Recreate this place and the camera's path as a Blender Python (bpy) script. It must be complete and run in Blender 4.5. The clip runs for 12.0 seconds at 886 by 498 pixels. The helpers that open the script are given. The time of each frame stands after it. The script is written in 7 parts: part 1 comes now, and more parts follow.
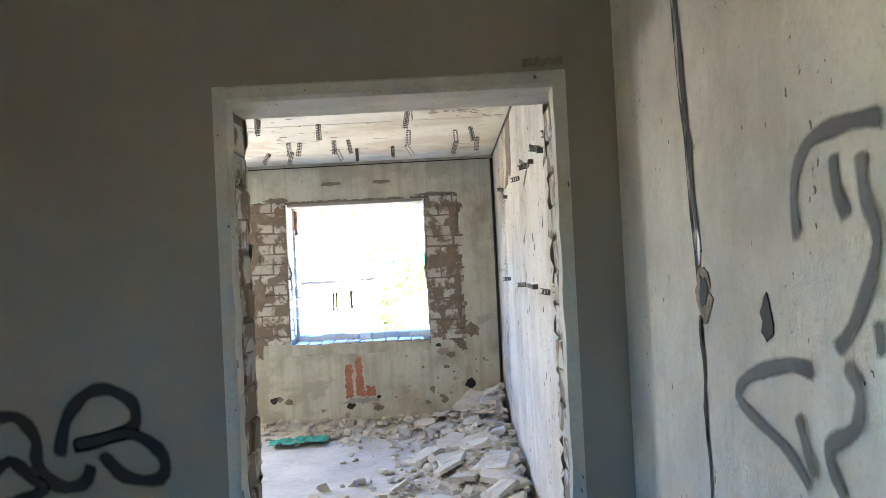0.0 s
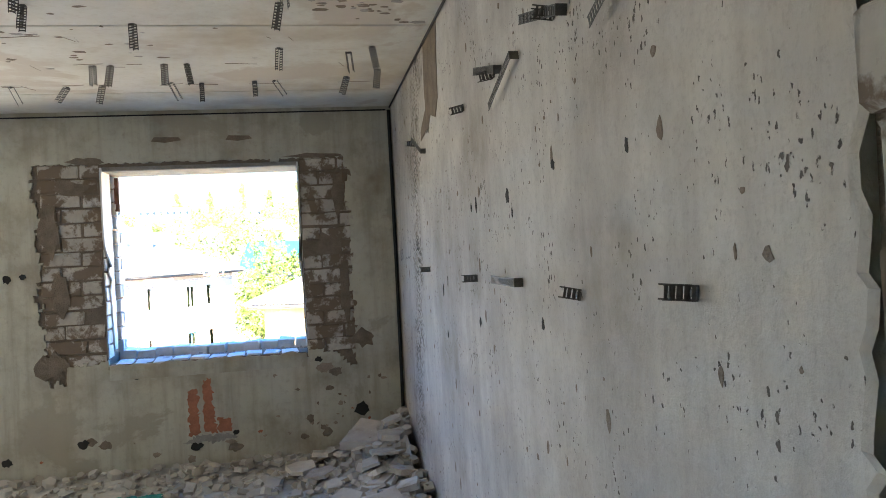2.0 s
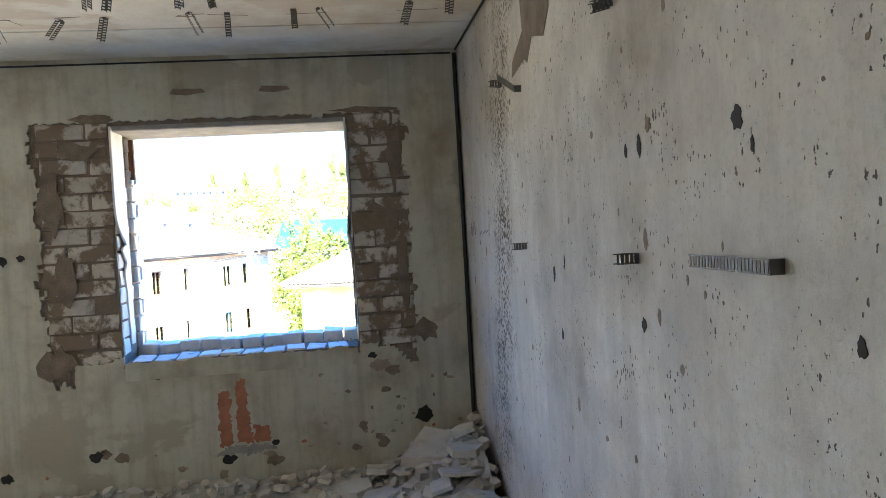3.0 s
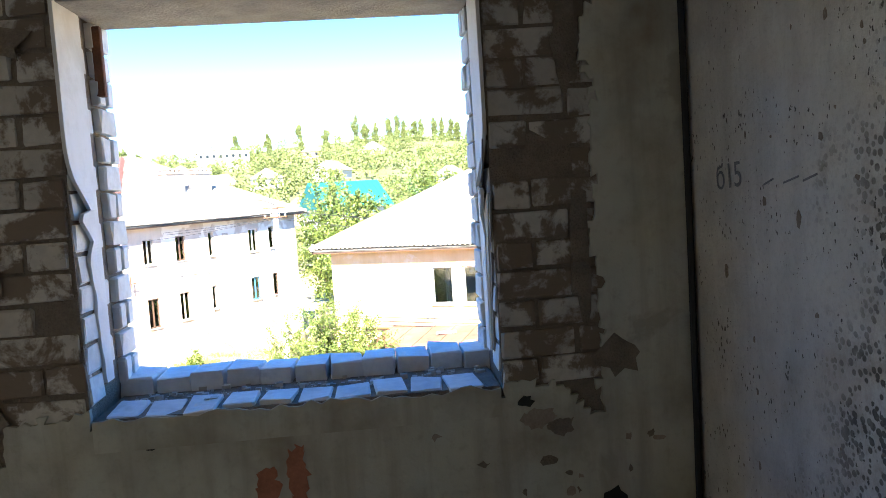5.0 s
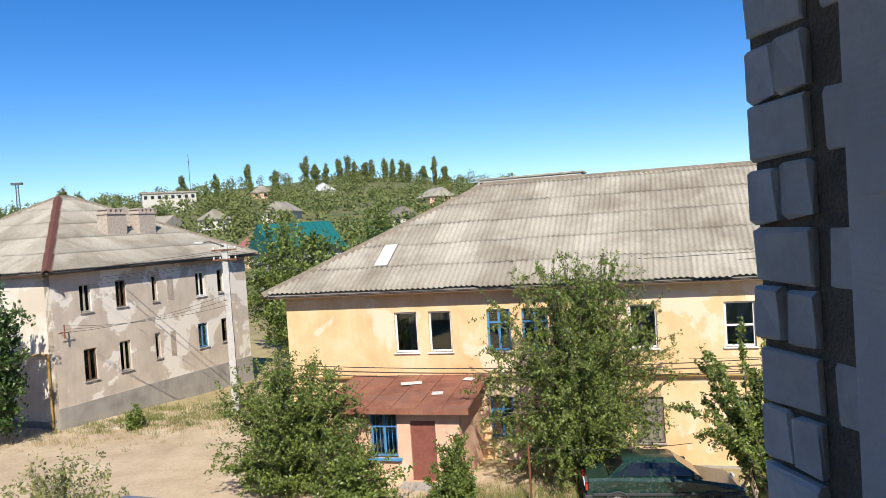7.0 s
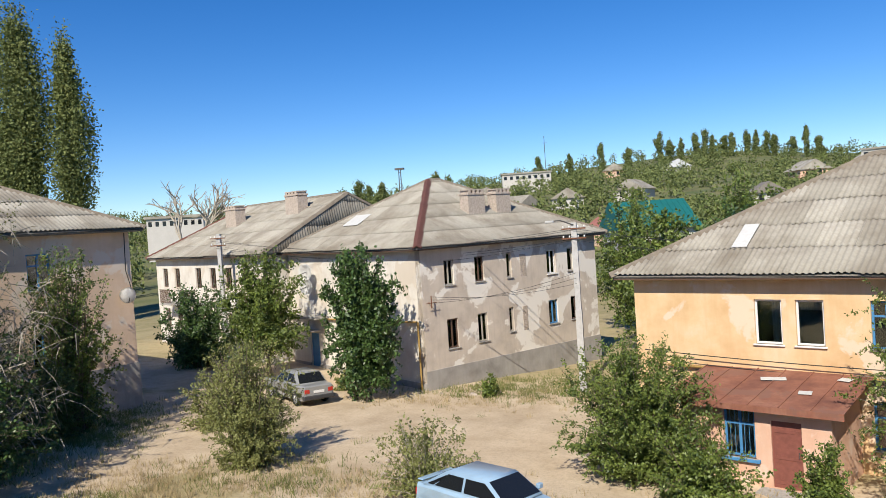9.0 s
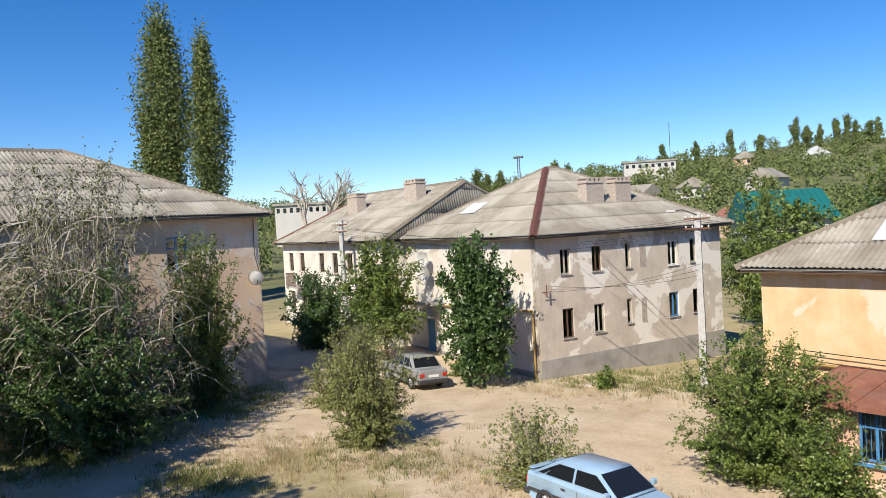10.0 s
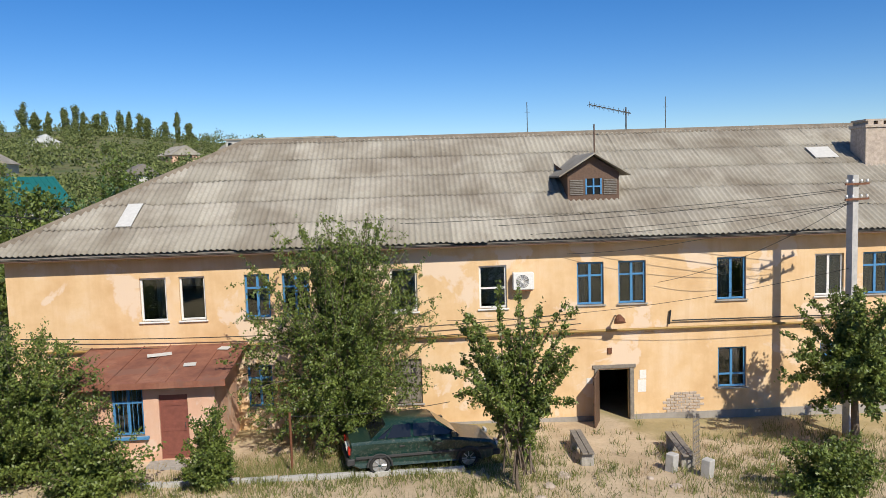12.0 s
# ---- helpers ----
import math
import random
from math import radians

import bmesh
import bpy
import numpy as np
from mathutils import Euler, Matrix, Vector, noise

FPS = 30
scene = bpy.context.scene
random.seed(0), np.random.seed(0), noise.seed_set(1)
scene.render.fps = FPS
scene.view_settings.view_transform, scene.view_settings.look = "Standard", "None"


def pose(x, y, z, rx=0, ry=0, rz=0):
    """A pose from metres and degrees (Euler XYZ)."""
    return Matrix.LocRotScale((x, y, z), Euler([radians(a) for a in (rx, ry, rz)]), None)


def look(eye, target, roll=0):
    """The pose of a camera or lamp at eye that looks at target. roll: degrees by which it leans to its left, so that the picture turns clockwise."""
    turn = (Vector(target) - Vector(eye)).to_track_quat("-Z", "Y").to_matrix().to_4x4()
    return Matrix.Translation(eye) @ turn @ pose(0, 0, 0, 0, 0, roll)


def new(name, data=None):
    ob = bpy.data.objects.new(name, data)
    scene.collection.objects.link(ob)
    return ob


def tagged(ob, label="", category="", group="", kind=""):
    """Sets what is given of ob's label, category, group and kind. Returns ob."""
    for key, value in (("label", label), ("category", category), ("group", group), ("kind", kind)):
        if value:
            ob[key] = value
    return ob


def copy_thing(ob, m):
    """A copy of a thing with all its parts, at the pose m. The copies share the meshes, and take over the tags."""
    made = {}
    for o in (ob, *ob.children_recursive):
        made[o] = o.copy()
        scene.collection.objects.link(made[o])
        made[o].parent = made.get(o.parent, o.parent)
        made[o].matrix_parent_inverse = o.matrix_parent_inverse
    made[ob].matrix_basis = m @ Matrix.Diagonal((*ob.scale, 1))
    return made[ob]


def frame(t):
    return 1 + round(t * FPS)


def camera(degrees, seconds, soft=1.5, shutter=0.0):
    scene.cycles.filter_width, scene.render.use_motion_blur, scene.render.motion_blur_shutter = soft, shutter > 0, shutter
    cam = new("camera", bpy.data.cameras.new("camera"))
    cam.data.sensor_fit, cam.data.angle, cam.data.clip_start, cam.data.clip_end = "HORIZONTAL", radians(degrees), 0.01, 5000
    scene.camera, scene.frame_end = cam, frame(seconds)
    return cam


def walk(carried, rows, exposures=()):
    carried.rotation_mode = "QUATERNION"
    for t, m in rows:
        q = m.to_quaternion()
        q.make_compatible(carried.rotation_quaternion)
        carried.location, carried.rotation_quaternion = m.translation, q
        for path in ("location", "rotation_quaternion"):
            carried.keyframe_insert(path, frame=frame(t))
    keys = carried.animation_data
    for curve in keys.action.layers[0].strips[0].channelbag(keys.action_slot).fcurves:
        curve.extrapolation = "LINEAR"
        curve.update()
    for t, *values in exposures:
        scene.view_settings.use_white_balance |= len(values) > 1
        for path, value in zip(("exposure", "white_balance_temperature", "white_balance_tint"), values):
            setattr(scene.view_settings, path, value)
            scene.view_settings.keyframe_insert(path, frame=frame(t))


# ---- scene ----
# camera and its walk
cam = camera(60.4, 12.0, 0.6)
ROWS = [
    (0.0, 0.034, 0.900, 1.518, 0.70, 0.89, 2.80),
    (0.5, 0.011, 1.256, 1.466, -1.95, 0.60, 2.40),
    (1.0, -0.027, 1.685, 1.499, -5.36, 0.80, 2.30),
    (1.5, -0.119, 2.152, 1.513, -8.58, 0.40, 2.80),
    (2.0, -0.114, 2.670, 1.478, -9.48, -0.23, 2.90),
    (2.5, -0.162, 3.150, 1.464, -8.89, -1.09, 3.00),
    (3.0, -0.220, 3.637, 1.459, -6.97, -1.75, 3.30),
    (3.5, -0.311, 4.107, 1.502, -5.07, -2.41, 3.10),
    (3.7, -0.348, 4.313, 1.505, -4.72, -3.05, 3.31),
    (5.3, -0.639, 5.915, 1.443, -5.46, -4.57, 3.89),
    (5.5, -0.669, 6.085, 1.471, -5.47, -4.51, 4.09),
    (6.0, -0.740, 6.536, 1.437, -6.15, -3.88, 4.19),
    (6.5, -0.843, 6.952, 1.434, -8.29, -2.93, 3.99),
    (6.7, -0.877, 7.130, 1.437, -9.14, -2.04, 3.70),
    (8.3, -1.028, 8.030, 1.469, -0.61, -0.98, 4.00),
    (8.5, -0.998, 8.040, 1.470, 3.93, -1.24, 3.80),
    (9.0, -0.821, 8.045, 1.466, 17.05, -1.58, 3.80),
    (9.5, -0.755, 8.050, 1.450, 27.92, -1.55, 3.10),
    (10.0, -0.725, 8.050, 1.431, 25.93, -1.89, 3.20),
    (10.5, -0.800, 8.045, 1.423, 15.66, -2.47, 2.70),
    (11.0, -0.970, 8.030, 1.441, 1.12, -3.79, 3.09),
    (11.5, -1.080, 8.020, 1.412, -13.60, -4.62, 2.29),
    (12.0, -1.150, 8.050, 1.385, -27.68, -5.19, 1.79),
]
EXPOSURES = [(0.0, 5.5), (0.5, 5.35), (1.0, 5.1), (1.5, 4.75), (2.0, 4.33), (2.5, 4.22), (3.0, 4.17), (3.7, 3.97), (5.3, 2.55), (5.5, 2.15), (6.0, 0.88), (6.5, 0.6), (8.3, 0.0), (8.6, 0.08), (9.0, 0.3), (9.5, 0.42), (10.0, 0.42), (11.0, 0.2), (12.0, 0.08)]
walk(cam, [(t, pose(x, y, z, 90 + p, r, w)) for t, x, y, z, w, p, r in ROWS], EXPOSURES)

# world and sun
world = bpy.data.worlds.new("world")
scene.world = world
world.use_nodes = True
wn = world.node_tree.nodes
sky = wn.new("ShaderNodeTexSky")
sky.sky_type = 'NISHITA'
sky.sun_disc = False
sky.sun_elevation, sky.sun_rotation = radians(42), radians(182)
sky.air_density, sky.dust_density, sky.ozone_density = 0.8, 0.15, 4.0
wn["Background"].inputs["Strength"].default_value = 0.112
hue = wn.new("ShaderNodeHueSaturation")
hue.inputs["Saturation"].default_value = 1.32
hue.inputs["Hue"].default_value = 0.508
world.node_tree.links.new(sky.outputs[0], hue.inputs["Color"])
world.node_tree.links.new(hue.outputs[0], wn["Background"].inputs["Color"])
sun_data = bpy.data.lights.new("sun", 'SUN')
sun_data.energy, sun_data.angle, sun_data.color = 5.0, radians(0.5), (1.0, 0.93, 0.80)
sun = new("sun", sun_data)
sun.matrix_world = look((0, 0, 40), (0.035 * 7.43, 0.999 * 7.43, 40 - 6.69))

# area lamp added in the room's other window to strengthen its skylight
for place, aim, wide, high, power in (((-3.35, 8.45, 1.45), (-2.6, 0, 0.6), 1.3, 1.3, 5.6),):
    d = bpy.data.lights.new("window_light", 'AREA')
    d.shape, d.size, d.size_y, d.energy, d.color = 'RECTANGLE', wide, high, power, (0.94, 0.97, 1.0)
    new("window_light", d).matrix_world = look(place, aim)

# ---- node materials ----
def material(name, rough=0.9, metal=0.0):
    m = bpy.data.materials.new(name)
    m.use_nodes = True
    b = m.node_tree.nodes["Principled BSDF"]
    b.inputs["Roughness"].default_value, b.inputs["Metallic"].default_value = rough, metal
    return m


def nd(m, kind, links=(), **props):
    n = m.node_tree.nodes.new(kind)
    for k, v in props.items():
        setattr(n, k, v)
    for key, value in links:
        if isinstance(value, bpy.types.NodeSocket):
            m.node_tree.links.new(value, n.inputs[key])
        else:
            n.inputs[key].default_value = value
    return n


def coords(m, scale=(1, 1, 1), space="Object"):
    c = nd(m, "ShaderNodeTexCoord")
    return nd(m, "ShaderNodeMapping", [("Vector", c.outputs[space]), ("Scale", scale)]).outputs[0]


def noise_tex(m, vec, scale, detail=4.0, rough=0.55, distort=0.0):
    return nd(m, "ShaderNodeTexNoise", [("Vector", vec), ("Scale", scale), ("Detail", detail), ("Roughness", rough), ("Distortion", distort)]).outputs[0]


def ramp(m, fac, stops):
    n = nd(m, "ShaderNodeValToRGB", [("Fac", fac)])
    e = n.color_ramp.elements
    while len(e) < len(stops):
        e.new(0.5)
    for el, (p, c) in zip(e, stops):
        el.position, el.color = p, (*c, 1) if len(c) == 3 else c
    return n.outputs[0]


def mix(m, fac, a, b, blend='MIX'):
    n = nd(m, "ShaderNodeMix", data_type='RGBA', blend_type=blend)
    for sock, v in ((n.inputs[0], fac), (n.inputs[6], a), (n.inputs[7], b)):
        if isinstance(v, bpy.types.NodeSocket):
            m.node_tree.links.new(v, sock)
        else:
            sock.default_value = (*v, 1) if isinstance(v, tuple) else v
    return n.outputs[2]


def bump(m, height, strength=0.3, dist=0.01, prev=None):
    links = [("Height", height), ("Strength", strength), ("Distance", dist)]
    if prev is not None:
        links.append(("Normal", prev))
    return nd(m, "ShaderNodeBump", links).outputs[0]


def finish(m, col, normal=None, rough=None):
    b = m.node_tree.nodes["Principled BSDF"]
    for key, v in (("Base Color", col), ("Normal", normal), ("Roughness", rough)):
        if v is None:
            continue
        if isinstance(v, bpy.types.NodeSocket):
            m.node_tree.links.new(v, b.inputs[key])
        else:
            b.inputs[key].default_value = (*v, 1) if isinstance(v, tuple) else v
    return m


def bw(v):
    return (v, v, v)


def simple(name, col, rough=0.8, metal=0.0, vary=0.25, scale=6.0, bumps=0.15, dist=0.004):
    """A surface with grain at two scales round one colour."""
    m = material(name, rough, metal)
    v = coords(m)
    a, b = noise_tex(m, v, scale), noise_tex(m, v, scale * 9)
    lo, hi = tuple(c * (1 - vary) for c in col), tuple(min(1, c * (1 + vary * 0.7)) for c in col)
    c = ramp(m, a, [(0.3, lo), (0.7, hi)])
    c = mix(m, 0.35, c, ramp(m, b, [(0.3, lo), (0.7, hi)]))
    return finish(m, c, bump(m, b, bumps, dist))


def random_island(name, lo, hi, rough=0.6, spread=0.3, translucent=0.0):
    """Leaves and stones: each piece its own shade between two colours."""
    m = material(name, rough)
    g = nd(m, "ShaderNodeNewGeometry").outputs["Random Per Island"]
    c = ramp(m, g, [(0.0, lo), (0.55, tuple((a + b) / 2 for a, b in zip(lo, hi))), (1.0, hi)])
    v = coords(m)
    c = mix(m, spread, c, ramp(m, noise_tex(m, v, 0.7, 2), [(0.3, lo), (0.7, hi)]))
    finish(m, c)
    if translucent:
        t = nd(m, "ShaderNodeBsdfTranslucent", [("Color", c)])
        out = m.node_tree.nodes["Material Output"]
        s = nd(m, "ShaderNodeMixShader", [(0, translucent), (1, m.node_tree.nodes["Principled BSDF"].outputs[0]), (2, t.outputs[0])])
        m.node_tree.links.new(s.outputs[0], out.inputs[0])
    return m


def random_object(name, lo, hi, rough=0.9, grain=20.0, bumps=0.4, dist=0.004, stain=None, smear=0.25, reach=(0.5, 0.66), most=0.8):
    """Bricks, sheets and boards: each object its own shade, with grain and stains that run on across the pieces."""
    m = material(name, rough)
    r = nd(m, "ShaderNodeObjectInfo").outputs["Random"]
    v = nd(m, "ShaderNodeNewGeometry").outputs["Position"]
    c = ramp(m, r, [(0.0, lo), (1.0, hi)])
    n1, n2 = noise_tex(m, v, grain), noise_tex(m, v, grain * smear, 6, 0.65, 0.3)
    c = mix(m, ramp(m, n1, [(0.35, bw(0.0)), (0.8, bw(0.35))]), c, tuple(x * 0.55 for x in lo))
    if stain:
        c = mix(m, ramp(m, n2, [(reach[0], bw(0.0)), (reach[1], bw(most))]), c, stain)
    return finish(m, c, bump(m, n1, bumps, dist))


def painted_plaster(name, col, dark, pale, streak=0.5, scale=1.0, patches=None, bumps=0.35, cut=0.56):
    """Old limewash or paint: clouds, rain streaks, worn patches and grain."""
    m = material(name, 0.92)
    v, vs = coords(m), coords(m, (3.0, 3.0, 0.25))
    c = ramp(m, noise_tex(m, v, 0.9 * scale, 5, 0.6), [(0.3, dark), (0.5, col), (0.72, pale)])
    c = mix(m, ramp(m, noise_tex(m, vs, 1.6 * scale, 5, 0.6), [(0.48, bw(0.0)), (0.72, bw(streak))]), c, dark)
    fine = noise_tex(m, v, 24, 5, 0.7)
    c = mix(m, ramp(m, fine, [(0.52, bw(0.0)), (0.75, bw(0.45))]), c, dark)
    if patches:
        c = mix(m, ramp(m, noise_tex(m, v, 0.55 * scale, 6, 0.6, 0.4), [(cut, bw(0.0)), (cut + 0.03, bw(0.85))]), c, patches)
    return finish(m, c, bump(m, noise_tex(m, v, 3.0, 6, 0.65), bumps, 0.02, bump(m, fine, 0.3, 0.004)))


M = {}
# room walls: pale grey-beige limewash, worn, with fine pits
def wall_paint(name, pale, mid, dark, pitted):
    m = material(name, 0.93)
    v, vs = coords(m), coords(m, (4.0, 4.0, 0.35))
    c = ramp(m, noise_tex(m, v, 1.3, 7, 0.66), [(0.28, dark), (0.42, mid), (0.56, pale), (0.8, mid)])
    c = mix(m, ramp(m, noise_tex(m, vs, 1.7, 7, 0.7), [(0.46, bw(0.0)), (0.72, bw(0.38))]), c, dark)
    c = mix(m, ramp(m, noise_tex(m, v, 7.0, 6, 0.7), [(0.45, bw(0.0)), (0.75, bw(0.5))]), c, mid)
    pits = None
    for size, gsize, lo_, hi_ in pitted:
        vv = nd(m, "ShaderNodeMapping", [("Vector", v), ("Scale", (1, 1, 0.7))]).outputs[0]
        bend = nd(m, "ShaderNodeTexNoise", [("Vector", v), ("Scale", size * 2.2), ("Detail", 3.0)]).outputs["Color"]
        bend = nd(m, "ShaderNodeVectorMath", [(0, bend), (1, (0.5 / size, 0.5 / size, 1.1 / size))], operation='MULTIPLY').outputs[0]
        vv = nd(m, "ShaderNodeVectorMath", [(0, vv), (1, bend)], operation='ADD').outputs[0]
        spots = nd(m, "ShaderNodeTexVoronoi", [("Vector", vv), ("Scale", size)]).outputs["Distance"]
        gate = noise_tex(m, v, gsize, 5, 0.65)
        p = ramp(m, mix(m, 0.5, spots, gate), [(lo_, bw(1.0)), (hi_, bw(0.0))])
        pits = p if pits is None else mix(m, 1.0, pits, p, 'LIGHTEN')
    # a damp-worn upright band near the room's far corner, brown and closely pitted
    axes = nd(m, "ShaderNodeSeparateXYZ", [(0, v)]).outputs
    yy = nd(m, "ShaderNodeMath", [(0, axes["Z"]), (1, 0.24), (2, axes["Y"])], operation='MULTIPLY_ADD').outputs[0]
    off = nd(m, "ShaderNodeMath", [(0, nd(m, "ShaderNodeMath", [(0, yy), (1, 7.36)], operation='SUBTRACT').outputs[0])], operation='ABSOLUTE').outputs[0]
    reach = nd(m, "ShaderNodeMath", [(0, off), (1, noise_tex(m, v, 2.6, 6, 0.7))], operation='ADD').outputs[0]
    band = ramp(m, reach, [(0.50, bw(1.0)), (0.80, bw(0.0))])
    close = nd(m, "ShaderNodeTexVoronoi", [("Vector", v), ("Scale", 52.0)]).outputs["Distance"]
    close = ramp(m, mix(m, 0.5, close, noise_tex(m, v, 9.0, 5, 0.7)), [(0.43, bw(1.0)), (0.48, bw(0.0))])
    pits = mix(m, 1.0, pits, mix(m, 1.0, close, band, 'MULTIPLY'), 'LIGHTEN')
    c = mix(m, mix(m, 1.0, band, ramp(m, noise_tex(m, v, 14.0, 6, 0.75), [(0.4, bw(0.0)), (0.65, bw(0.7))]), 'MULTIPLY'), c, (0.30, 0.225, 0.16))
    c = mix(m, pits, c, tuple(x * 0.36 for x in dark))
    fine = noise_tex(m, v, 70, 6, 0.75)
    c = mix(m, ramp(m, fine, [(0.5, bw(0.0)), (0.78, bw(0.45))]), c, dark)
    n = bump(m, noise_tex(m, v, 5.0, 7, 0.65), 0.6, 0.02, bump(m, fine, 0.6, 0.004, bump(m, pits, 0.6, -0.006)))
    return finish(m, c, n)


M["wall"] = wall_paint("limewash", (0.60, 0.565, 0.49), (0.45, 0.42, 0.365), (0.29, 0.255, 0.21), ((46.0, 6.0, 0.25, 0.28), (19.0, 3.0, 0.20, 0.235)))
M["wall_pitted"] = wall_paint("pitted_limewash", (0.64, 0.61, 0.545), (0.48, 0.45, 0.40), (0.29, 0.255, 0.21), ((60.0, 6.0, 0.290, 0.318), (38.0, 3.0, 0.225, 0.250), (20.0, 2.0, 0.115, 0.135)))
M["wall_green"] = painted_plaster("old_green_plaster", (0.54, 0.525, 0.43), (0.33, 0.28, 0.205), (0.62, 0.60, 0.51), 0.6, 2.6, (0.41, 0.37, 0.29))
# set darker than the limewash to hold the doorway wall's shade
M["corridor"] = painted_plaster("shaded_corridor_paint", (0.25, 0.225, 0.185), (0.21, 0.19, 0.155), (0.285, 0.255, 0.21), 0.25, 1.2, None, 0.2)
M["ceiling"] = painted_plaster("ceiling_whitewash", (0.66, 0.64, 0.57), (0.50, 0.44, 0.35), (0.74, 0.72, 0.66), 0.15, 2.0, (0.56, 0.50, 0.42))
M["screed"] = simple("dusty_screed", (0.52, 0.505, 0.48), 0.95, 0, 0.3, 2.5, 0.4, 0.01)
M["mortar"] = simple("mortar", (0.25, 0.20, 0.15), 0.97, 0, 0.35, 14, 0.8, 0.012)
M["brick_in"] = random_object("silicate_brick_inside", (0.50, 0.46, 0.40), (0.64, 0.60, 0.53), 0.95, 34, 0.6, 0.005, (0.20, 0.145, 0.10), 0.2, (0.46, 0.53), 0.94)
M["brick_white"] = random_object("silicate_brick_white", (0.72, 0.71, 0.68), (0.84, 0.83, 0.80), 0.92, 30, 0.6, 0.004, (0.58, 0.55, 0.50), 0.3, (0.55, 0.68), 0.6)
M["reveal"] = painted_plaster("white_reveal", (0.80, 0.80, 0.79), (0.66, 0.65, 0.62), (0.84, 0.84, 0.83), 0.2, 3.0)
M["concrete"] = simple("rough_concrete", (0.36, 0.34, 0.31), 0.95, 0, 0.3, 9, 0.7, 0.01)
M["rust"] = simple("rusty_steel", (0.20, 0.085, 0.045), 0.8, 0.3, 0.5, 18, 0.4)
M["steel"] = simple("old_zinc_steel", (0.12, 0.115, 0.105), 0.6, 0.45, 0.4, 30, 0.2)
M["grey_paint"] = simple("grey_pencil", (0.20, 0.20, 0.20), 0.8, 0, 0.4, 30, 0.05)
M["red_ochre"] = simple("red_ochre_paint", (0.42, 0.17, 0.10), 0.9, 0, 0.35, 12, 0.3)
M["rubble"] = random_island("plaster_rubble", (0.36, 0.32, 0.27), (0.70, 0.67, 0.62), 0.95, 0.25)
M["damp"] = simple("brown_damp_stain", (0.36, 0.29, 0.225), 0.95, 0, 0.35, 14, 0.3)
M["teal"] = simple("teal_cloth", (0.05, 0.33, 0.27), 0.9, 0, 0.4, 10, 0.4)
# outdoors
M["slate"] = random_object("asbestos_cement", (0.31, 0.285, 0.235), (0.41, 0.38, 0.32), 0.95, 9, 0.5, 0.01, (0.17, 0.14, 0.105), 0.05, (0.42, 0.68), 0.8)
M["slate_new"] = random_object("pale_asbestos_cement", (0.55, 0.54, 0.51), (0.6, 0.59, 0.56), 0.9, 7)
M["ridge_rust"] = simple("red_brown_ridge_tin", (0.15, 0.06, 0.042), 0.75, 0.2, 0.35, 4)
M["ridge_grey"] = simple("grey_brown_ridge_tile", (0.20, 0.165, 0.125), 0.95, 0, 0.4, 3, 0.4)
M["yellow"] = painted_plaster("ochre_limewash", (0.70, 0.49, 0.275), (0.60, 0.385, 0.195), (0.75, 0.58, 0.40), 0.45, 0.8, (0.73, 0.58, 0.44), 0.35, 0.56)
M["pink"] = painted_plaster("pink_limewash", (0.66, 0.41, 0.29), (0.55, 0.33, 0.23), (0.70, 0.50, 0.38), 0.35, 0.8, (0.66, 0.50, 0.40), 0.3)
M["greywall"] = painted_plaster("flaking_grey_beige_plaster", (0.535, 0.455, 0.37), (0.42, 0.355, 0.295), (0.60, 0.515, 0.43), 0.5, 0.9, (0.76, 0.71, 0.63), 0.4, 0.525)
M["whitewall"] = painted_plaster("old_white_plaster", (0.68, 0.63, 0.55), (0.55, 0.48, 0.40), (0.74, 0.70, 0.63), 0.4, 0.8, (0.60, 0.52, 0.42), 0.4)
M["plinth"] = painted_plaster("grey_cement_plinth", (0.32, 0.295, 0.265), (0.22, 0.20, 0.175), (0.38, 0.355, 0.32), 0.4, 1.0)
M["timber_blue"] = simple("blue_window_paint", (0.07, 0.24, 0.47), 0.6, 0, 0.3, 14)
M["timber_white"] = simple("white_window_paint", (0.74, 0.73, 0.70), 0.6, 0, 0.15, 14)
M["timber_pale"] = simple("worn_cream_window_paint", (0.42, 0.38, 0.31), 0.75, 0, 0.35, 14)
M["timber_brown"] = simple("brown_window_paint", (0.12, 0.07, 0.045), 0.65, 0, 0.35, 14)
M["timber_grey"] = simple("weathered_boards", (0.22, 0.195, 0.165), 0.9, 0, 0.4, 10, 0.5)
M["door_red"] = simple("brown_red_door_paint", (0.22, 0.075, 0.055), 0.6, 0, 0.25, 8)
M["tin_red"] = painted_plaster("rusty_red_tin", (0.25, 0.10, 0.062), (0.16, 0.062, 0.042), (0.32, 0.155, 0.10), 0.5, 1.6, (0.21, 0.10, 0.07), 0.15)
M["pipe_yellow"] = simple("yellow_gas_pipe", (0.34, 0.215, 0.06), 0.6, 0, 0.25, 10)
M["cable"] = simple("black_cable", (0.02, 0.02, 0.02), 0.7, 0, 0.2, 10)
M["pole"] = simple("grey_concrete_pole", (0.45, 0.44, 0.42), 0.95, 0, 0.2, 6, 0.4)
# near-black used wherever a room, hole or crack lies in shade
M["dark"] = simple("painted_interior_shade", (0.035, 0.033, 0.03), 0.95, 0, 0.3, 5)
M["chimney"] = simple("sooty_brick_chimney", (0.47, 0.39, 0.32), 0.95, 0, 0.35, 9, 0.6, 0.02)
M["brick_red"] = simple("old_red_brick", (0.30, 0.15, 0.10), 0.95, 0, 0.35, 9, 0.6, 0.02)
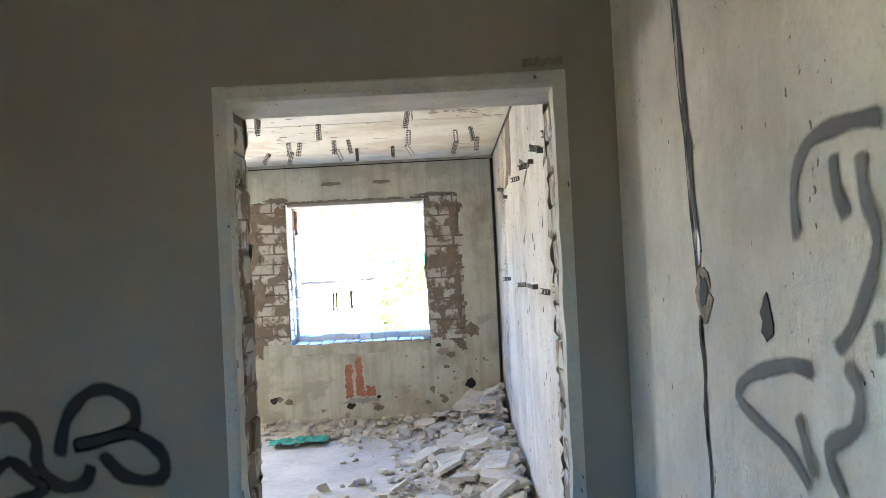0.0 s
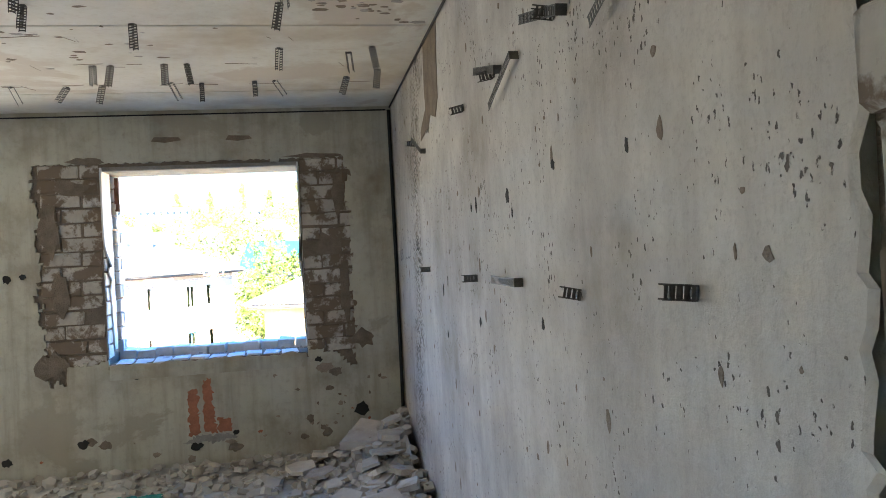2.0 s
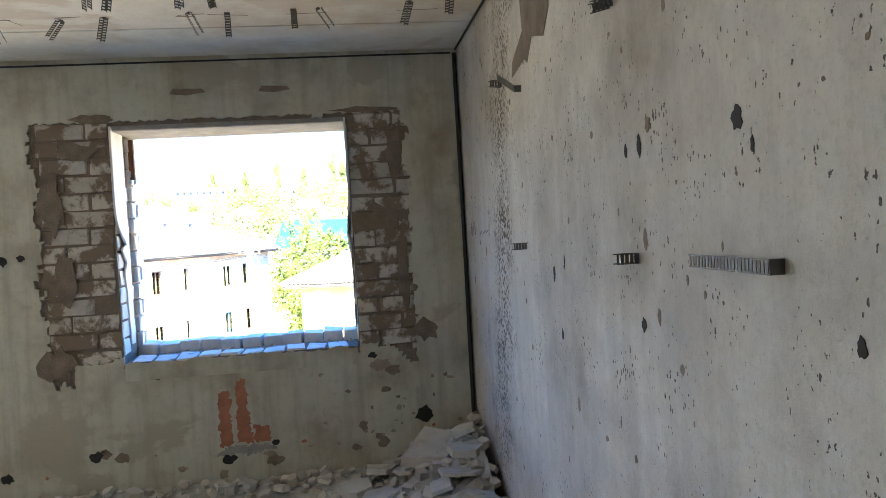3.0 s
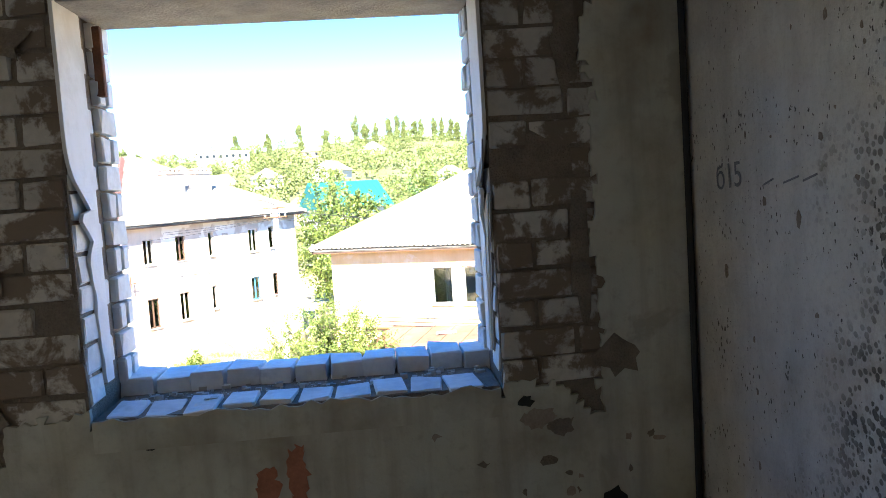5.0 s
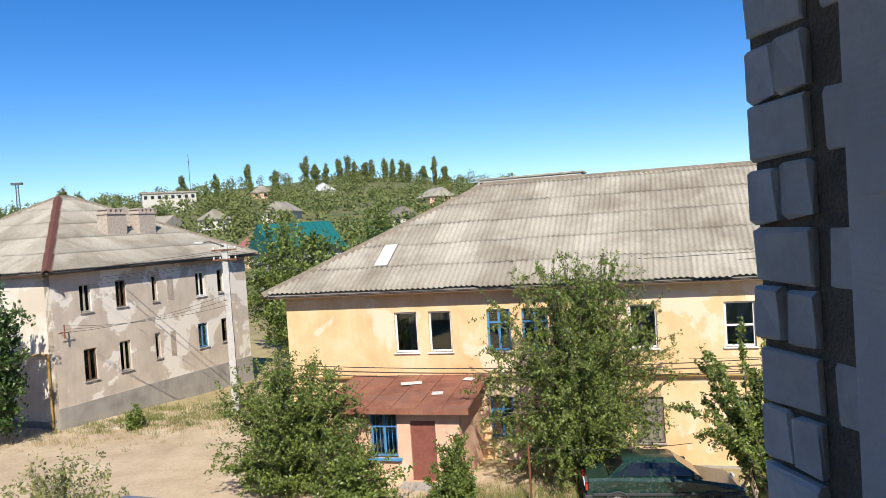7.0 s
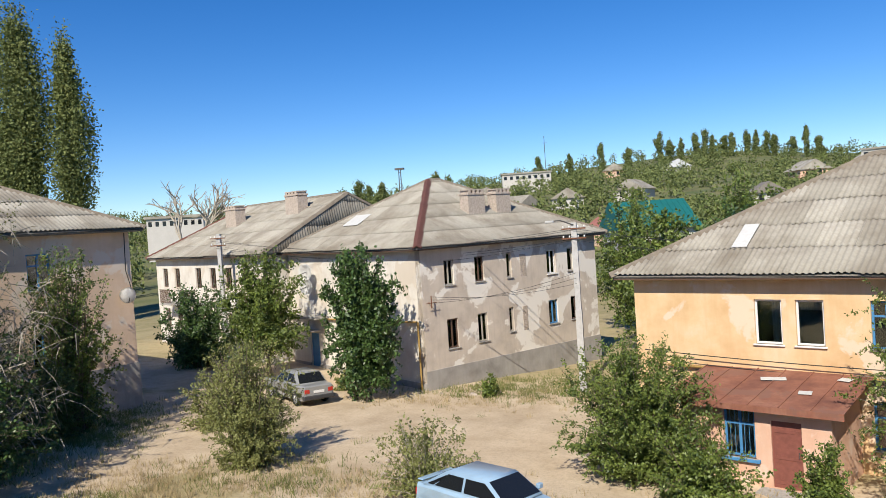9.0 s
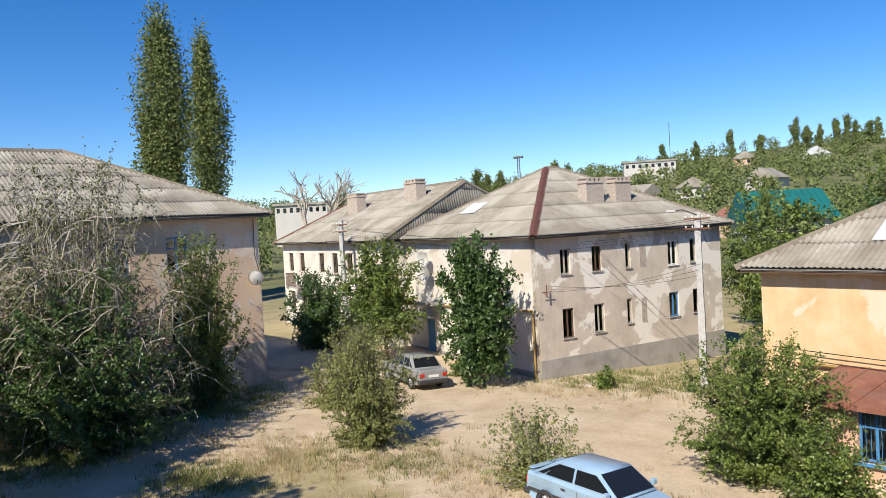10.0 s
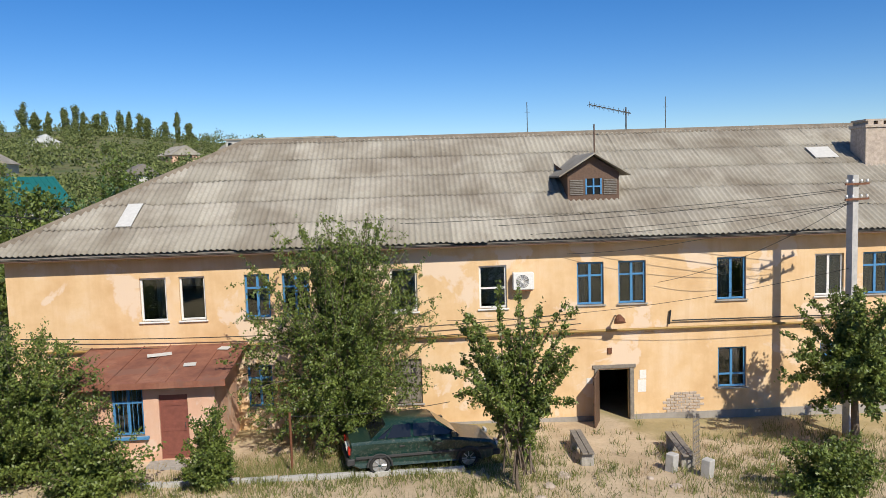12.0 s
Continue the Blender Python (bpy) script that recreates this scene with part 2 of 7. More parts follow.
M["bark"] = simple("bark", (0.16, 0.125, 0.095), 0.95, 0, 0.4, 12, 0.8, 0.02)
M["twig"] = simple("dry_twigs", (0.37, 0.33, 0.27), 0.95, 0, 0.35, 8)
M["leaf"] = random_island("leaf_green", (0.034, 0.066, 0.012), (0.23, 0.29, 0.06), 0.5, 0.3, 0.2)
M["leaf_dark"] = random_island("leaf_dark_green", (0.025, 0.055, 0.015), (0.1, 0.17, 0.04), 0.45, 0.3, 0.12)
M["leaf_pale"] = random_island("leaf_pale_olive", (0.14, 0.16, 0.045), (0.33, 0.34, 0.12), 0.6, 0.3, 0.25)
M["leaf_dry"] = random_island("dry_grey_leaf", (0.06, 0.075, 0.025), (0.20, 0.205, 0.085), 0.8, 0.3, 0.15)
M["grass_dry"] = random_island("dry_grass", (0.27, 0.20, 0.10), (0.52, 0.42, 0.24), 0.9, 0.4, 0.2)
M["grass_green"] = random_island("weeds", (0.08, 0.11, 0.025), (0.26, 0.27, 0.08), 0.8, 0.4, 0.2)


def glass_material():
    m = material("window_glass", 0.06)
    b = m.node_tree.nodes["Principled BSDF"]
    b.inputs["Base Color"].default_value = (0.012, 0.014, 0.017, 1)
    b.inputs["Roughness"].default_value = 0.08
    b.inputs["IOR"].default_value = 1.5
    return m


M["glass"] = glass_material()


def clear_glass():
    """A dusty window pane: see-through, with the sky's gloss on it."""
    m = material("clear_pane", 0.05)
    f = nd(m, "ShaderNodeFresnel", [("IOR", 1.6)]).outputs[0]
    f = nd(m, "ShaderNodeMath", [(0, f), (1, 1.3), (2, 0.05)], operation='MULTIPLY_ADD').outputs[0]
    t = nd(m, "ShaderNodeBsdfTransparent", [("Color", (0.62, 0.66, 0.66, 1))])
    g = nd(m, "ShaderNodeBsdfGlossy", [("Roughness", 0.04), ("Color", (0.9, 0.92, 0.95, 1))])
    x = nd(m, "ShaderNodeMixShader", [(0, f), (1, t.outputs[0]), (2, g.outputs[0])])
    m.node_tree.links.new(x.outputs[0], m.node_tree.nodes["Material Output"].inputs[0])
    return m


M["pane"] = clear_glass()
M["curtain"] = simple("grey_white_net_curtain", (0.55, 0.55, 0.53), 0.9, 0, 0.25, 10, 0.1)


def ground_material():
    m = material("dusty_ground", 0.97)
    v = coords(m)
    big, mid, fine = noise_tex(m, v, 0.09, 5, 0.6), noise_tex(m, v, 0.6, 6, 0.62), noise_tex(m, v, 9.0, 5, 0.7)
    dust = ramp(m, mid, [(0.3, (0.41, 0.31, 0.20)), (0.6, (0.55, 0.435, 0.30)), (0.8, (0.62, 0.52, 0.38))])
    grass = ramp(m, mid, [(0.3, (0.25, 0.21, 0.09)), (0.55, (0.40, 0.32, 0.175)), (0.75, (0.31, 0.28, 0.12))])
    a = nd(m, "ShaderNodeAttribute", attribute_name="bare").outputs["Fac"]
    s = nd(m, "ShaderNodeMath", [(0, a), (1, mid)], operation='ADD').outputs[0]
    c = mix(m, ramp(m, s, [(0.80, bw(0.0)), (1.05, bw(1.0))]), grass, dust)
    c = mix(m, ramp(m, fine, [(0.45, bw(0.0)), (0.75, bw(0.4))]), c, (0.22, 0.17, 0.11))
    far = nd(m, "ShaderNodeAttribute", attribute_name="far").outputs["Fac"]
    c = mix(m, far, c, ramp(m, big, [(0.35, (0.075, 0.10, 0.03)), (0.6, (0.16, 0.15, 0.06))]))
    return finish(m, c, bump(m, fine, 0.5, 0.03, bump(m, mid, 0.4, 0.1)))


M["ground"] = ground_material()


# ---- mesh helpers ----
def thing(name, m, label, category, group="", kind=""):
    ob = new(name)
    ob.empty_display_size = 0.2
    ob.matrix_world = m
    return tagged(ob, label, category, group, kind)


def link_mesh(name, bm, mat):
    me = bpy.data.meshes.new(name)
    bm.to_mesh(me)
    bm.free()
    if mat is not None:
        me.materials.append(mat)
    return new(name, me)


def part(name, bm, mat, parent, label=""):
    ob = link_mesh(name, bm, mat)
    ob.parent = parent
    return tagged(ob, label)


def solid(name, bm, mat, label, category, kind="", m=None, group=""):
    ob = link_mesh(name, bm, mat)
    if m is not None:
        ob.matrix_world = m
    return tagged(ob, label, category, group, kind)


def box(bm, x0, y0, z0, x1, y1, z1, bevel=0.0):
    r = bmesh.ops.create_cube(bm, size=1.0, matrix=Matrix.Translation(((x0 + x1) / 2, (y0 + y1) / 2, (z0 + z1) / 2)) @ Matrix.Diagonal((abs(x1 - x0), abs(y1 - y0), abs(z1 - z0), 1)))
    if bevel:
        ed = list({e for v in r["verts"] for e in v.link_edges})
        bmesh.ops.bevel(bm, geom=ed, offset=bevel, segments=1, affect='EDGES')
    return bm


def bbox(*a, bevel=0.0):
    return box(bmesh.new(), *a, bevel=bevel)


def tube(bm, pts, radii, seg=8, caps=True):
    """A round bar along points, with one radius for each."""
    pts = [Vector(p) for p in pts]
    rings = []
    for i, p in enumerate(pts):
        d = (pts[min(i + 1, len(pts) - 1)] - pts[max(i - 1, 0)]).normalized()
        a = d.orthogonal().normalized() if i == 0 else (a - d * a.dot(d)).normalized()
        b = d.cross(a)
        r = radii[i] if isinstance(radii, (list, tuple)) else radii
        rings.append([bm.verts.new(p + (a * math.cos(k * math.tau / seg) + b * math.sin(k * math.tau / seg)) * r) for k in range(seg)])
    for r0, r1 in zip(rings, rings[1:]):
        for k in range(seg):
            bm.faces.new((r0[k], r0[(k + 1) % seg], r1[(k + 1) % seg], r1[k]))
    if caps:
        bm.faces.new(rings[0][::-1])
        bm.faces.new(rings[-1])
    return bm


def bars(*tubes, seg=8):
    bm = bmesh.new()
    for pts, r in tubes:
        tube(bm, pts, r, seg)
    return bm


def prism(bm, poly, axis_vec):
    """A closed solid: a flat polygon pushed along a vector."""
    a = [bm.verts.new(p) for p in poly]
    b = [bm.verts.new(Vector(p) + Vector(axis_vec)) for p in poly]
    bm.faces.new(a)
    bm.faces.new(b[::-1])
    n = len(a)
    for i in range(n):
        bm.faces.new((a[i], b[i], b[(i + 1) % n], a[(i + 1) % n]))
    bmesh.ops.recalc_face_normals(bm, faces=bm.faces)
    return bm


def slab_with_holes(length, height, thick, holes, z0=0.0, base=None):
    """An upright wall along +x from 0, its face at y = 0 and its back at y = thick, with openings (s0, s1, z0, z1) right through.
    base: the height of the foot as a function of s, for a foot that follows the ground."""
    bm = bmesh.new()
    ss = sorted({0.0, length, *[h[0] for h in holes], *[h[1] for h in holes]})
    zs = sorted({z0, z0 + height, *[h[2] for h in holes], *[h[3] for h in holes]})
    cache = {}

    def vert(i, j, y):
        k = (i, j, y)
        if k not in cache:
            z = zs[j]
            if base and j == 0:
                z = base(ss[i])
            cache[k] = bm.verts.new((ss[i], y, z))
        return cache[k]

    def full(i, j):
        if not (0 <= i < len(ss) - 1 and 0 <= j < len(zs) - 1):
            return False
        s, z = (ss[i] + ss[i + 1]) / 2, (zs[j] + zs[j + 1]) / 2
        return not any(h[0] < s < h[1] and h[2] < z < h[3] for h in holes)

    for i in range(len(ss) - 1):
        for j in range(len(zs) - 1):
            if not full(i, j):
                continue
            bm.faces.new([vert(*k, 0.0) for k in ((i, j), (i + 1, j), (i + 1, j + 1), (i, j + 1))])
            bm.faces.new([vert(*k, thick) for k in ((i, j), (i, j + 1), (i + 1, j + 1), (i + 1, j))])
            for (di, dj), (p, q) in (((-1, 0), ((i, j), (i, j + 1))), ((1, 0), ((i + 1, j + 1), (i + 1, j))), ((0, -1), ((i + 1, j), (i, j))), ((0, 1), ((i, j + 1), (i + 1, j + 1)))):
                if not full(i + di, j + dj):
                    bm.faces.new([vert(*p, 0.0), vert(*q, 0.0), vert(*q, thick), vert(*p, thick)])
    bmesh.ops.recalc_face_normals(bm, faces=bm.faces)
    return bm


def ragged_sheet(x0, x1, z0, z1, cell, keep, thick):
    """A coat of plaster with a broken edge: a grid in x and z whose cells stay where keep(x, z) holds; front at y = 0."""
    bm = bmesh.new()
    nx, nz = int(round((x1 - x0) / cell)), int(round((z1 - z0) / cell))
    on = [[keep(x0 + (i + 0.5) * cell, z0 + (j + 0.5) * cell) for j in range(nz)] for i in range(nx)]
    rng = np.random.default_rng(5)
    jit = (rng.random((nx + 1, nz + 1, 2)) - 0.5) * cell * 0.7
    edge = lambda i, j: 0 < i < nx and 0 < j < nz
    cache = {}

    def vert(i, j, k):
        if (i, j, k) not in cache:
            a, b = jit[i, j] if edge(i, j) else (0, 0)
            cache[(i, j, k)] = bm.verts.new((x0 + i * cell + a, k * thick, z0 + j * cell + b))
        return cache[(i, j, k)]

    isin = lambda i, j: 0 <= i < nx and 0 <= j < nz and on[i][j]
    for i in range(nx):
        for j in range(nz):
            if not on[i][j]:
                continue
            bm.faces.new([vert(i, j, 0), vert(i + 1, j, 0), vert(i + 1, j + 1, 0), vert(i, j + 1, 0)])
            for (di, dj), (p, q) in (((-1, 0), ((i, j + 1), (i, j))), ((1, 0), ((i + 1, j), (i + 1, j + 1))), ((0, -1), ((i, j), (i + 1, j))), ((0, 1), ((i + 1, j + 1), (i, j + 1)))):
                if not isin(i + di, j + dj) and 0 <= i + di < nx and 0 <= j + dj < nz:
                    bm.faces.new([vert(*p, 0), vert(*p, 1), vert(*q, 1), vert(*q, 0)])
    return bm


def smooth(ob):
    for p in ob.data.polygons:
        p.use_smooth = True
    return ob


def fbm(x, y, z=0.0):
    return noise.fractal(Vector((x, y, z)), 1.0, 2.0, 4)


def piece(name, mesh, m, parent):
    ob = new(name, mesh)
    ob.parent = parent
    ob.matrix_local = m
    return ob


def worn_box_mesh(name, lx, ly, lz, mat, seed, wear=0.006):
    """A brick: a box with uneven, chipped edges."""
    rng = random.Random(seed)
    bm = bbox(-lx / 2, -ly / 2, -lz / 2, lx / 2, ly / 2, lz / 2, bevel=wear)
    for v in bm.verts:
        v.co += Vector((rng.uniform(-1, 1), rng.uniform(-1, 1), rng.uniform(-1, 1))) * wear * 0.8
    me = bpy.data.meshes.new(name)
    bm.to_mesh(me)
    bm.free()
    me.materials.append(mat)
    return me


# ---- the ground ----
def ground_z(x, y):
    """The yard's fall and the hill behind it."""
    z = -5.489 - 0.0342 * max(min(x, 45), -45) - 0.0295 * max(min(y, 60), -10)
    r = math.hypot(x, y)
    if r > 75:
        d = r - 75
        q = x / max(y, 60.0)
        side = 0.114 - 0.062 * max(0.0, min(1.0, (q - 0.08) / 0.5)) - 0.10 * max(0.0, min(0.55, -q))
        z += min(d, 330) * side * (1 - math.exp(-d / 90.0))
        z += 2.5 * fbm(x / 140.0, y / 140.0) * min(1, d / 120)
    return z


def build_ground():
    xs = sorted({round(math.sinh(k / 42.0 * 6.2) * 8.0, 3) for k in range(-42, 43)} | {float(v) for v in range(-46, 47)})
    ys = sorted({round(20 + math.sinh(k / 42.0 * 6.2) * 8.0, 3) for k in range(-42, 43)} | {float(v) for v in range(8, 64)})
    ys = [y for y in ys if y >= -1600]
    verts = [(x, y, ground_z(x, y) + (0.05 * fbm(x * 0.35, y * 0.35) if abs(x) < 60 and 5 < y < 70 else 0)) for y in ys for x in xs]
    n = len(xs)
    faces = [(j * n + i, j * n + i + 1, (j + 1) * n + i + 1, (j + 1) * n + i) for j in range(len(ys) - 1) for i in range(n - 1)]
    me = bpy.data.meshes.new("ground")
    me.from_pydata(verts, [], faces)
    me.materials.append(M["ground"])
    bare, far = me.attributes.new("bare", 'FLOAT', 'POINT'), me.attributes.new("far", 'FLOAT', 'POINT')

    def seg(px, py, ax, ay, bx, by):
        t = max(0, min(1, ((px - ax) * (bx - ax) + (py - ay) * (by - ay)) / ((bx - ax) ** 2 + (by - ay) ** 2)))
        return math.hypot(px - ax - t * (bx - ax), py - ay - t * (by - ay))

    for k, (x, y, z) in enumerate(verts):
        d = min(seg(x, y, -23, 17, -19, 25) / 1.5, seg(x, y, -19, 25, -19.3, 29.5) / 1.5, seg(x, y, -19.3, 29.5, -22.5, 37) / 1.7, seg(x, y, -22.5, 37, -17, 45) / 2.4, seg(x, y, -12, 33, -17, 45) / 3.0, seg(x, y, -6, 31, -4, 40) / 4.0, seg(x, y, -12, 33, 1, 26.5) / 3.2,
                seg(x, y, 1, 26.5, 25, 16) / 2.4, seg(x, y, -17, 45, -30, 46) / 3.0, seg(x, y, 13.2, 27.5, 11.5, 21) / 1.2, seg(x, y, 1.6, 31, 0.5, 27) / 0.8)
        bare.data[k].value = max(0.0, min(0.75, 1.5 - 0.62 * d))
        far.data[k].value = max(0.0, min(1.0, (math.hypot(x, y) - 70) / 40))
    ob = smooth(new("ground", me))
    tagged(ob, "dusty beige yard ground with dry grass rising to a green hill", "ground", kind="structure")


build_ground()

# ---- the empty room ----
FL, CE = 0.0, 2.495          # floor and ceiling
XW, YW, YO = 0.463, 8.09, 8.55  # right-hand wall, window wall inside and outside
WX0, WX1, WZ0, WZ1 = -1.53, -0.205, 0.775, 2.125
DX0, DX1, DZ, DY0, DY1 = -0.59, 0.35, 2.03, 3.0, 3.25
XL = -4.6                     # far side wall of the room
V0, V1 = -4.06, -2.71         # second window


def at(x, y, z, rz=0.0):
    return pose(x, y, z, 0, 0, rz)


# window wall: brick core, then a coat of plaster broken away round the windows
core = solid("wall_window_side", slab_with_holes(XW + 0.4 - XL, CE - FL + 0.5, YO - YW - 0.02, [(WX0 - XL, WX1 - XL, WZ0, WZ1), (V0 - XL, V1 - XL, WZ0, WZ1)], FL - 0.3), M["mortar"],
             "thick brick outer wall with two empty window openings", "wall", "structure", at(XL, YW + 0.02, 0))


def coat(x, z):
    w = 0.045 * fbm(x * 7, z * 7, 3.1) + 0.03 * fbm(x * 22, z * 22, 1.7)
    for a, b, l, r in ((WX0, WX1, 0.40, 0.33), (V0, V1, 0.33, 0.40)):
        if a - l + w < x < b + r + w * 0.8 and WZ0 + 0.02 + w * 0.7 - (0.16 * max(0, 1 - abs(x - (b + r)) / 0.16)) - (0.1 if a - l < x < a - l + 0.14 else 0) < z < WZ1 + 0.015 + w * 0.2:
            return False
        if (a + 0.0) < x < b and WZ0 - 0.02 < z < WZ1:
            return False
    return True


solid("plaster_coat", ragged_sheet(XL, XW, FL - 0.02, CE, 0.0221, coat, 0.02), M["wall_green"], "flaking pale green plaster broken away round the windows", "plaster", "structure", at(0, YW, 0))

# right-hand wall, one long run through both rooms
XC = 0.505                    # the same wall in the corridor
solid("wall_corridor_right", bbox(XC, -3.2, FL - 0.3, XW + 0.4, DY0, CE + 0.2), M["wall"], "long limewashed corridor wall with cracks and gouges", "wall", "structure")
solid("wall_right", bbox(XW, DY0 + .002, FL - 0.3, XW + 0.4, YW + 0.02, CE + 0.2), M["wall_pitted"], "long limewashed wall with pits, streaks and dowel holes", "wall", "structure")
solid("wall_left", bbox(XL - 0.3, DY1, FL - 0.3, XL, YO, CE + 0.2), M["wall"], "worn limewashed side wall of the empty room", "wall", "structure")
# the wall with the doorway
DW = solid("wall_doorway", slab_with_holes(XW - XL + 0.3, CE - FL + 0.5, DY1 - DY0 - 0.03, [(DX0 - XL + 0.3, DX1 - XL + 0.3, FL, DZ)], FL - 0.3), M["mortar"], "brick partition wall with a doorless opening", "wall", "structure", at(XL - 0.3, DY0 + 0.015, 0))


def door_coat(x, z):
    return not (DX0 < x < DX1 and z < DZ)


solid("wall_doorway_front", ragged_sheet(XL - 0.3, XC, FL, CE, 0.0244, door_coat, 0.015), M["corridor"], "drab corridor wall round the doorway, its shade put in the paint", "wall", "structure", at(0, DY0, 0))
solid("wall_doorway_back", ragged_sheet(-XW, -XL, FL, CE, 0.0244, lambda x, z: door_coat(-x, z), 0.015), M["wall"], "limewashed room side of the doorway wall", "wall", "structure", at(0, DY1, 0, 180))
# corridor; its unseen side wall has an opening added to let light in
solid("wall_corridor_left", slab_with_holes(6.5, CE - FL + 0.5, 0.4, [(2.42, 3.6, 0.82, 2.0)], FL - 0.3), M["corridor"], "unseen corridor side wall with an opening added for light", "wall", "structure", at(-3.2, 3.25 - 0.25, 0, -90) @ pose(0, -0.0, 0))
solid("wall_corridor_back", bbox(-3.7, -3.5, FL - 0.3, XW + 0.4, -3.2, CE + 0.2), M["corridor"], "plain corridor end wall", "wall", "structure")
floor_bm = bmesh.new()
bmesh.ops.create_grid(floor_bm, x_segments=70, y_segments=150, size=0.5, matrix=Matrix.Translation(((XL + XW) / 2, 2.5, 0)) @ Matrix.Diagonal((XW - XL + 0.3, 11.6, 1, 1)))
for v in floor_bm.verts:
    v.co.z = FL + 0.012 * fbm(v.co.x * 3, v.co.y * 3) - 0.006
solid("floor", floor_bm, M["screed"], "bare dusty cement floor", "floor", "structure")
solid("floor_slab", bbox(XL - 0.3, -3.5, FL - 0.3, XW + 0.4, YO, FL - 0.03), M["concrete"], "concrete floor slab", "floor", "structure")


def build_ceiling():
    bm = bmesh.new()
    n = 60
    for y0, y1 in ((-3.5, 3.0), (3.25, 4.9), (4.912, 6.12), (6.132, 7.50), (7.512, YW + 0.1)):
        box(bm, XL - 0.3, y0, CE, XW + 0.3, y1, CE + 0.2, bevel=0.006)
    box(bm, XL - 0.3, 3.0, CE + 0.01, XW + 0.3, 3.25, CE + 0.2)
    box(bm, XL - 0.3, 5, CE + 0.012, XW + 0.3, 8.4, CE + 0.2)
    return solid("ceiling", bm, M["ceiling"], "whitewashed concrete slab ceiling with open joints and flaking", "ceiling", "structure")


build_ceiling()
# the rest of the house round the room, above and below
solid("wall_outer_below", bbox(XL - 6, YW, -9.0, XW + 6, YO, FL - 0.3), M["brick_white"], "white brick outer wall below the room", "wall", "structure")
solid("wall_outer_above", bbox(XL - 0.3, YW + 0.1, CE + 0.17, XW + 0.4, YO, 4.2), M["brick_white"], "white brick outer wall above the room", "wall", "structure")
solid("roof_slab", bbox(XL - 0.5, -3.6, CE + 0.21, XW + 0.5, YW + 0.09, CE + 0.45), M["concrete"], "concrete roof slab", "roof", "structure")


# ---- houses ----
SHEETS = {}


def sheet_mesh(lu, lv, mat, poly=None, pitch=0.19):
    """A corrugated sheet, waves running up the slope, in u, v; cut to poly if given."""
    bm = bmesh.new()
    per = 4
    waves = max(2, int(lu / pitch + 0.01))
    step, n = lu / waves / per, waves * per + 1
    rows_ = []
    for j in range(2):
        rows_.append([bm.verts.new((step * i, lv * j, 0.034 * math.sin(i * math.tau / per + 0.5) + (0.0 if j else 0.030) + (0.004 if i == n else 0.0))) for i in range(n + 1)])
    for i in range(n):
        bm.faces.new((rows_[0][i], rows_[0][i + 1], rows_[1][i + 1], rows_[1][i]))
    lip = [bm.verts.new(v.co - Vector((0, 0, 0.010))) for v in rows_[0]]
    for i in range(n):
        bm.faces.new((lip[i], lip[i + 1], rows_[0][i + 1], rows_[0][i]))
    if poly:
        for (ax, ay), (bx, by) in zip(poly, poly[1:] + poly[:1]):
            no = Vector((by - ay, -(bx - ax), 0)).normalized()
            bmesh.ops.bisect_plane(bm, geom=bm.verts[:] + bm.edges[:] + bm.faces[:], plane_co=(ax, ay, 0), plane_no=no, clear_outer=True)
    if not bm.faces:
        bm.free()
        return None
    me = bpy.data.meshes.new("roof_sheet")
    bm.to_mesh(me)
    bm.free()
    me.materials.append(mat)
    for p in me.polygons:
        p.use_smooth = True
    return me


def inside(poly, p, eps=1e-6):
    return all((bx - ax) * (p[1] - ay) - (by - ay) * (p[0] - ax) >= -eps for (ax, ay), (bx, by) in zip(poly, poly[1:] + poly[:1]))


def roof_slope(parent, origin, u_dir, v_dir, poly, mat, lu=1.14, lv=1.55, seed=0, odd=(), lim=300):
    """Lays sheets over one roof slope: poly counterclockwise in metres along the eave (u) and up the slope (v)."""
    rng = random.Random(seed)
    u_dir, v_dir = Vector(u_dir).normalized(), Vector(v_dir).normalized()
    m = Matrix((u_dir, v_dir, u_dir.cross(v_dir))).transposed().to_4x4()
    m.translation = Vector(origin)
    bm = bmesh.new()
    bm.faces.new([bm.verts.new((*p, -0.07)) for p in poly])
    bm.faces.new([bm.verts.new((*p, -0.11)) for p in poly][::-1])
    deck = part("roof_slope", bm, M["timber_grey"], parent)
    deck.matrix_local = m
    u0, u1 = min(p[0] for p in poly), max(p[0] for p in poly)
    v1 = max(p[1] for p in poly)
    key = (round(lu, 3), round(lv, 3), mat.name)
    if key not in SHEETS:
        SHEETS[key] = sheet_mesh(lu, lv + 0.14, mat)
    row, v = 0, min(p[1] for p in poly)
    while v < v1 - 0.05:
        u = u0 - (lu / 3 if row % 2 else 0.0)
        while u < u1:
            corners = [(u, v), (u + lu, v), (u + lu, v + lv), (u, v + lv)]
            if any(inside(poly, c) for c in corners) or inside([(u, v), (u + lu, v), (u + lu, v + lv), (u, v + lv)], ((u0 + u1) / 2, v)):
                if all(inside(poly, (c[0], c[1])) for c in corners):
                    me = SHEETS[key]
                else:
                    me = sheet_mesh(lu, lv + 0.14, mat, [(p[0] - u, p[1] - v) for p in poly])
                if me:
                    tilt = pose(u + rng.uniform(-.003, .003), v + rng.choice((0, 0, 0, -.03, .03)) + rng.uniform(-.02, .02), rng.uniform(0, .006), rng.uniform(-.25, .1), 0, rng.uniform(-.25, .25))
                    piece("roof_sheet", me, tilt, deck)
            u += lu
        v += lv
        row += 1
    return deck


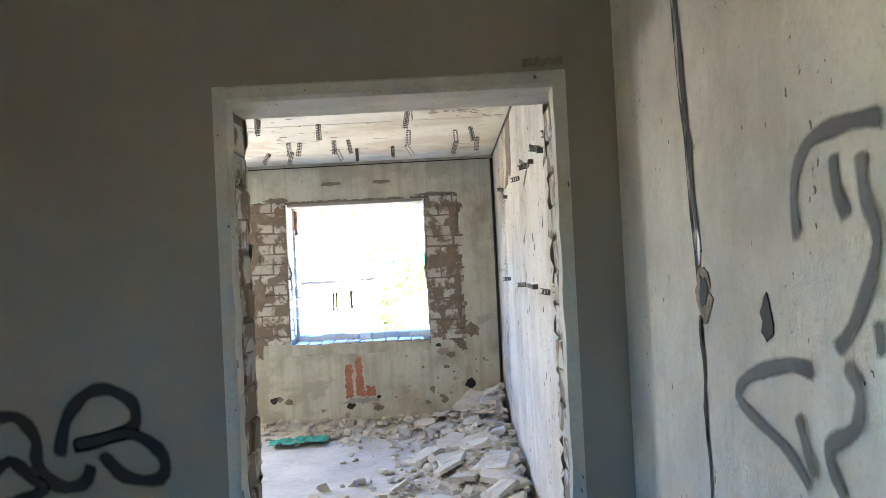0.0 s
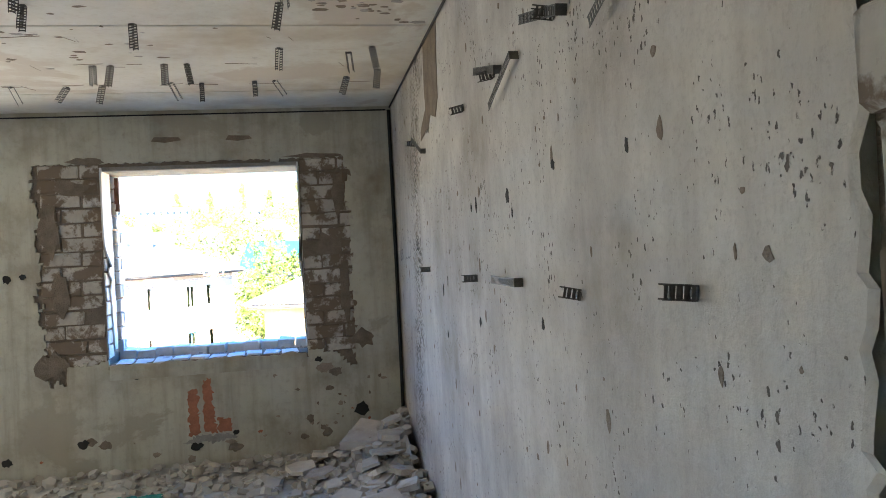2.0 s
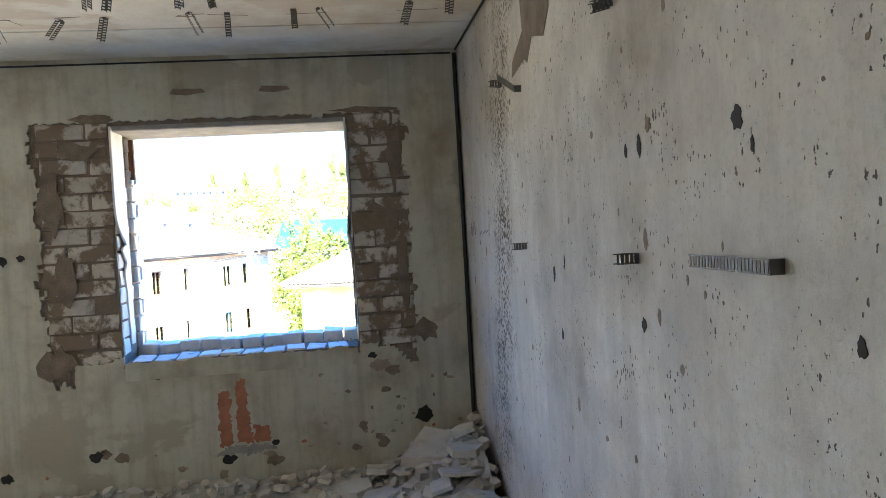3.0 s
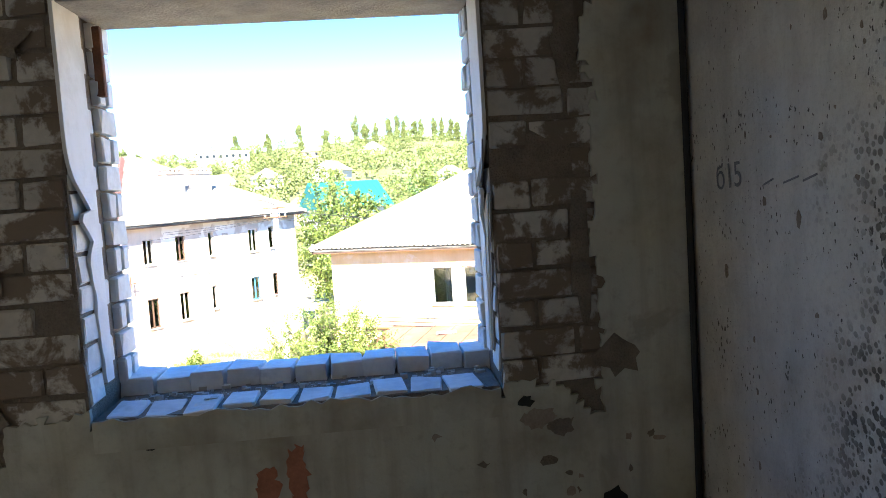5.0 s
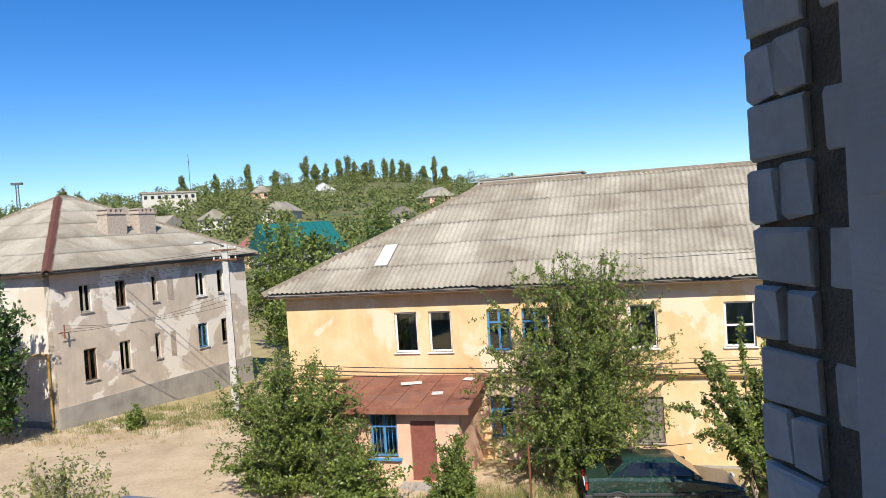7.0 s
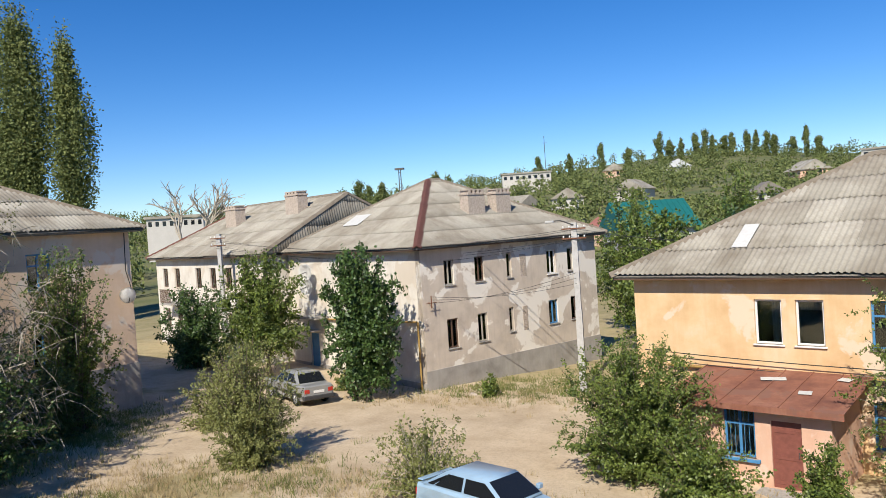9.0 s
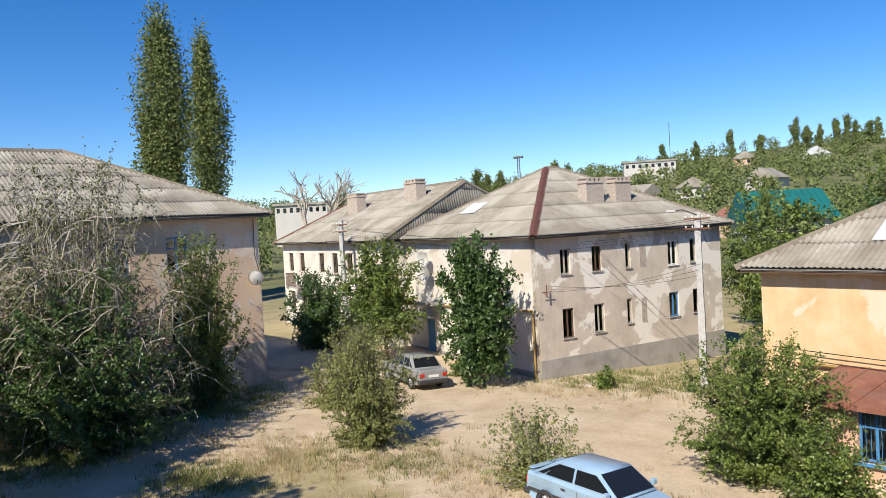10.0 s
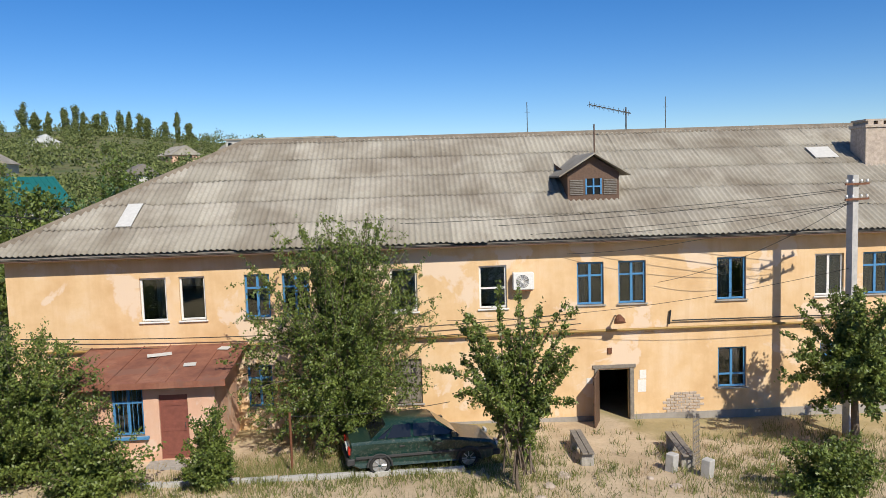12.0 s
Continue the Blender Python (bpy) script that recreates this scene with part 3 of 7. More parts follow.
def ridge_cap(parent, a, b, mat="ridge_rust", wide=1.0):
    bm = bmesh.new()
    a, b = Vector(a), Vector(b)
    d = (b - a).normalized()
    side = d.cross(Vector((0, 0, 1))).normalized()
    up = side.cross(d)
    prof = [-side * 0.2 - up * 0.10, -side * 0.1 + up * 0.0, up * 0.075, side * 0.1 + up * 0.0, side * 0.2 - up * 0.10, side * 0.2 - up * 0.115, up * 0.05, -side * 0.2 - up * 0.115]
    prism(bm, [a + side * p.dot(side) * wide + up * (p.dot(up) + 0.04) for p in prof], b - a)
    return part("ridge_cap", bm, M[mat], parent, "red-brown tin ridge cap" if mat == "ridge_rust" else "grey cement ridge cap")


def hip_roof(house, length, depth, over, z_eave, z_ridge, inset, mat, rust=(), seed=1, skip=(), inset_end=None):
    """A hipped roof over a block whose front runs along +x from 0 and whose depth runs along +y."""
    roof = new("roof")
    roof.parent = house
    x0, x1, y0, y1 = -over, length + over, -over, depth + over
    ym = (y0 + y1) / 2
    rise, run = z_ridge - z_eave, ym - y0
    sl = math.hypot(rise, run)
    hr = inset + over
    he = hr if inset_end is None else inset_end + over
    slh, sle = math.hypot(rise, hr), math.hypot(rise, he)
    L = x1 - x0
    if "front" not in skip:
        roof_slope(roof, (x0, y0, z_eave), (1, 0, 0), (0, run, rise), [(0, 0), (L, 0), (L - he, sl), (hr, sl)], mat, seed=seed)
    if "back" not in skip:
        roof_slope(roof, (x1, y1, z_eave), (-1, 0, 0), (0, -run, rise), [(0, 0), (L, 0), (L - hr, sl), (he, sl)], mat, lu=2.3, lv=4.0, seed=seed + 1)
    if "left" not in skip:
        roof_slope(roof, (x0, y1, z_eave), (0, -1, 0), (hr, 0, rise), [(0, 0), (y1 - y0, 0), (run, slh)], mat, seed=seed + 2)
    if "right" not in skip:
        roof_slope(roof, (x1, y0, z_eave), (0, 1, 0), (-he, 0, rise), [(0, 0), (y1 - y0, 0), (run, sle)], mat, seed=seed + 3)
    a, b = (x0 + hr, ym, z_ridge), (x1 - he, ym, z_ridge)
    ridge_cap(roof, a, b, "ridge_grey", 0.7)
    for k, (c, e) in enumerate((((x0, y0, z_eave), a), ((x0, y1, z_eave), a), ((x1, y0, z_eave), b), ((x1, y1, z_eave), b))):
        if k > 1 and "right" in skip:
            continue
        ridge_cap(roof, c, e, "ridge_rust" if k in rust else "ridge_grey", 1.15 if k in rust else 0.6)
    # soffit boards in dark brown, which deepens the shade under the eaves
    bm = bbox(x0 + 0.08, y0 + 0.08, z_eave - 0.16, x1 - 0.08, y1 - 0.08, z_eave - 0.10)
    part("soffit", bm, M["timber_brown"], roof, "board soffit coloured dark for the eave's shade")
    return roof


def window(parent, s0, s1, z0, z1, frame_mat, y=0.0, style="cross", sill=True, open_=False, curtain=None, m=None):
    """A casement in a wall along x: reveal frame, bars, panes, sill; y is the wall's face."""
    win = new("window")
    win.parent = parent
    win.matrix_local = (m or Matrix()) @ Matrix.Translation((s0, y + 0.09, z0))
    w, h, f = s1 - s0, z1 - z0, 0.065
    bm = bmesh.new()
    for a in ((0, 0, 0, f, .06, h), (w - f, 0, 0, w, .06, h), (f, 0, 0, w - f, .06, f), (f, 0, h - f, w - f, .06, h)):
        box(bm, *a, bevel=0.006)
    if style in ("cross", "tee", "mullion"):
        box(bm, w / 2 - .04, .002, f, w / 2 + .04, .058, h - f)
    if style in ("cross", "tee"):
        zz = h * (0.68 if style == "cross" else 0.32)
        box(bm, f, .004, zz - .03, w / 2 - .04, .056, zz + .03)
        box(bm, w / 2 + .04, .004, zz - .03, w - f, .056, zz + .03)
    if style == "transom":
        box(bm, f, .004, h * 0.45, w - f, .056, h * 0.45 + .06)
    part("window_frame", bm, frame_mat, win)
    if style == "boards":
        for k in range(5):
            part("board", bbox(f + k * (w - 2 * f) / 5 + .005, .02, f, f + (k + 1) * (w - 2 * f) / 5 - .005, .045, h - f - 0.01 * (k % 3), bevel=.004), M["timber_grey"], win)
    else:
        for a, b in (((f, w / 2 - .02), (w / 2 + .02, w - f)) if style != "transom" else ((f, w - f),)):
            if style == "single" and a > f:
                continue
            part("pane", bbox(a, .03, f, w - f if style == "single" else b, .036, h - f), M["pane"], win)
    if curtain:
        a, b, *lift = curtain
        drop = lift[0] if lift else 0.0
        bm = bmesh.new()
        n = 14
        prev = None
        for k in range(n + 1):
            x = f + (w - 2 * f) * (a + (b - a) * k / n)
            cur = [bm.verts.new((x, 0.10 + 0.014 * math.sin(k * 1.7), z)) for z in (f + h * drop, h - f)]
            if prev:
                bm.faces.new((prev[0], cur[0], cur[1], prev[1]))
            prev = cur
        part("curtain", bm, M["curtain"], win, "pale net curtain")
    # near-black sheet behind the panes paints the unlit room
    part("room_shade_sheet", bbox(f * .5, .26, f * .5, w - f * .5, .27, h - f * .5), M["dark"], win)
    if sill:
        part("window_sill", bbox(-.06, -.16, -.05, w + .06, .0, .0, bevel=.008), M["timber_white"] if frame_mat is M["timber_white"] else M["concrete"], win)
    return win


def base_of(m, x):
    """The ground's height under a point of a wall, in the house's own frame."""
    p = m @ Vector((x, 0, 0))
    return ground_z(p.x, p.y) - p.z - 0.35


def chimney(roof, x, y, z0, z1, w, d, mat, pots=4):
    ch = new("chimney")
    ch.parent = roof
    ch.matrix_local = Matrix.Translation((x, y, z0))
    bm = bbox(-w / 2, -d / 2, 0, w / 2, d / 2, z1 - z0 - .32, bevel=.012)
    part("chimney_shaft", bm, mat, ch)
    bm = bbox(-w / 2 - .05, -d / 2 - .05, z1 - z0 - .318, w / 2 + .05, d / 2 + .05, z1 - z0 - .2, bevel=.012)
    n = max(2, pots)
    for k in range(n):
        cx = -w / 2 + w * (k + .5) / n
        box(bm, cx - w / n * .28, -d / 2, z1 - z0 - .198, cx + w / n * .28, d / 2, z1 - z0 - .07)
    box(bm, -w / 2, -d / 2, z1 - z0 - .068, w / 2, d / 2, z1 - z0)
    part("chimney_cap", bm, mat, ch)


# yellow house across the yard
YA = -24.94
YM = pose(-2.40, 35.84, 0, 0, 0, YA)
yh = thing("apartment_house", YM, "two-storey ochre-yellow house with grey corrugated hip roof", "house")
YLEN, YDEP, YTOP = 40.0, 12.8, -0.66
YWIN = [(4.17, 5.01, "timber_white", "single"), (5.42, 6.24, "timber_white", "single"), (7.50, 8.31, "timber_blue", "cross"), (8.71, 9.57, "timber_blue", "cross"), (12.2, 13.08, "timber_white", "single"),
        (15.11, 16.02, "timber_white", "transom"), (18.35, 19.24, "timber_blue", "cross"), (19.73, 20.65, "timber_blue", "cross"), (23.05, 24.04, "timber_blue", "mullion"), (26.39, 27.38, "timber_white", "mullion"),
        (28.04, 28.96, "timber_blue", "cross"), (31.4, 32.3, "timber_blue", "cross"), (34.6, 35.5, "timber_white", "cross")]
YLOW = [(7.45, 8.25, -5.85, -4.45, "timber_blue", "cross"), (11.0, 11.87, -5.93, -4.5, "timber_grey", "boards"), (12.25, 13.14, -5.95, -4.45, "timber_grey", "boards"), (15.2, 16.05, -5.9, -4.45, "timber_white", "cross"),
        (23.09, 24.06, -5.87, -4.50, "timber_blue", "tee"), (26.6, 27.5, -5.85, -4.48, "timber_blue", "cross")]
holes = [(a, b, -2.88, -1.46) for a, b, *_ in YWIN] + [(a, b, c, e) for a, b, c, e, *_ in YLOW] + [(18.98, 20.12, -7.05, -5.10)]
part("wall", slab_with_holes(YLEN, 9.0, 0.38, holes, YTOP - 9.0), M["yellow"], yh)
part("wall", bbox(0, 0.385, YTOP - 9, 0.35, YDEP, YTOP), M["pink"], yh, "pinkish end wall")
part("wall", bbox(YLEN - 0.35, 0.385, YTOP - 9, YLEN, YDEP, YTOP), M["yellow"], yh)
part("wall", bbox(0.36, YDEP - 0.35, YTOP - 9, YLEN - 0.36, YDEP, YTOP), M["yellow"], yh)
YCUR = {4.17: (0.6, 1.0), 5.42: (0.0, 1.0, 0.72), 7.50: (0.5, 1.0), 8.71: (0.0, 1.0, 0.5), 12.2: (0.0, 1.0), 15.11: (0.0, 1.0, 0.05), 18.35: (0.0, 0.3), 19.73: (0.7, 1.0), 23.05: (0.0, 0.45), 26.39: (0.0, 1.0), 28.04: (0.1, 0.5)}
for a, b, fm, st in YWIN:
    window(yh, a, b, -2.88, -1.46, M[fm], 0.0, st, curtain=YCUR.get(a))
for a, b, c, e, fm, st in YLOW:
    window(yh, a, b, c, e, M[fm], 0.0, st, curtain=None if st == "boards" else (0.0, 1.0, 0.45) if a < 9 else (0.55, 0.95))
yroof = hip_roof(yh, YLEN, YDEP, 0.6, -0.62, 3.10, 6.35, M["slate"], seed=11)

# grey house at the bend of the lane
GA = 56.5
GM = pose(-12.69, 42.58, 0, 0, 0, GA)
gh = thing("apartment_house", GM, "two-storey house with flaking grey-beige plaster and corrugated roof", "house")
GLEN, GDEP, GTOP = 13.0, 13.2, 0.50
GUP = [(1.46, 2.09, -1.37, -.1), (3.49, 4.12, -1.37, -.1), (5.75, 6.11, -1.37, -.06), (8.84, 9.57, -1.46, -.14), (10.54, 11.04, -1.42, -.12)]
GLO = [(1.45, 2.16, -4.5, -3.05), (3.49, 4.16, -4.46, -3.02), (5.73, 6.07, -4.24, -2.96), (8.79, 9.53, -4.24, -2.93), (10.64, 11.13, -4.2, -2.9)]
part("wall", slab_with_holes(GLEN, 9.0, 0.38, GUP + GLO, GTOP - 9), M["greywall"], gh)
GMAT = ["timber_pale", "timber_brown", "timber_pale", "timber_white", "timber_pale", "timber_brown", "timber_pale", "timber_pale", "timber_blue", "timber_brown"]
for (a, b, c, e), fm in zip(GUP + GLO, GMAT):
    window(gh, a, b, c, e, M[fm], 0.0, "mullion" if b - a > .55 else "single", curtain=(0.0, 1.0) if fm == "timber_white" else (0.5, 1.0, 0.2) if fm == "timber_pale" else (0.0, 0.4) if a < 4 else None)
GLEFT = Matrix.Translation((0, GDEP, 0)) @ pose(0, 0, 0, 0, 0, -90)   # x runs from the far corner to the near one
LW = [(GDEP - 11.15, GDEP - 10.1, -6.3, -4.2)]
gl_wall = part("wall", slab_with_holes(GDEP - 0.005, 9.0, 0.38, LW, GTOP - 9), M["whitewall"], gh, "side wall in paler plaster than the front")
gl_wall.matrix_local = GLEFT @ Matrix.Translation((0, 0, 0))
part("wall", bbox(GLEN - .35, .385, GTOP - 9, GLEN, GDEP, GTOP), M["greywall"], gh)
part("wall", bbox(.385, GDEP - .35, GTOP - 9, GLEN - .36, GDEP - .01, GTOP), M["greywall"], gh)
groof = hip_roof(gh, GLEN, GDEP, 0.55, 0.62, 4.37, 6.1, M["slate"], (0,), 23)


# ---- bricks, reveals and sill of the window ----
PITCH = 0.098
BR = {(round(w, 3), k, nm): worn_box_mesh("brick", w, 0.12, 0.086, M[nm], k * 7 + int(w * 100), 0.005) for w in (0.25, 0.12, 0.07, 0.15) for k in range(3) for nm in ("brick_in", "brick_white")}


def brick(w, nm, m, parent, rng):
    piece("brick", BR[(w, rng.randrange(3), nm)], m, parent)


def window_bricks():
    rng = random.Random(4)
    inv = core.matrix_world.inverted()
    for x0, x1, flip in ((WX1 + 0.0, WX1 + 0.36, 0), (WX0 - 0.40, WX0, 1), (V1, V1 + 0.40, 0)):
        for k in range(14):
            z = WZ0 + 0.049 + k * PITCH
            widths = [0.25, 0.12] if k % 2 else [0.12, 0.25]
            x = x0 + (0.004 if not flip else 0.03 * rng.random())
            for w in widths:
                if x + w > x1 + 0.05 or rng.random() < 0.06:
                    x += w + 0.012
                    continue
                brick(w, "brick_in", inv @ pose(x + w / 2, YW + 0.012 + 0.06 + rng.uniform(-.005, .006), z + rng.uniform(-.004, .004), 0, rng.uniform(-.8, .8), rng.uniform(-1, 1)), core, rng)
                x += w + 0.012
    for side, xj in ((1, WX1), (-1, WX0)):
        for k in range(14):
            z = WZ0 + 0.10 + k * PITCH
            if z > WZ1 - 0.05:
                continue
            # outer white bricks, then the inner ones of the reveal
            rows_ = [(8.475, 0.15)] if k % 2 else [(8.435, 0.07), (8.515, 0.07)]
            for y, w in rows_:
                brick(w, "brick_white", inv @ pose(xj + side * (0.06 - (0.014 if side > 0 else 0.028)) + rng.uniform(-.004, .004), y, z + rng.uniform(-.004, .004), 0, 0, 90 + rng.uniform(-.6, .6)), core, rng)
            brick(0.25 if k % 2 else 0.12, "brick_white", inv @ pose(xj + side * (0.06 - 0.006), (YW + 0.155 if k % 2 else YW + 0.09), z + rng.uniform(-.004, .004), 0, 0, 90 + rng.uniform(-1, 1)), core, rng)
    for k in range(11):
        x = WX0 + 0.062 + k * 0.1228
        me = BR[(0.12, k % 3, "brick_white")]
        piece("brick", me, inv @ pose(x, 8.485 + rng.uniform(-.01, .01), WZ0 + 0.030 + rng.uniform(-.008, .008), rng.uniform(-3, 3), rng.uniform(-3.5, 3.5), rng.uniform(-5, 5)) @ Matrix.Diagonal((rng.uniform(.94, 1.02), rng.uniform(1.35, 1.55), 0.92, 1)), core)
        if k != 10:
            piece("brick", BR[(0.12, (k + 1) % 3, "brick_white")], inv @ pose(x + 0.03, 8.185 + rng.uniform(-.012, .012), WZ0 - 0.012 + rng.uniform(-.006, .006), rng.uniform(-2, 4), rng.uniform(-3, 3), rng.uniform(-7, 7)) @ Matrix.Diagonal((rng.uniform(.84, .98), rng.uniform(1.15, 1.45), 0.8, 1)), core)


window_bricks()


def reveal_sheet(x, side):
    """White reveal board whose inner edge is torn away below."""
    def along(z, pts):
        for (z0, y0), (z1, y1) in zip(pts, pts[1:]):
            if z0 >= z >= z1:
                return y0 + (y1 - y0) * (z0 - z) / (z0 - z1)
        return pts[-1][1]

    def edge(z):
        return along(z, [(2.2, 8.10), (1.64, 8.095), (1.59, 8.10), (1.545, 8.115), (1.50, 8.155), (1.452, 8.20), (1.442, 8.135), (1.42, 8.125), (1.35, 8.22), (1.28, 8.19), (1.18, 8.222), (1.06, 8.22), (0.7, 8.27)]) + (0.003 * math.sin(z * 61) if z < 1.44 else 0)
    bm = bmesh.new()
    n = 110
    L = []
    for k in range(n + 1):
        z = WZ0 + 0.1 + (WZ1 - WZ0 - 0.105) * k / n
        bulge = 0.018 * math.exp(-((z - 1.45) / 0.12) ** 2)
        L.append([bm.verts.new((x - side * (0.016 + bulge), edge(z), z)), bm.verts.new((x - side * 0.016, 8.312, z)), bm.verts.new((x - side * 0.004, 8.312, z)), bm.verts.new((x - side * (0.004 + bulge), edge(z), z))])
    for a, b in zip(L, L[1:]):
        for i in range(4):
            bm.faces.new((a[i], a[(i + 1) % 4], b[(i + 1) % 4], b[i]))
    bmesh.ops.recalc_face_normals(bm, faces=bm.faces)
    r = solid("window_reveal", bm, M["reveal"], "white window reveal board torn along its inner edge", "window trim", "structure")
    # the cream undercoat below the tear, and its broken dark core
    for name, lo_, hi_, out, mat, label in (("torn_undercoat", 0.0, 0.02, 0.0135, "wall_green", "cream undercoat bared along the torn reveal"), ("torn_reveal_edge", -0.028, 0.001, 0.010, "timber_grey", "broken grey core of the torn reveal board"))[:2 if side > 0 else 0]:
        bm, prev = bmesh.new(), None
        for k in range(45):
            z = 1.425 - (1.425 - WZ0 - 0.11) * k / 44
            core = along(z, [(1.43, 8.09), (1.35, 8.12), (1.28, 8.145), (1.18, 8.16), (1.07, 8.188), (0.7, 8.235)]) + 0.004 * math.sin(z * 47)
            y0 = core + lo_
            y1 = max(edge(z) + 0.01, y0 + 0.004) if lo_ == 0.0 else core + hi_
            cur = [bm.verts.new(p) for p in ((x - side * out, y0, z), (x - side * out, y1, z), (x - side * 0.004, y1, z), (x - side * 0.004, y0, z))]
            if prev:
                for i in range(4):
                    bm.faces.new((prev[i], prev[(i + 1) % 4], cur[(i + 1) % 4], cur[i]))
            prev = cur
        bmesh.ops.recalc_face_normals(bm, faces=bm.faces)
        solid(name, bm, M[mat], label, "window trim", "structure")


reveal_sheet(WX1, 1)
reveal_sheet(WX0, -1)
torn = bmesh.new()
prism(torn, [(WX1 - 0.024, 8.086, 1.60), (WX1 - 0.024, 8.118, 1.545), (WX1 - 0.03, 8.158, 1.50), (WX1 - 0.036, 8.20, 1.446), (WX1 - 0.03, 8.165, 1.452), (WX1 - 0.027, 8.128, 1.475), (WX1 - 0.024, 8.10, 1.52)], (0.005, 0.002, 0))
prism(torn, [(WX1 - 0.03, 8.150, 1.48), (WX1 - 0.034, 8.160, 1.44), (WX1 - 0.03, 8.155, 1.405), (WX1 - 0.027, 8.145, 1.43)], (0.004, 0.002, 0))
solid("torn_reveal_flap", torn, M["timber_grey"], "torn flap of reveal board hanging at the window", "window trim", "structure")
solid("lintel", bbox(WX0 + .004, YW + 0.03, WZ1 - 0.03, WX1 - .004, YO - .01, WZ1 + 0.004, bevel=.006), M["concrete"], "rough concrete lintel over the window", "lintel", "structure")
solid("old_frame_strip", bbox(WX0 + 0.018, 8.40, 1.84, WX0 + 0.05, 8.425, 2.08, bevel=.003), M["rust"], "rusty strip left of the old window frame", "window trim", "structure")
solid("sill_mortar", bbox(WX0 + .01, 8.10, WZ0 - .01, WX1 - .01, 8.54, WZ0 + 0.012), M["mortar"], "mortar bed of the window sill", "window sill", "structure")

bm = bmesh.new()
rng = random.Random(14)
for k in range(170):
    x, y = rng.uniform(WX0 + .05, WX1 - .05), 8.315 + rng.gauss(0, .04)
    s = rng.choice((.004, .006, .008, .012, .018))
    z = WZ0 + .011
    box(bm, x, y, z, x + s * rng.uniform(.7, 1.6), y + s * rng.uniform(.7, 1.4), z + s * rng.uniform(.5, 1.0))
solid("sill_debris", bm, M["rubble"], "mortar crumbs lying in the broken window sill", "debris", "stuff")


def door_bricks():
    rng = random.Random(9)
    inv = DW.matrix_world.inverted()
    for side, xj in ((1, DX1), (-1, DX0)):
        for k in range(20):
            z = FL + 0.05 + k * PITCH
            if z > DZ - 0.04:
                continue
            for y, w in ([(3.155, 0.15)] if k % 2 else [(3.11, 0.07), (3.19, 0.07)]):
                brick(w, "brick_in", inv @ pose(xj + side * (0.06 - 0.012) + rng.uniform(-.006, .006), y + rng.uniform(-.008, .008), z + rng.uniform(-.005, .005), 0, 0, 90 + rng.uniform(-1.0, 1.0)), DW, rng)


door_bricks()


bm = bmesh.new()
for side, xj in ((1, DX1), (-1, DX0)):
    prev = None
    for k in range(48):
        z = FL + (DZ - FL) * k / 47
        w = 0.062 + 0.014 * fbm(z * 6, side * 3) + 0.01 * fbm(z * 20, side)
        o = 0.016 + 0.005 * fbm(z * 9, 2)
        cur = [bm.verts.new(p) for p in ((xj - side * o, DY0 - .004, z), (xj - side * o, DY0 + w, z), (xj + side * 0.02, DY0 + w, z), (xj + side * 0.02, DY0 - .004, z))]
        if prev:
            for i in range(4):
                bm.faces.new((prev[i], prev[(i + 1) % 4], cur[(i + 1) % 4], cur[i]))
        prev = cur
bmesh.ops.recalc_face_normals(bm, faces=bm.faces)
solid("door_jamb_plaster", bm, M["wall"], "chipped pale plaster edge along the doorway", "door trim", "structure")
solid("door_head", bbox(DX0 - .01, DY0 - .006, DZ - .045, DX1 + .01, DY1 + .004, DZ + .004, bevel=.01), M["wall"], "chipped pale plaster head of the doorway", "door trim", "structure")
bm = bmesh.new()
rng = random.Random(3)
for k in range(9):
    x = DX1 - 0.09 + 0.012 * k
    box(bm, x - .008, DY0 - .016, DZ + .012 + rng.uniform(-.004, .008), x + .007, DY0, DZ + .03 + rng.uniform(-.006, .008), bevel=.003)
solid("mortar_lumps", bm, M["mortar"], "dark mortar lumps over the doorway corner", "mortar", "structure")

# ---- rubble ----
def shard(bm, c, r, h, rng, tilt=(0, 0, 0)):
    n = rng.choice((4, 5, 5, 6))
    a0 = rng.uniform(0, 6.28)
    m = pose(*c, *tilt)
    ring = [(math.cos(a0 + k * math.tau / n) * r * rng.uniform(.6, 1.1), math.sin(a0 + k * math.tau / n) * r * rng.uniform(.6, 1.1)) for k in range(n)]
    top = [bm.verts.new(m @ Vector((x * .93, y * .93, h))) for x, y in ring]
    bot = [bm.verts.new(m @ Vector((x, y, 0))) for x, y in ring]
    bm.faces.new(top)
    bm.faces.new(bot[::-1])
    for k in range(n):
        bm.faces.new((bot[k], bot[(k + 1) % n], top[(k + 1) % n], top[k]))


def heap(x, y):
    """Height of the rubble over the floor."""
    d = XW - x
    a = 0.30 * math.exp(-((y - 7.75) / 0.45) ** 2 - (d / 0.42) ** 2) + 0.16 * math.exp(-((y - 6.5) / 1.0) ** 2 - (d / 0.55) ** 2) + 0.06 * math.exp(-((y - 5.6) / 0.9) ** 2 - (d / 0.8) ** 2)
    return a + 0.075 * math.exp(-((YW - y) / 0.22) ** 2)


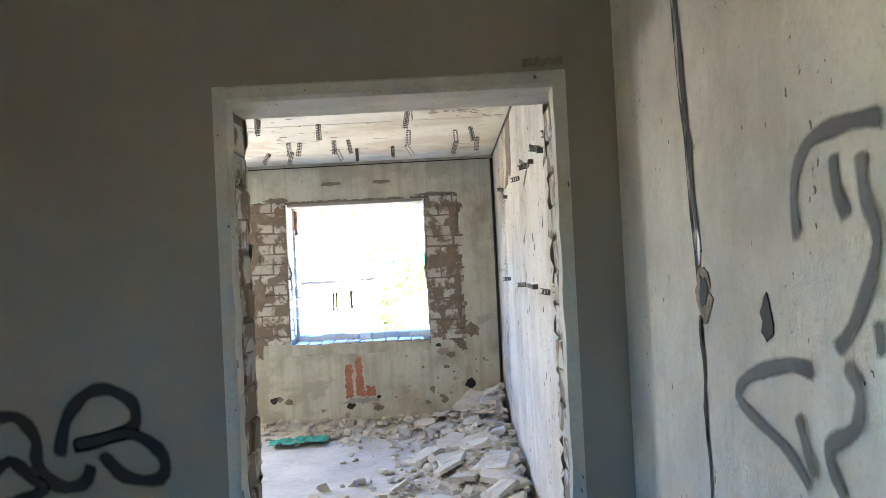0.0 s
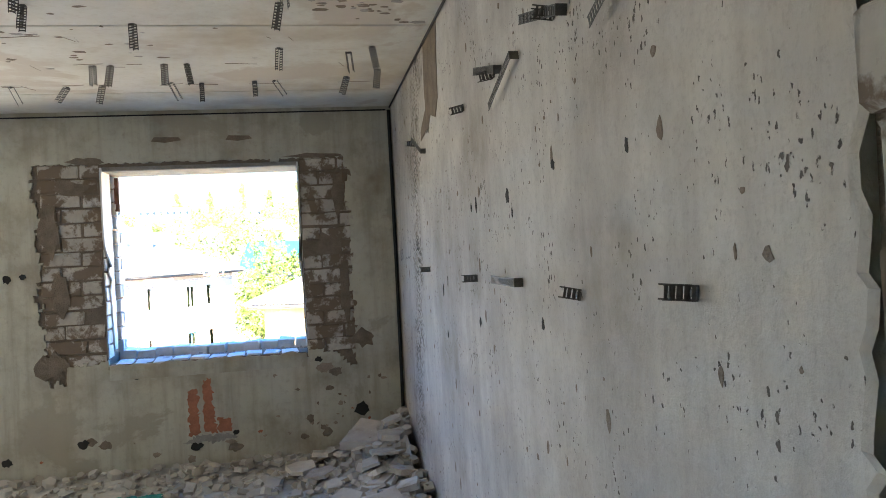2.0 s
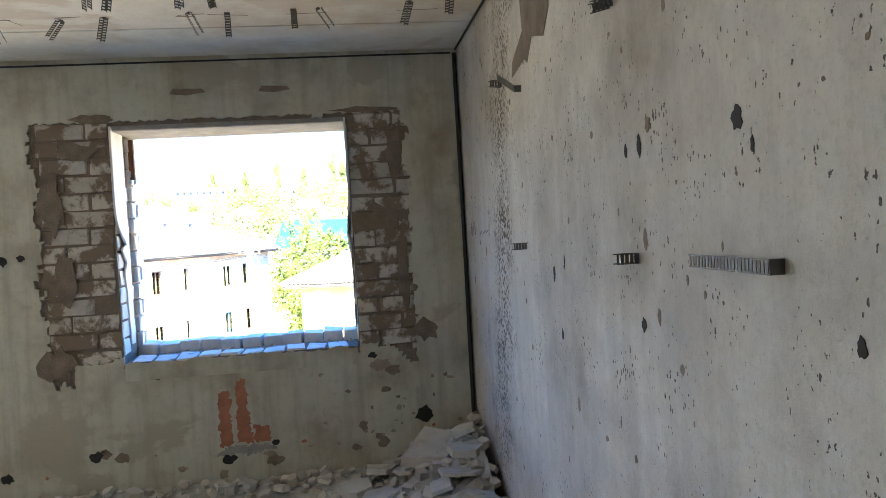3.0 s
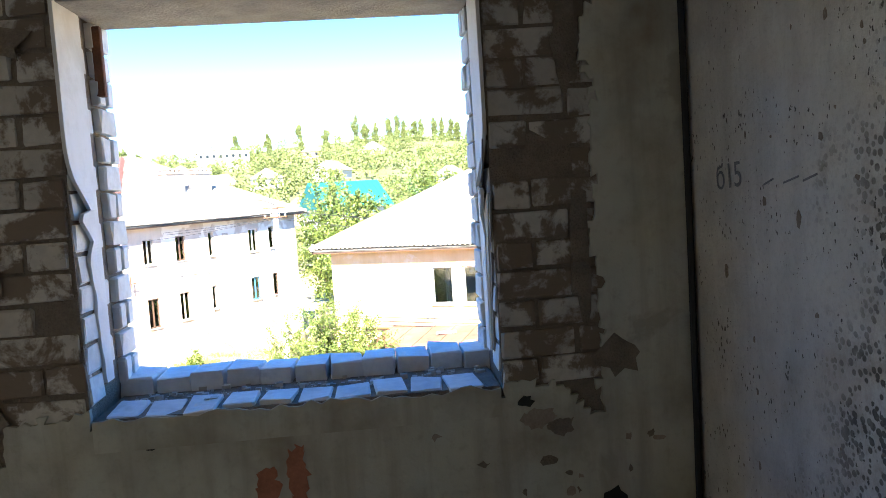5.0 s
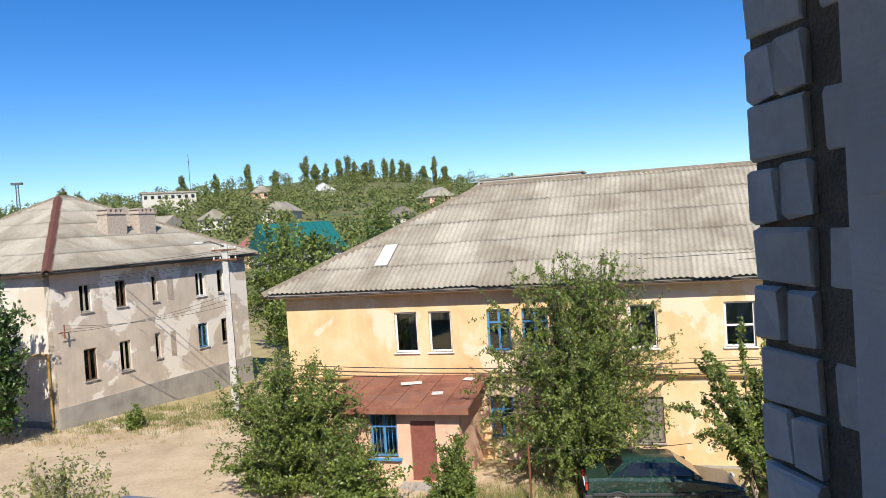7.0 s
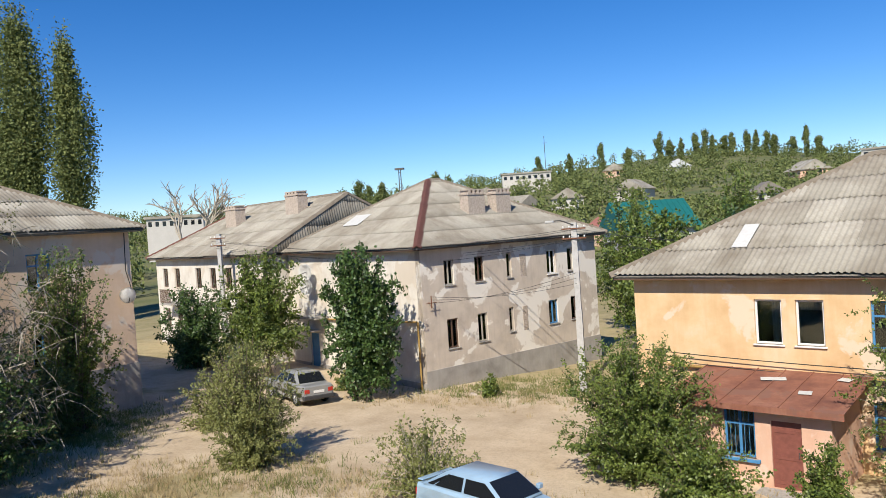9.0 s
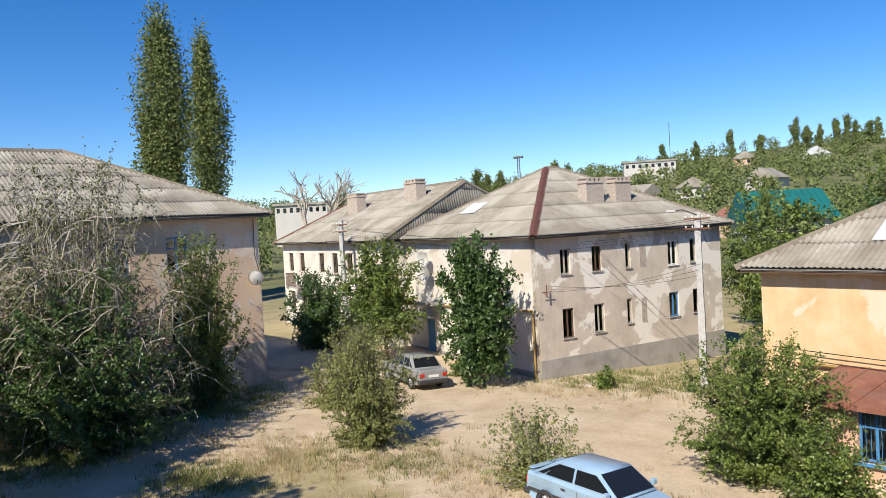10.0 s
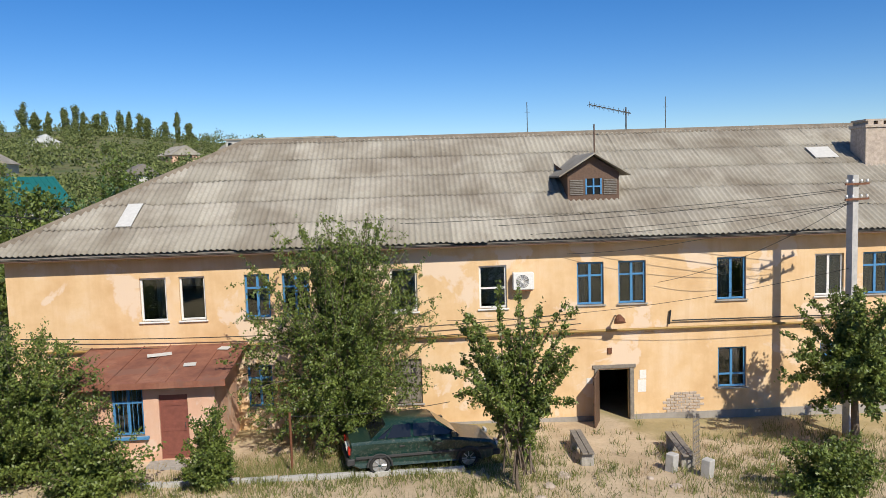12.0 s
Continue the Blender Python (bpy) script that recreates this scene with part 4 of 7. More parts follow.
bm = bmesh.new()
bmesh.ops.create_grid(bm, x_segments=110, y_segments=90, size=0.5, matrix=Matrix.Translation((-2.1, 6.4, 0)) @ Matrix.Diagonal((5.0, 3.4, 1, 1)))
for v in bm.verts:
    h = heap(v.co.x, v.co.y)
    v.co.z = FL - 0.012 + h * (1 + 0.25 * fbm(v.co.x * 9, v.co.y * 9)) + (0.012 * fbm(v.co.x * 25, v.co.y * 25) if h > 0.02 else 0)
solid("debris", bm, M["screed"], "grey-beige heap of plaster dust and grit by the wall", "debris", "stuff")
rng = random.Random(17)
bm = bmesh.new()
for k in range(1500):
    if k % 2:
        x, y = rng.uniform(XL, XW - .02), YW - abs(rng.gauss(0, .26)) - .02
    else:
        x, y = XW - abs(rng.gauss(0, .55)) - .03, rng.uniform(4.9, 8.0)
    if x < XL + .05 or y < 4.6:
        continue
    r = rng.choice((.012, .018, .025, .035, .05))
    shard(bm, (x, y, FL - .004 + heap(x, y) * rng.uniform(.85, 1.1)), r, r * rng.uniform(.25, .9), rng, (rng.gauss(0, 22), rng.gauss(0, 22), 0))
solid("rubble", bm, M["rubble"], "small broken bits of plaster and brick on the floor", "rubble", "stuff")
M["slab"] = random_object("broken_plaster", (0.50, 0.47, 0.42), (0.70, 0.67, 0.62), 0.95, 18, 0.5, 0.005, (0.36, 0.31, 0.25))
for k in range(70):
    near = k < 52
    x = XW - .08 - abs(rng.gauss(0, .38)) if near else rng.uniform(-3.0, .2)
    y = rng.uniform(5.2, 7.9) if near else YW - .1 - abs(rng.gauss(0, .2))
    r = rng.uniform(.07, .19) if near else rng.uniform(.04, .09)
    x = min(x, XW - r - .02)
    bm = bmesh.new()
    shard(bm, (0, 0, 0), r, rng.uniform(.014, .035), rng)
    solid("plaster_slab", bm, M["slab"], "flat broken slab of pale plaster lying on the rubble", "rubble", "", pose(x, y, FL + heap(x, y) + rng.uniform(-.005, .03), rng.gauss(0, 11), rng.gauss(0, 11) - (12 if near else 0), 0), "broken plaster slabs")
bm = bmesh.new()
shard(bm, (0, 0, 0), .24, .05, rng)
solid("plaster_slab", bm, M["slab"], "large pale slab of plaster leaning in the corner", "rubble", "", pose(0.19, 7.74, FL + .235, 12, -14, 20), "broken plaster slabs")
bm = bmesh.new()
bmesh.ops.create_grid(bm, x_segments=26, y_segments=14, size=0.5, matrix=Matrix.Diagonal((0.5, 0.22, 1, 1)))
for v in bm.verts:
    e = 1 + .35 * fbm(v.co.x * 8, v.co.y * 8, 4)
    v.co.x, v.co.y = v.co.x * e, v.co.y * e
    v.co.z = .03 + .03 * abs(fbm(v.co.x * 14, v.co.y * 14))
solid("cloth", bm, M["teal"], "crumpled teal cloth lying on the dusty floor", "cloth", "", pose(-1.36, 7.46, FL, 0, 0, 12))

# ---- hangers, holes, marks on walls and ceiling ----
def hanger_thing(m, arms=2, long_=0.11):
    """A perforated ceiling-board hanger: a bent strip of zinc steel with rungs between slots, and its dowel."""
    h = thing("metal_hanger", m, "perforated zinc steel hanger bent and screwed to plaster", "bracket", "steel hangers")
    for s in ((-1, 1) if arms == 2 else (1,)):
        bm = bmesh.new()
        for e in (-.013, .010):
            box(bm, s * .012, e, .002, s * .0135, e + .003, long_)
        for k in range(int(long_ / .012)):
            box(bm, s * .012, -.010, .004 + k * .012, s * .0135, .010, .010 + k * .012)
        part("strip", bm, M["steel"], h)
    part("base", bbox(-.0135, -.013, 0, .0135, .013, .0015), M["steel"], h)
    bm = bmesh.new()
    tube(bm, [(0, 0, .0015), (0, 0, .008)], [.008, .006], 8)
    part("dowel", bm, M["steel"], h)
    return h


h0 = hanger_thing(pose(XW, 5.405, 1.354, 0, -90, 0) @ pose(0, 0, 0, 0, 0, 90), 2, .055)
bent = hanger_thing(pose(XW - .014, 4.772, 1.363, 0, 0, 0) @ pose(0, 0, 0, -90, 0, 0) @ pose(0, 0, 0, 0, 0, 180), 1, .29)
stub = hanger_thing(pose(XW, 4.302, 1.353, 0, -78, 0) @ pose(0, 0, 0, 0, 0, 90), 2, .045)
ceil = hanger_thing(pose(-1.98, 7.33, CE, 172, 28, 40))
rng = random.Random(21)
for y, z, b in ((3.77, 1.385, 0), (6.569, 1.361, 0), (4.38, 2.007, 0), (4.291, 1.989, 1), (3.916, 2.007, 0), (3.82, 1.999, 1), (4.99, 2.007, 0), (4.893, 1.999, 1), (5.493, 1.995, 0), (6.509, 1.966, 1), (6.875, 2.052, 0), (4.7, 1.993, 1)):
    if b:
        copy_thing(bent, pose(XW - .014, y, z, rng.uniform(-20, 20), 0, rng.uniform(-1, 3)) @ pose(0, 0, 0, -90, 0, 0) @ pose(0, 0, 0, 0, 0, 180))
    else:
        copy_thing(stub if z < 1.3 else h0, pose(XW, y, z, rng.uniform(-15, 15), -90 + rng.uniform(-14, 14), 0) @ pose(0, 0, 0, 0, 0, 90))
for x, y, t in ((-1.76, 7.293, -30), (-1.47, 7.322, 40), (-1.27, 7.287, -35), (-0.889, 7.24, 30), (-0.719, 7.253, -25), (-0.417, 7.235, 40), (-0.304, 7.216, -40), (0.115, 7.146, 20), (0.281, 6.968, 5), (-1.2, 6.828, 10), (-1.11, 6.823, -10), (-0.843, 6.809, 5), (-0.73, 6.803, -5),
                (-0.242, 6.503, 0), (0.102, 6.594, 10), (0.212, 6.48, -30), (-0.84, 6.102, 0), (-0.209, 5.814, 0), (-0.186, 5.557, 0), (-0.205, 5.207, 0), (-1.19, 5.854, 20), (-1.13, 5.592, 0), (-1.26, 5.341, 10), (-0.224, 4.913, 0), (-1.37, 5.044, 15), (-1.87, 6.865, 20), (-2.09, 6.104, 10)):
    copy_thing(ceil, pose(x, y, CE, 180 + rng.uniform(-12, 12), t * .8, rng.uniform(0, 180)))


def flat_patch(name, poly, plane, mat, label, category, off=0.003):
    """A thin coat or stain with its own outline on a wall: poly in (along, up). Holes are flat pieces too, coloured
    dark for their shade.
    """
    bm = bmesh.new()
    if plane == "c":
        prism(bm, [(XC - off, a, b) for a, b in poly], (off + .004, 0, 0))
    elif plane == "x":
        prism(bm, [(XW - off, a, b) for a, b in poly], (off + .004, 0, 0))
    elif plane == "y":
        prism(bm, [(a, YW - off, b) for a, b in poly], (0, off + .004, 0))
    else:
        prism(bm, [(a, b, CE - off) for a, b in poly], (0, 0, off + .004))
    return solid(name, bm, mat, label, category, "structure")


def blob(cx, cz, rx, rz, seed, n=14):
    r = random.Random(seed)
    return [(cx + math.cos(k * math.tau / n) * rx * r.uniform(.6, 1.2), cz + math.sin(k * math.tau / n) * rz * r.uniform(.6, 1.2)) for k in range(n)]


rng = random.Random(61)
lip_top = [(WX0 + .01 + (WX1 - WX0 - .02) * k / 40, WZ0 + .014 + rng.uniform(-.016, .010)) for k in range(41)]
flat_patch("sill_lip", [(WX0 + .01, WZ0 - .09)] + [(WX1 - .01, WZ0 - .09)] + lip_top[::-1], "y", M["wall_green"], "ragged plaster lip below the broken sill", "window sill", .004)
flat_patch("bare_patch", [(6.014, 2.495), (6.436, 2.495), (6.43, 2.468), (6.453, 2.273), (6.437, 2.169), (6.631, 2.09), (6.649, 2.036), (6.428, 2.063), (6.389, 2.039), (6.305, 2.115), (6.149, 2.076), (6.065, 2.151), (6.044, 2.364)], "x", M["mortar"], "bare grey-brown patch where the limewash came off", "wall patch")
def ragged(poly, seed, step=0.012, rough=0.007):
    """A polygon with a frayed outline."""
    r, out = random.Random(seed), []
    for (ax, az), (bx, bz) in zip(poly, poly[1:] + poly[:1]):
        n = max(1, int(math.hypot(bx - ax, bz - az) / step))
        out += [(ax + (bx - ax) * k / n + r.gauss(0, rough), az + (bz - az) * k / n + r.gauss(0, rough)) for k in range(n)]
    return out


for k, (poly, mt) in enumerate((([(-1.032, 0.26), (-1.024, 0.574), (-0.964, 0.585), (-0.957, 0.282)], "red_ochre"), ([(-0.927, 0.282), (-0.924, 0.646), (-0.874, 0.657), (-0.857, 0.465), (-0.841, 0.274)], "red_ochre"), ([(-0.836, 0.274), (-0.832, 0.375), (-0.751, 0.366), (-0.74, 0.295)], "red_ochre"),
                     ([(-1.072, 0.219), (-0.972, 0.266), (-0.77, 0.265), (-0.71, 0.235), (-0.83, 0.213)], "concrete"))):
    flat_patch("old_paint", ragged(poly, 60 + k), "y", M[mt], "red ochre and grey remains of old paint under the window", "wall patch", .002 + .0007 * k)
# holes have no depth: dark discs carry the shade inside them
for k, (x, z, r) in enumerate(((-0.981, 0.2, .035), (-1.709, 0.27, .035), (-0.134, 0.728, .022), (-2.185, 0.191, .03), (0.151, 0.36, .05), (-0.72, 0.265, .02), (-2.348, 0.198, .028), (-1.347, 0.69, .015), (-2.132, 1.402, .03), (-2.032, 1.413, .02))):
    flat_patch("hole", blob(x, z, r * 1.2, r, k), "y", M["dark"], "hole in the plaster, drawn as a flat piece of dark shade", "hole")
stain_rng = random.Random(83)
for k in range(46):
    x, z = stain_rng.gauss(-.05, .28), stain_rng.gauss(.42, .16)
    if k % 3 == 0:
        x, z = stain_rng.uniform(-2.2, .3), stain_rng.gauss(.2, .09)
    if x > XW - .05 or z < .1 or z > .72:
        continue
    q = stain_rng.choice((.008, .012, .02, .034))
    flat_patch("old_paint", ragged(blob(x, z, q * stain_rng.uniform(.8, 1.8), q, 900 + k, 8), 700 + k, .01, .003), "y", M["damp"] if k % 2 else M["red_ochre"] if k % 5 == 0 else M["mortar"], "small brown stain of damp and old paint below the window", "wall patch", .0012)
for k, (a, b) in enumerate(((-1.18, -1.00), (-.69, -.53))):
    flat_patch("hole", [(a, 2.285), (a + .02, 2.315), (b, 2.31), (b + .02, 2.29), ((a + b) / 2, 2.275)], "y", M["mortar"], "shallow slot over the window, drawn as a flat mortar-brown piece", "hole")
for k, (x, z, rx, rz) in enumerate(((-1.86, 1.72, .07, .2), (-1.80, 1.28, .06, .15), (.06, 1.9, .05, .2), (.08, 1.2, .04, .25), (-1.70, 1.98, .12, .07), (0.193, 0.863, .09, .07), (-1.881, 0.803, .10, .10), (-1.601, 2.163, .12, .03), (-0.093, 2.158, .2, .02))):
    flat_patch("bare_patch", blob(x, z, rx, rz, 40 + k), "y", M["mortar"], "ragged patch of bare mortar beside the window", "wall patch", .0015)
rng = random.Random(31)
for k in range(210):
    y, z = rng.uniform(3.3, 8.0), rng.uniform(0.1, 2.3)
    s = rng.choice((.004, .005, .006, .008, .012))
    flat_patch("hole", blob(y, z, s, s * rng.choice((1, 1, 2.2)), 100 + k, 7), "x", M["mortar"], "small pit drawn as a flat mortar-brown speck on the limewash", "hole", .001)
for k, (y, z, ry, rz) in enumerate(((5.356, 1.624, .018, .04), (5.443, 1.616, .014, .02), (4.901, 1.62, .026, .035), (4.854, 1.566, .01, .022), (4.448, 1.662, .02, .018), (6.168, 1.272, .016, .04), (6.099, 1.075, .016, .028), (5.378, 1.195, .02, .025), (4.594, 1.259, .018, .022), (6.037, 1.318, .008, .03), (4.004, 1.647, .012, .02), (3.236, 1.72, .02, .03))):
    # dowel holes: near-black discs in place of shaded depth
    flat_patch("hole", blob(y, z, ry * .7, rz * .75, 300 + k), "x", M["dark"], "dowel hole drawn as flat dark shade on the limewashed wall", "hole", .0015)
for k in range(150):
    u = rng.gauss(0, 1)
    x, y = (.05 + .16 * u + rng.gauss(0, .05), 5.75 + .25 * u * .6 + rng.gauss(0, .1)) if k % 2 else (-1.7 + rng.gauss(0, .5), 6.45 + rng.gauss(0, .25))
    if x > XW - .04:
        continue
    s = rng.choice((.006, .01, .014, .022))
    flat_patch("flaked_spot", blob(x, y, s * rng.uniform(1, 2.2), s, 500 + k, 7), "z", M["mortar"] if k % 3 else M["concrete"], "flaked spot in the ceiling whitewash", "ceiling patch", .0012)
for k in range(26):
    x, y = rng.uniform(-2.4, .2), rng.choice((6.8, 7.28, 7.30, 6.85, 6.3))
    l = rng.uniform(.05, .2)
    a = rng.uniform(-.25, .25) + (1.4 if k % 4 == 0 else 0)
    dx, dy = math.cos(a) * l, math.sin(a) * l * .6
    flat_patch("groove", [(x, y), (x + dx, y + dy), (x + dx, y + dy + .007), (x, y + .007)], "z", M["mortar"], "straight groove scratched into the ceiling whitewash", "ceiling patch", .0012)
# dark lines at the room's edges, built as thin round bars
solid("cable", bars(([(XW - .014, 3.4, CE - .014), (XW - .012, 5.5, CE - .02), (XW - .014, 8.05, CE - .014)], .006), ([(XW - .02, YW - .015, CE - .03), (XW - .018, YW - .016, 1.2), (XW - .022, YW - .015, FL + .2)], .012)), M["cable"], "thin dark bars along the ceiling edge and far corner", "cable")
solid("cable", bars(([(XL + .1, YW - .012, CE - .03), (-2, YW - .014, CE - .034), (XW - .04, YW - .012, CE - .028)], .005)), M["cable"], "thin dark bar along the window wall's ceiling edge", "cable")


def spray(name, col, most):
    """Sprayed paint: full along the stroke's middle, thinning into specks at its edges."""
    m = simple(name, col, 0.75, 0, 0.3, 20, 0.05)
    cover = nd(m, "ShaderNodeAttribute", attribute_name="cover").outputs["Fac"]
    speck = noise_tex(m, coords(m), 420, 2, 0.6)
    blotch = noise_tex(m, coords(m), 30, 3, 0.6)
    f = nd(m, "ShaderNodeMath", [(0, speck), (1, 0.5), (2, cover)], operation='MULTIPLY_ADD').outputs[0]
    f = nd(m, "ShaderNodeMath", [(0, blotch), (1, 0.35), (2, f)], operation='MULTIPLY_ADD').outputs[0]
    m.node_tree.links.new(ramp(m, f, [(0.42, bw(0.0)), (0.98, bw(most))]), m.node_tree.nodes["Principled BSDF"].inputs["Alpha"])
    return m


def stroke(pts, width, plane, off):
    """A smooth stroke along points (along, up): its vertices, faces and how thick the paint lies."""
    P = [Vector(p) for p in pts]
    Q = []
    for a, b, c, d in zip([P[0]] + P, P, P[1:], P[2:] + [P[-1]]):
        for t in (0, .25, .5, .75):
            Q.append(.5 * ((2 * b) + (c - a) * t + (2 * a - 5 * b + 4 * c - d) * t * t + (3 * b - a - 3 * c + d) * t ** 3))
    Q.append(P[-1])
    to = (lambda p: (p.x, DY0 - off, p.y)) if plane == "door" else (lambda p: (XC - off, p.x, p.y))
    V, F, C = [], [], []
    for k, p in enumerate(Q):
        d = (Q[min(k + 1, len(Q) - 1)] - Q[max(k - 1, 0)]).normalized()
        n = Vector((-d.y, d.x)) * width * (.92 + .12 * math.sin(k * 1.3))
        end = 0.0 if k in (0, len(Q) - 1) else 1.0
        for f, c in ((-1, 0), (-.5, .55), (0, .8), (.5, .55), (1, 0)):
            V.append(to(p + n * f))
            C.append(c * end)
        if k:
            b0 = (k - 1) * 5
            F += [(b0 + i, b0 + i + 1, b0 + i + 6, b0 + i + 5) for i in range(4)]
    return V, F, C


def graffiti(strokes, width, mat, plane, label):
    root = thing("graffiti", Matrix(), label, "graffiti")
    for k, s in enumerate(strokes):
        V, F, C = stroke(s, width, plane, .0022 + .0005 * k)
        me = bpy.data.meshes.new("stroke")
        me.from_pydata(V, [], F)
        at_ = me.attributes.new("cover", 'FLOAT', 'POINT')
        for i, c in enumerate(C):
            at_.data[i].value = c
        me.materials.append(mat)
        new("stroke", me).parent = root
    return root


graffiti([[(-1.076, 1.025), (-1.056, 1.126), (-1.003, 1.193), (-0.939, 1.209), (-0.87, 1.169), (-0.868, 1.106), (-0.945, 1.073), (-1.04, 1.055)], [(-1.04, 1.055), (-0.953, 1.074), (-0.866, 1.081), (-0.79, 1.02), (-0.8, 0.957), (-0.895, 0.967), (-0.962, 1.036)], [(-1.274, 1.136), (-1.194, 1.144), (-1.141, 1.083), (-1.137, 1.012), (-1.084, 0.95), (-1.013, 0.952), (-0.987, 1.005)], [(-1.281, 0.971), (-1.216, 1.023), (-1.154, 0.974), (-1.124, 0.941), (-1.188, 0.913), (-1.236, 0.907)]], 0.024, spray("black_spray_paint", (0.009, 0.009, 0.010), 1.0), "door", "black sprayed round letters on the corridor wall")
graffiti([[(1.939, 1.519), (1.941, 1.596), (1.894, 1.647), (1.806, 1.657), (1.716, 1.65)], [(1.83, 1.627), (1.828, 1.585), (1.806, 1.543)], [(1.767, 1.621), (1.766, 1.573), (1.744, 1.514), (1.794, 1.43), (1.851, 1.38)], [(1.906, 1.347), (1.981, 1.348), (2.129, 1.31), (2.188, 1.267), (2.115, 1.244), (1.997, 1.22), (1.934, 1.183)], [(1.825, 1.373), (1.797, 1.337), (1.814, 1.293), (1.879, 1.257), (1.869, 1.224), (1.844, 1.202)], [(1.962, 1.284), (1.943, 1.241), (1.916, 1.204)], [(1.746, 1.433), (1.743, 1.384)]], 0.016, spray("thin_grey_spray_paint", (0.06, 0.06, 0.06), 0.85), "side", "thin grey sprayed scrawl on the corridor wall")
# cracks and gouges of the corridor's right-hand wall, their depth painted as near-black shade
def crack(pts, w, seed):
    r = random.Random(seed)
    bm = bmesh.new()
    prev = None
    for k, (y, z) in enumerate(pts):
        a = w * r.uniform(.3, 1.1)
        cur = [bm.verts.new((XC - .0018, y - a + r.uniform(-.003, .003), z)), bm.verts.new((XC - .0018, y + a, z))]
        if prev:
            bm.faces.new((prev[0], prev[1], cur[1], cur[0]))
        prev = cur
    return solid("crack", bm, M["dark"], "long upright crack, its shade drawn as a dark strip", "crack", "structure")


def chase_y(z):
    return 2.345 + 0.075 * max(0.0, z - 1.45) / 0.55


crack([(chase_y(2.49 - k * .035) + .003 * math.sin(k * 1.1), 2.49 - k * .035) for k in range(29)], .016, 2)
crack([(chase_y(2.49 - k * .035) + .026 + .003 * math.sin(k * .8), 2.49 - k * .035) for k in range(31)], .006, 5)
crack([(2.357 + .006 * math.sin(k * 1.7), 1.41 - k * .05) for k in range(26)], .007, 3)
crack([(2.364 + .005 * math.sin(k * 1.3), 1.39 - k * .03) for k in range(9)], .012, 7)
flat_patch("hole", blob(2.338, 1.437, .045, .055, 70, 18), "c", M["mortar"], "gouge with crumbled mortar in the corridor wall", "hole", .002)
flat_patch("hole", blob(2.338, 1.437, .026, .034, 71, 14), "c", M["dark"], "deep of the gouge, its shade drawn as a dark disc", "hole", .003)
flat_patch("hole", blob(2.057, 1.401, .022, .040, 72, 14), "c", M["dark"], "oblong hole in the corridor wall, drawn as flat dark shade", "hole", .002)
flat_patch("bare_patch", blob(2.352, 1.525, .010, .04, 73, 10), "c", M["reveal"], "chip of white filler above the gouge", "wall patch", .0025)


def writing(body, m, size, mat, label):
    cu = bpy.data.curves.new("writing", 'FONT')
    cu.body, cu.size, cu.extrude = body, size, .0004
    tmp = bpy.data.objects.new("writing", cu)
    scene.collection.objects.link(tmp)
    me = bpy.data.meshes.new_from_object(tmp.evaluated_get(bpy.context.evaluated_depsgraph_get()))
    bpy.data.objects.remove(tmp)
    me.materials.append(mat)
    ob = new("writing", me)
    ob.matrix_world = m
    return tagged(ob, label, "writing")


writing("б15", pose(XW - .003, 7.90, 1.39, 90, 0, -90) @ pose(0, 0, 0, 0, 0, 4), .105, M["grey_paint"], "hand-written pencil characters on the limewashed wall")
for k, (y, w) in enumerate(((7.62, .05), (7.52, .07), (7.43, .06))):
    flat_patch("scribble", [(y, 1.40 + .004 * k), (y - w, 1.415 + .004 * k), (y - w, 1.42 + .004 * k), (y, 1.405 + .004 * k)], "x", M["grey_paint"], "unreadable pencil scribble on the wall", "writing", .002)


# ---- plants ----
def quads_mesh(name, centers, sizes, mat, rng, droop=0.0, ratio=1.7):
    """Leaves: one small pointed blade each, turned at random."""
    n = len(centers)
    c = np.asarray(centers, float)
    s = np.asarray(sizes, float)[:, None]
    a = rng.normal(size=(n, 3))
    a[:, 2] -= droop
    a /= np.linalg.norm(a, axis=1)[:, None]
    b = np.cross(a, rng.normal(size=(n, 3)))
    b /= np.linalg.norm(b, axis=1)[:, None] + 1e-9
    v = np.stack([c - a * s * ratio * .5, c + b * s * .5, c + a * s * ratio * .5, c - b * s * .5], 1).reshape(-1, 3)
    me = bpy.data.meshes.new(name)
    me.vertices.add(4 * n)
    me.vertices.foreach_set("co", v.ravel())
    me.loops.add(4 * n)
    me.loops.foreach_set("vertex_index", np.arange(4 * n, dtype=np.int32))
    me.polygons.add(n)
    me.polygons.foreach_set("loop_start", np.arange(0, 4 * n, 4, dtype=np.int32))
    me.update(calc_edges=True)
    me.materials.append(mat)
    return me


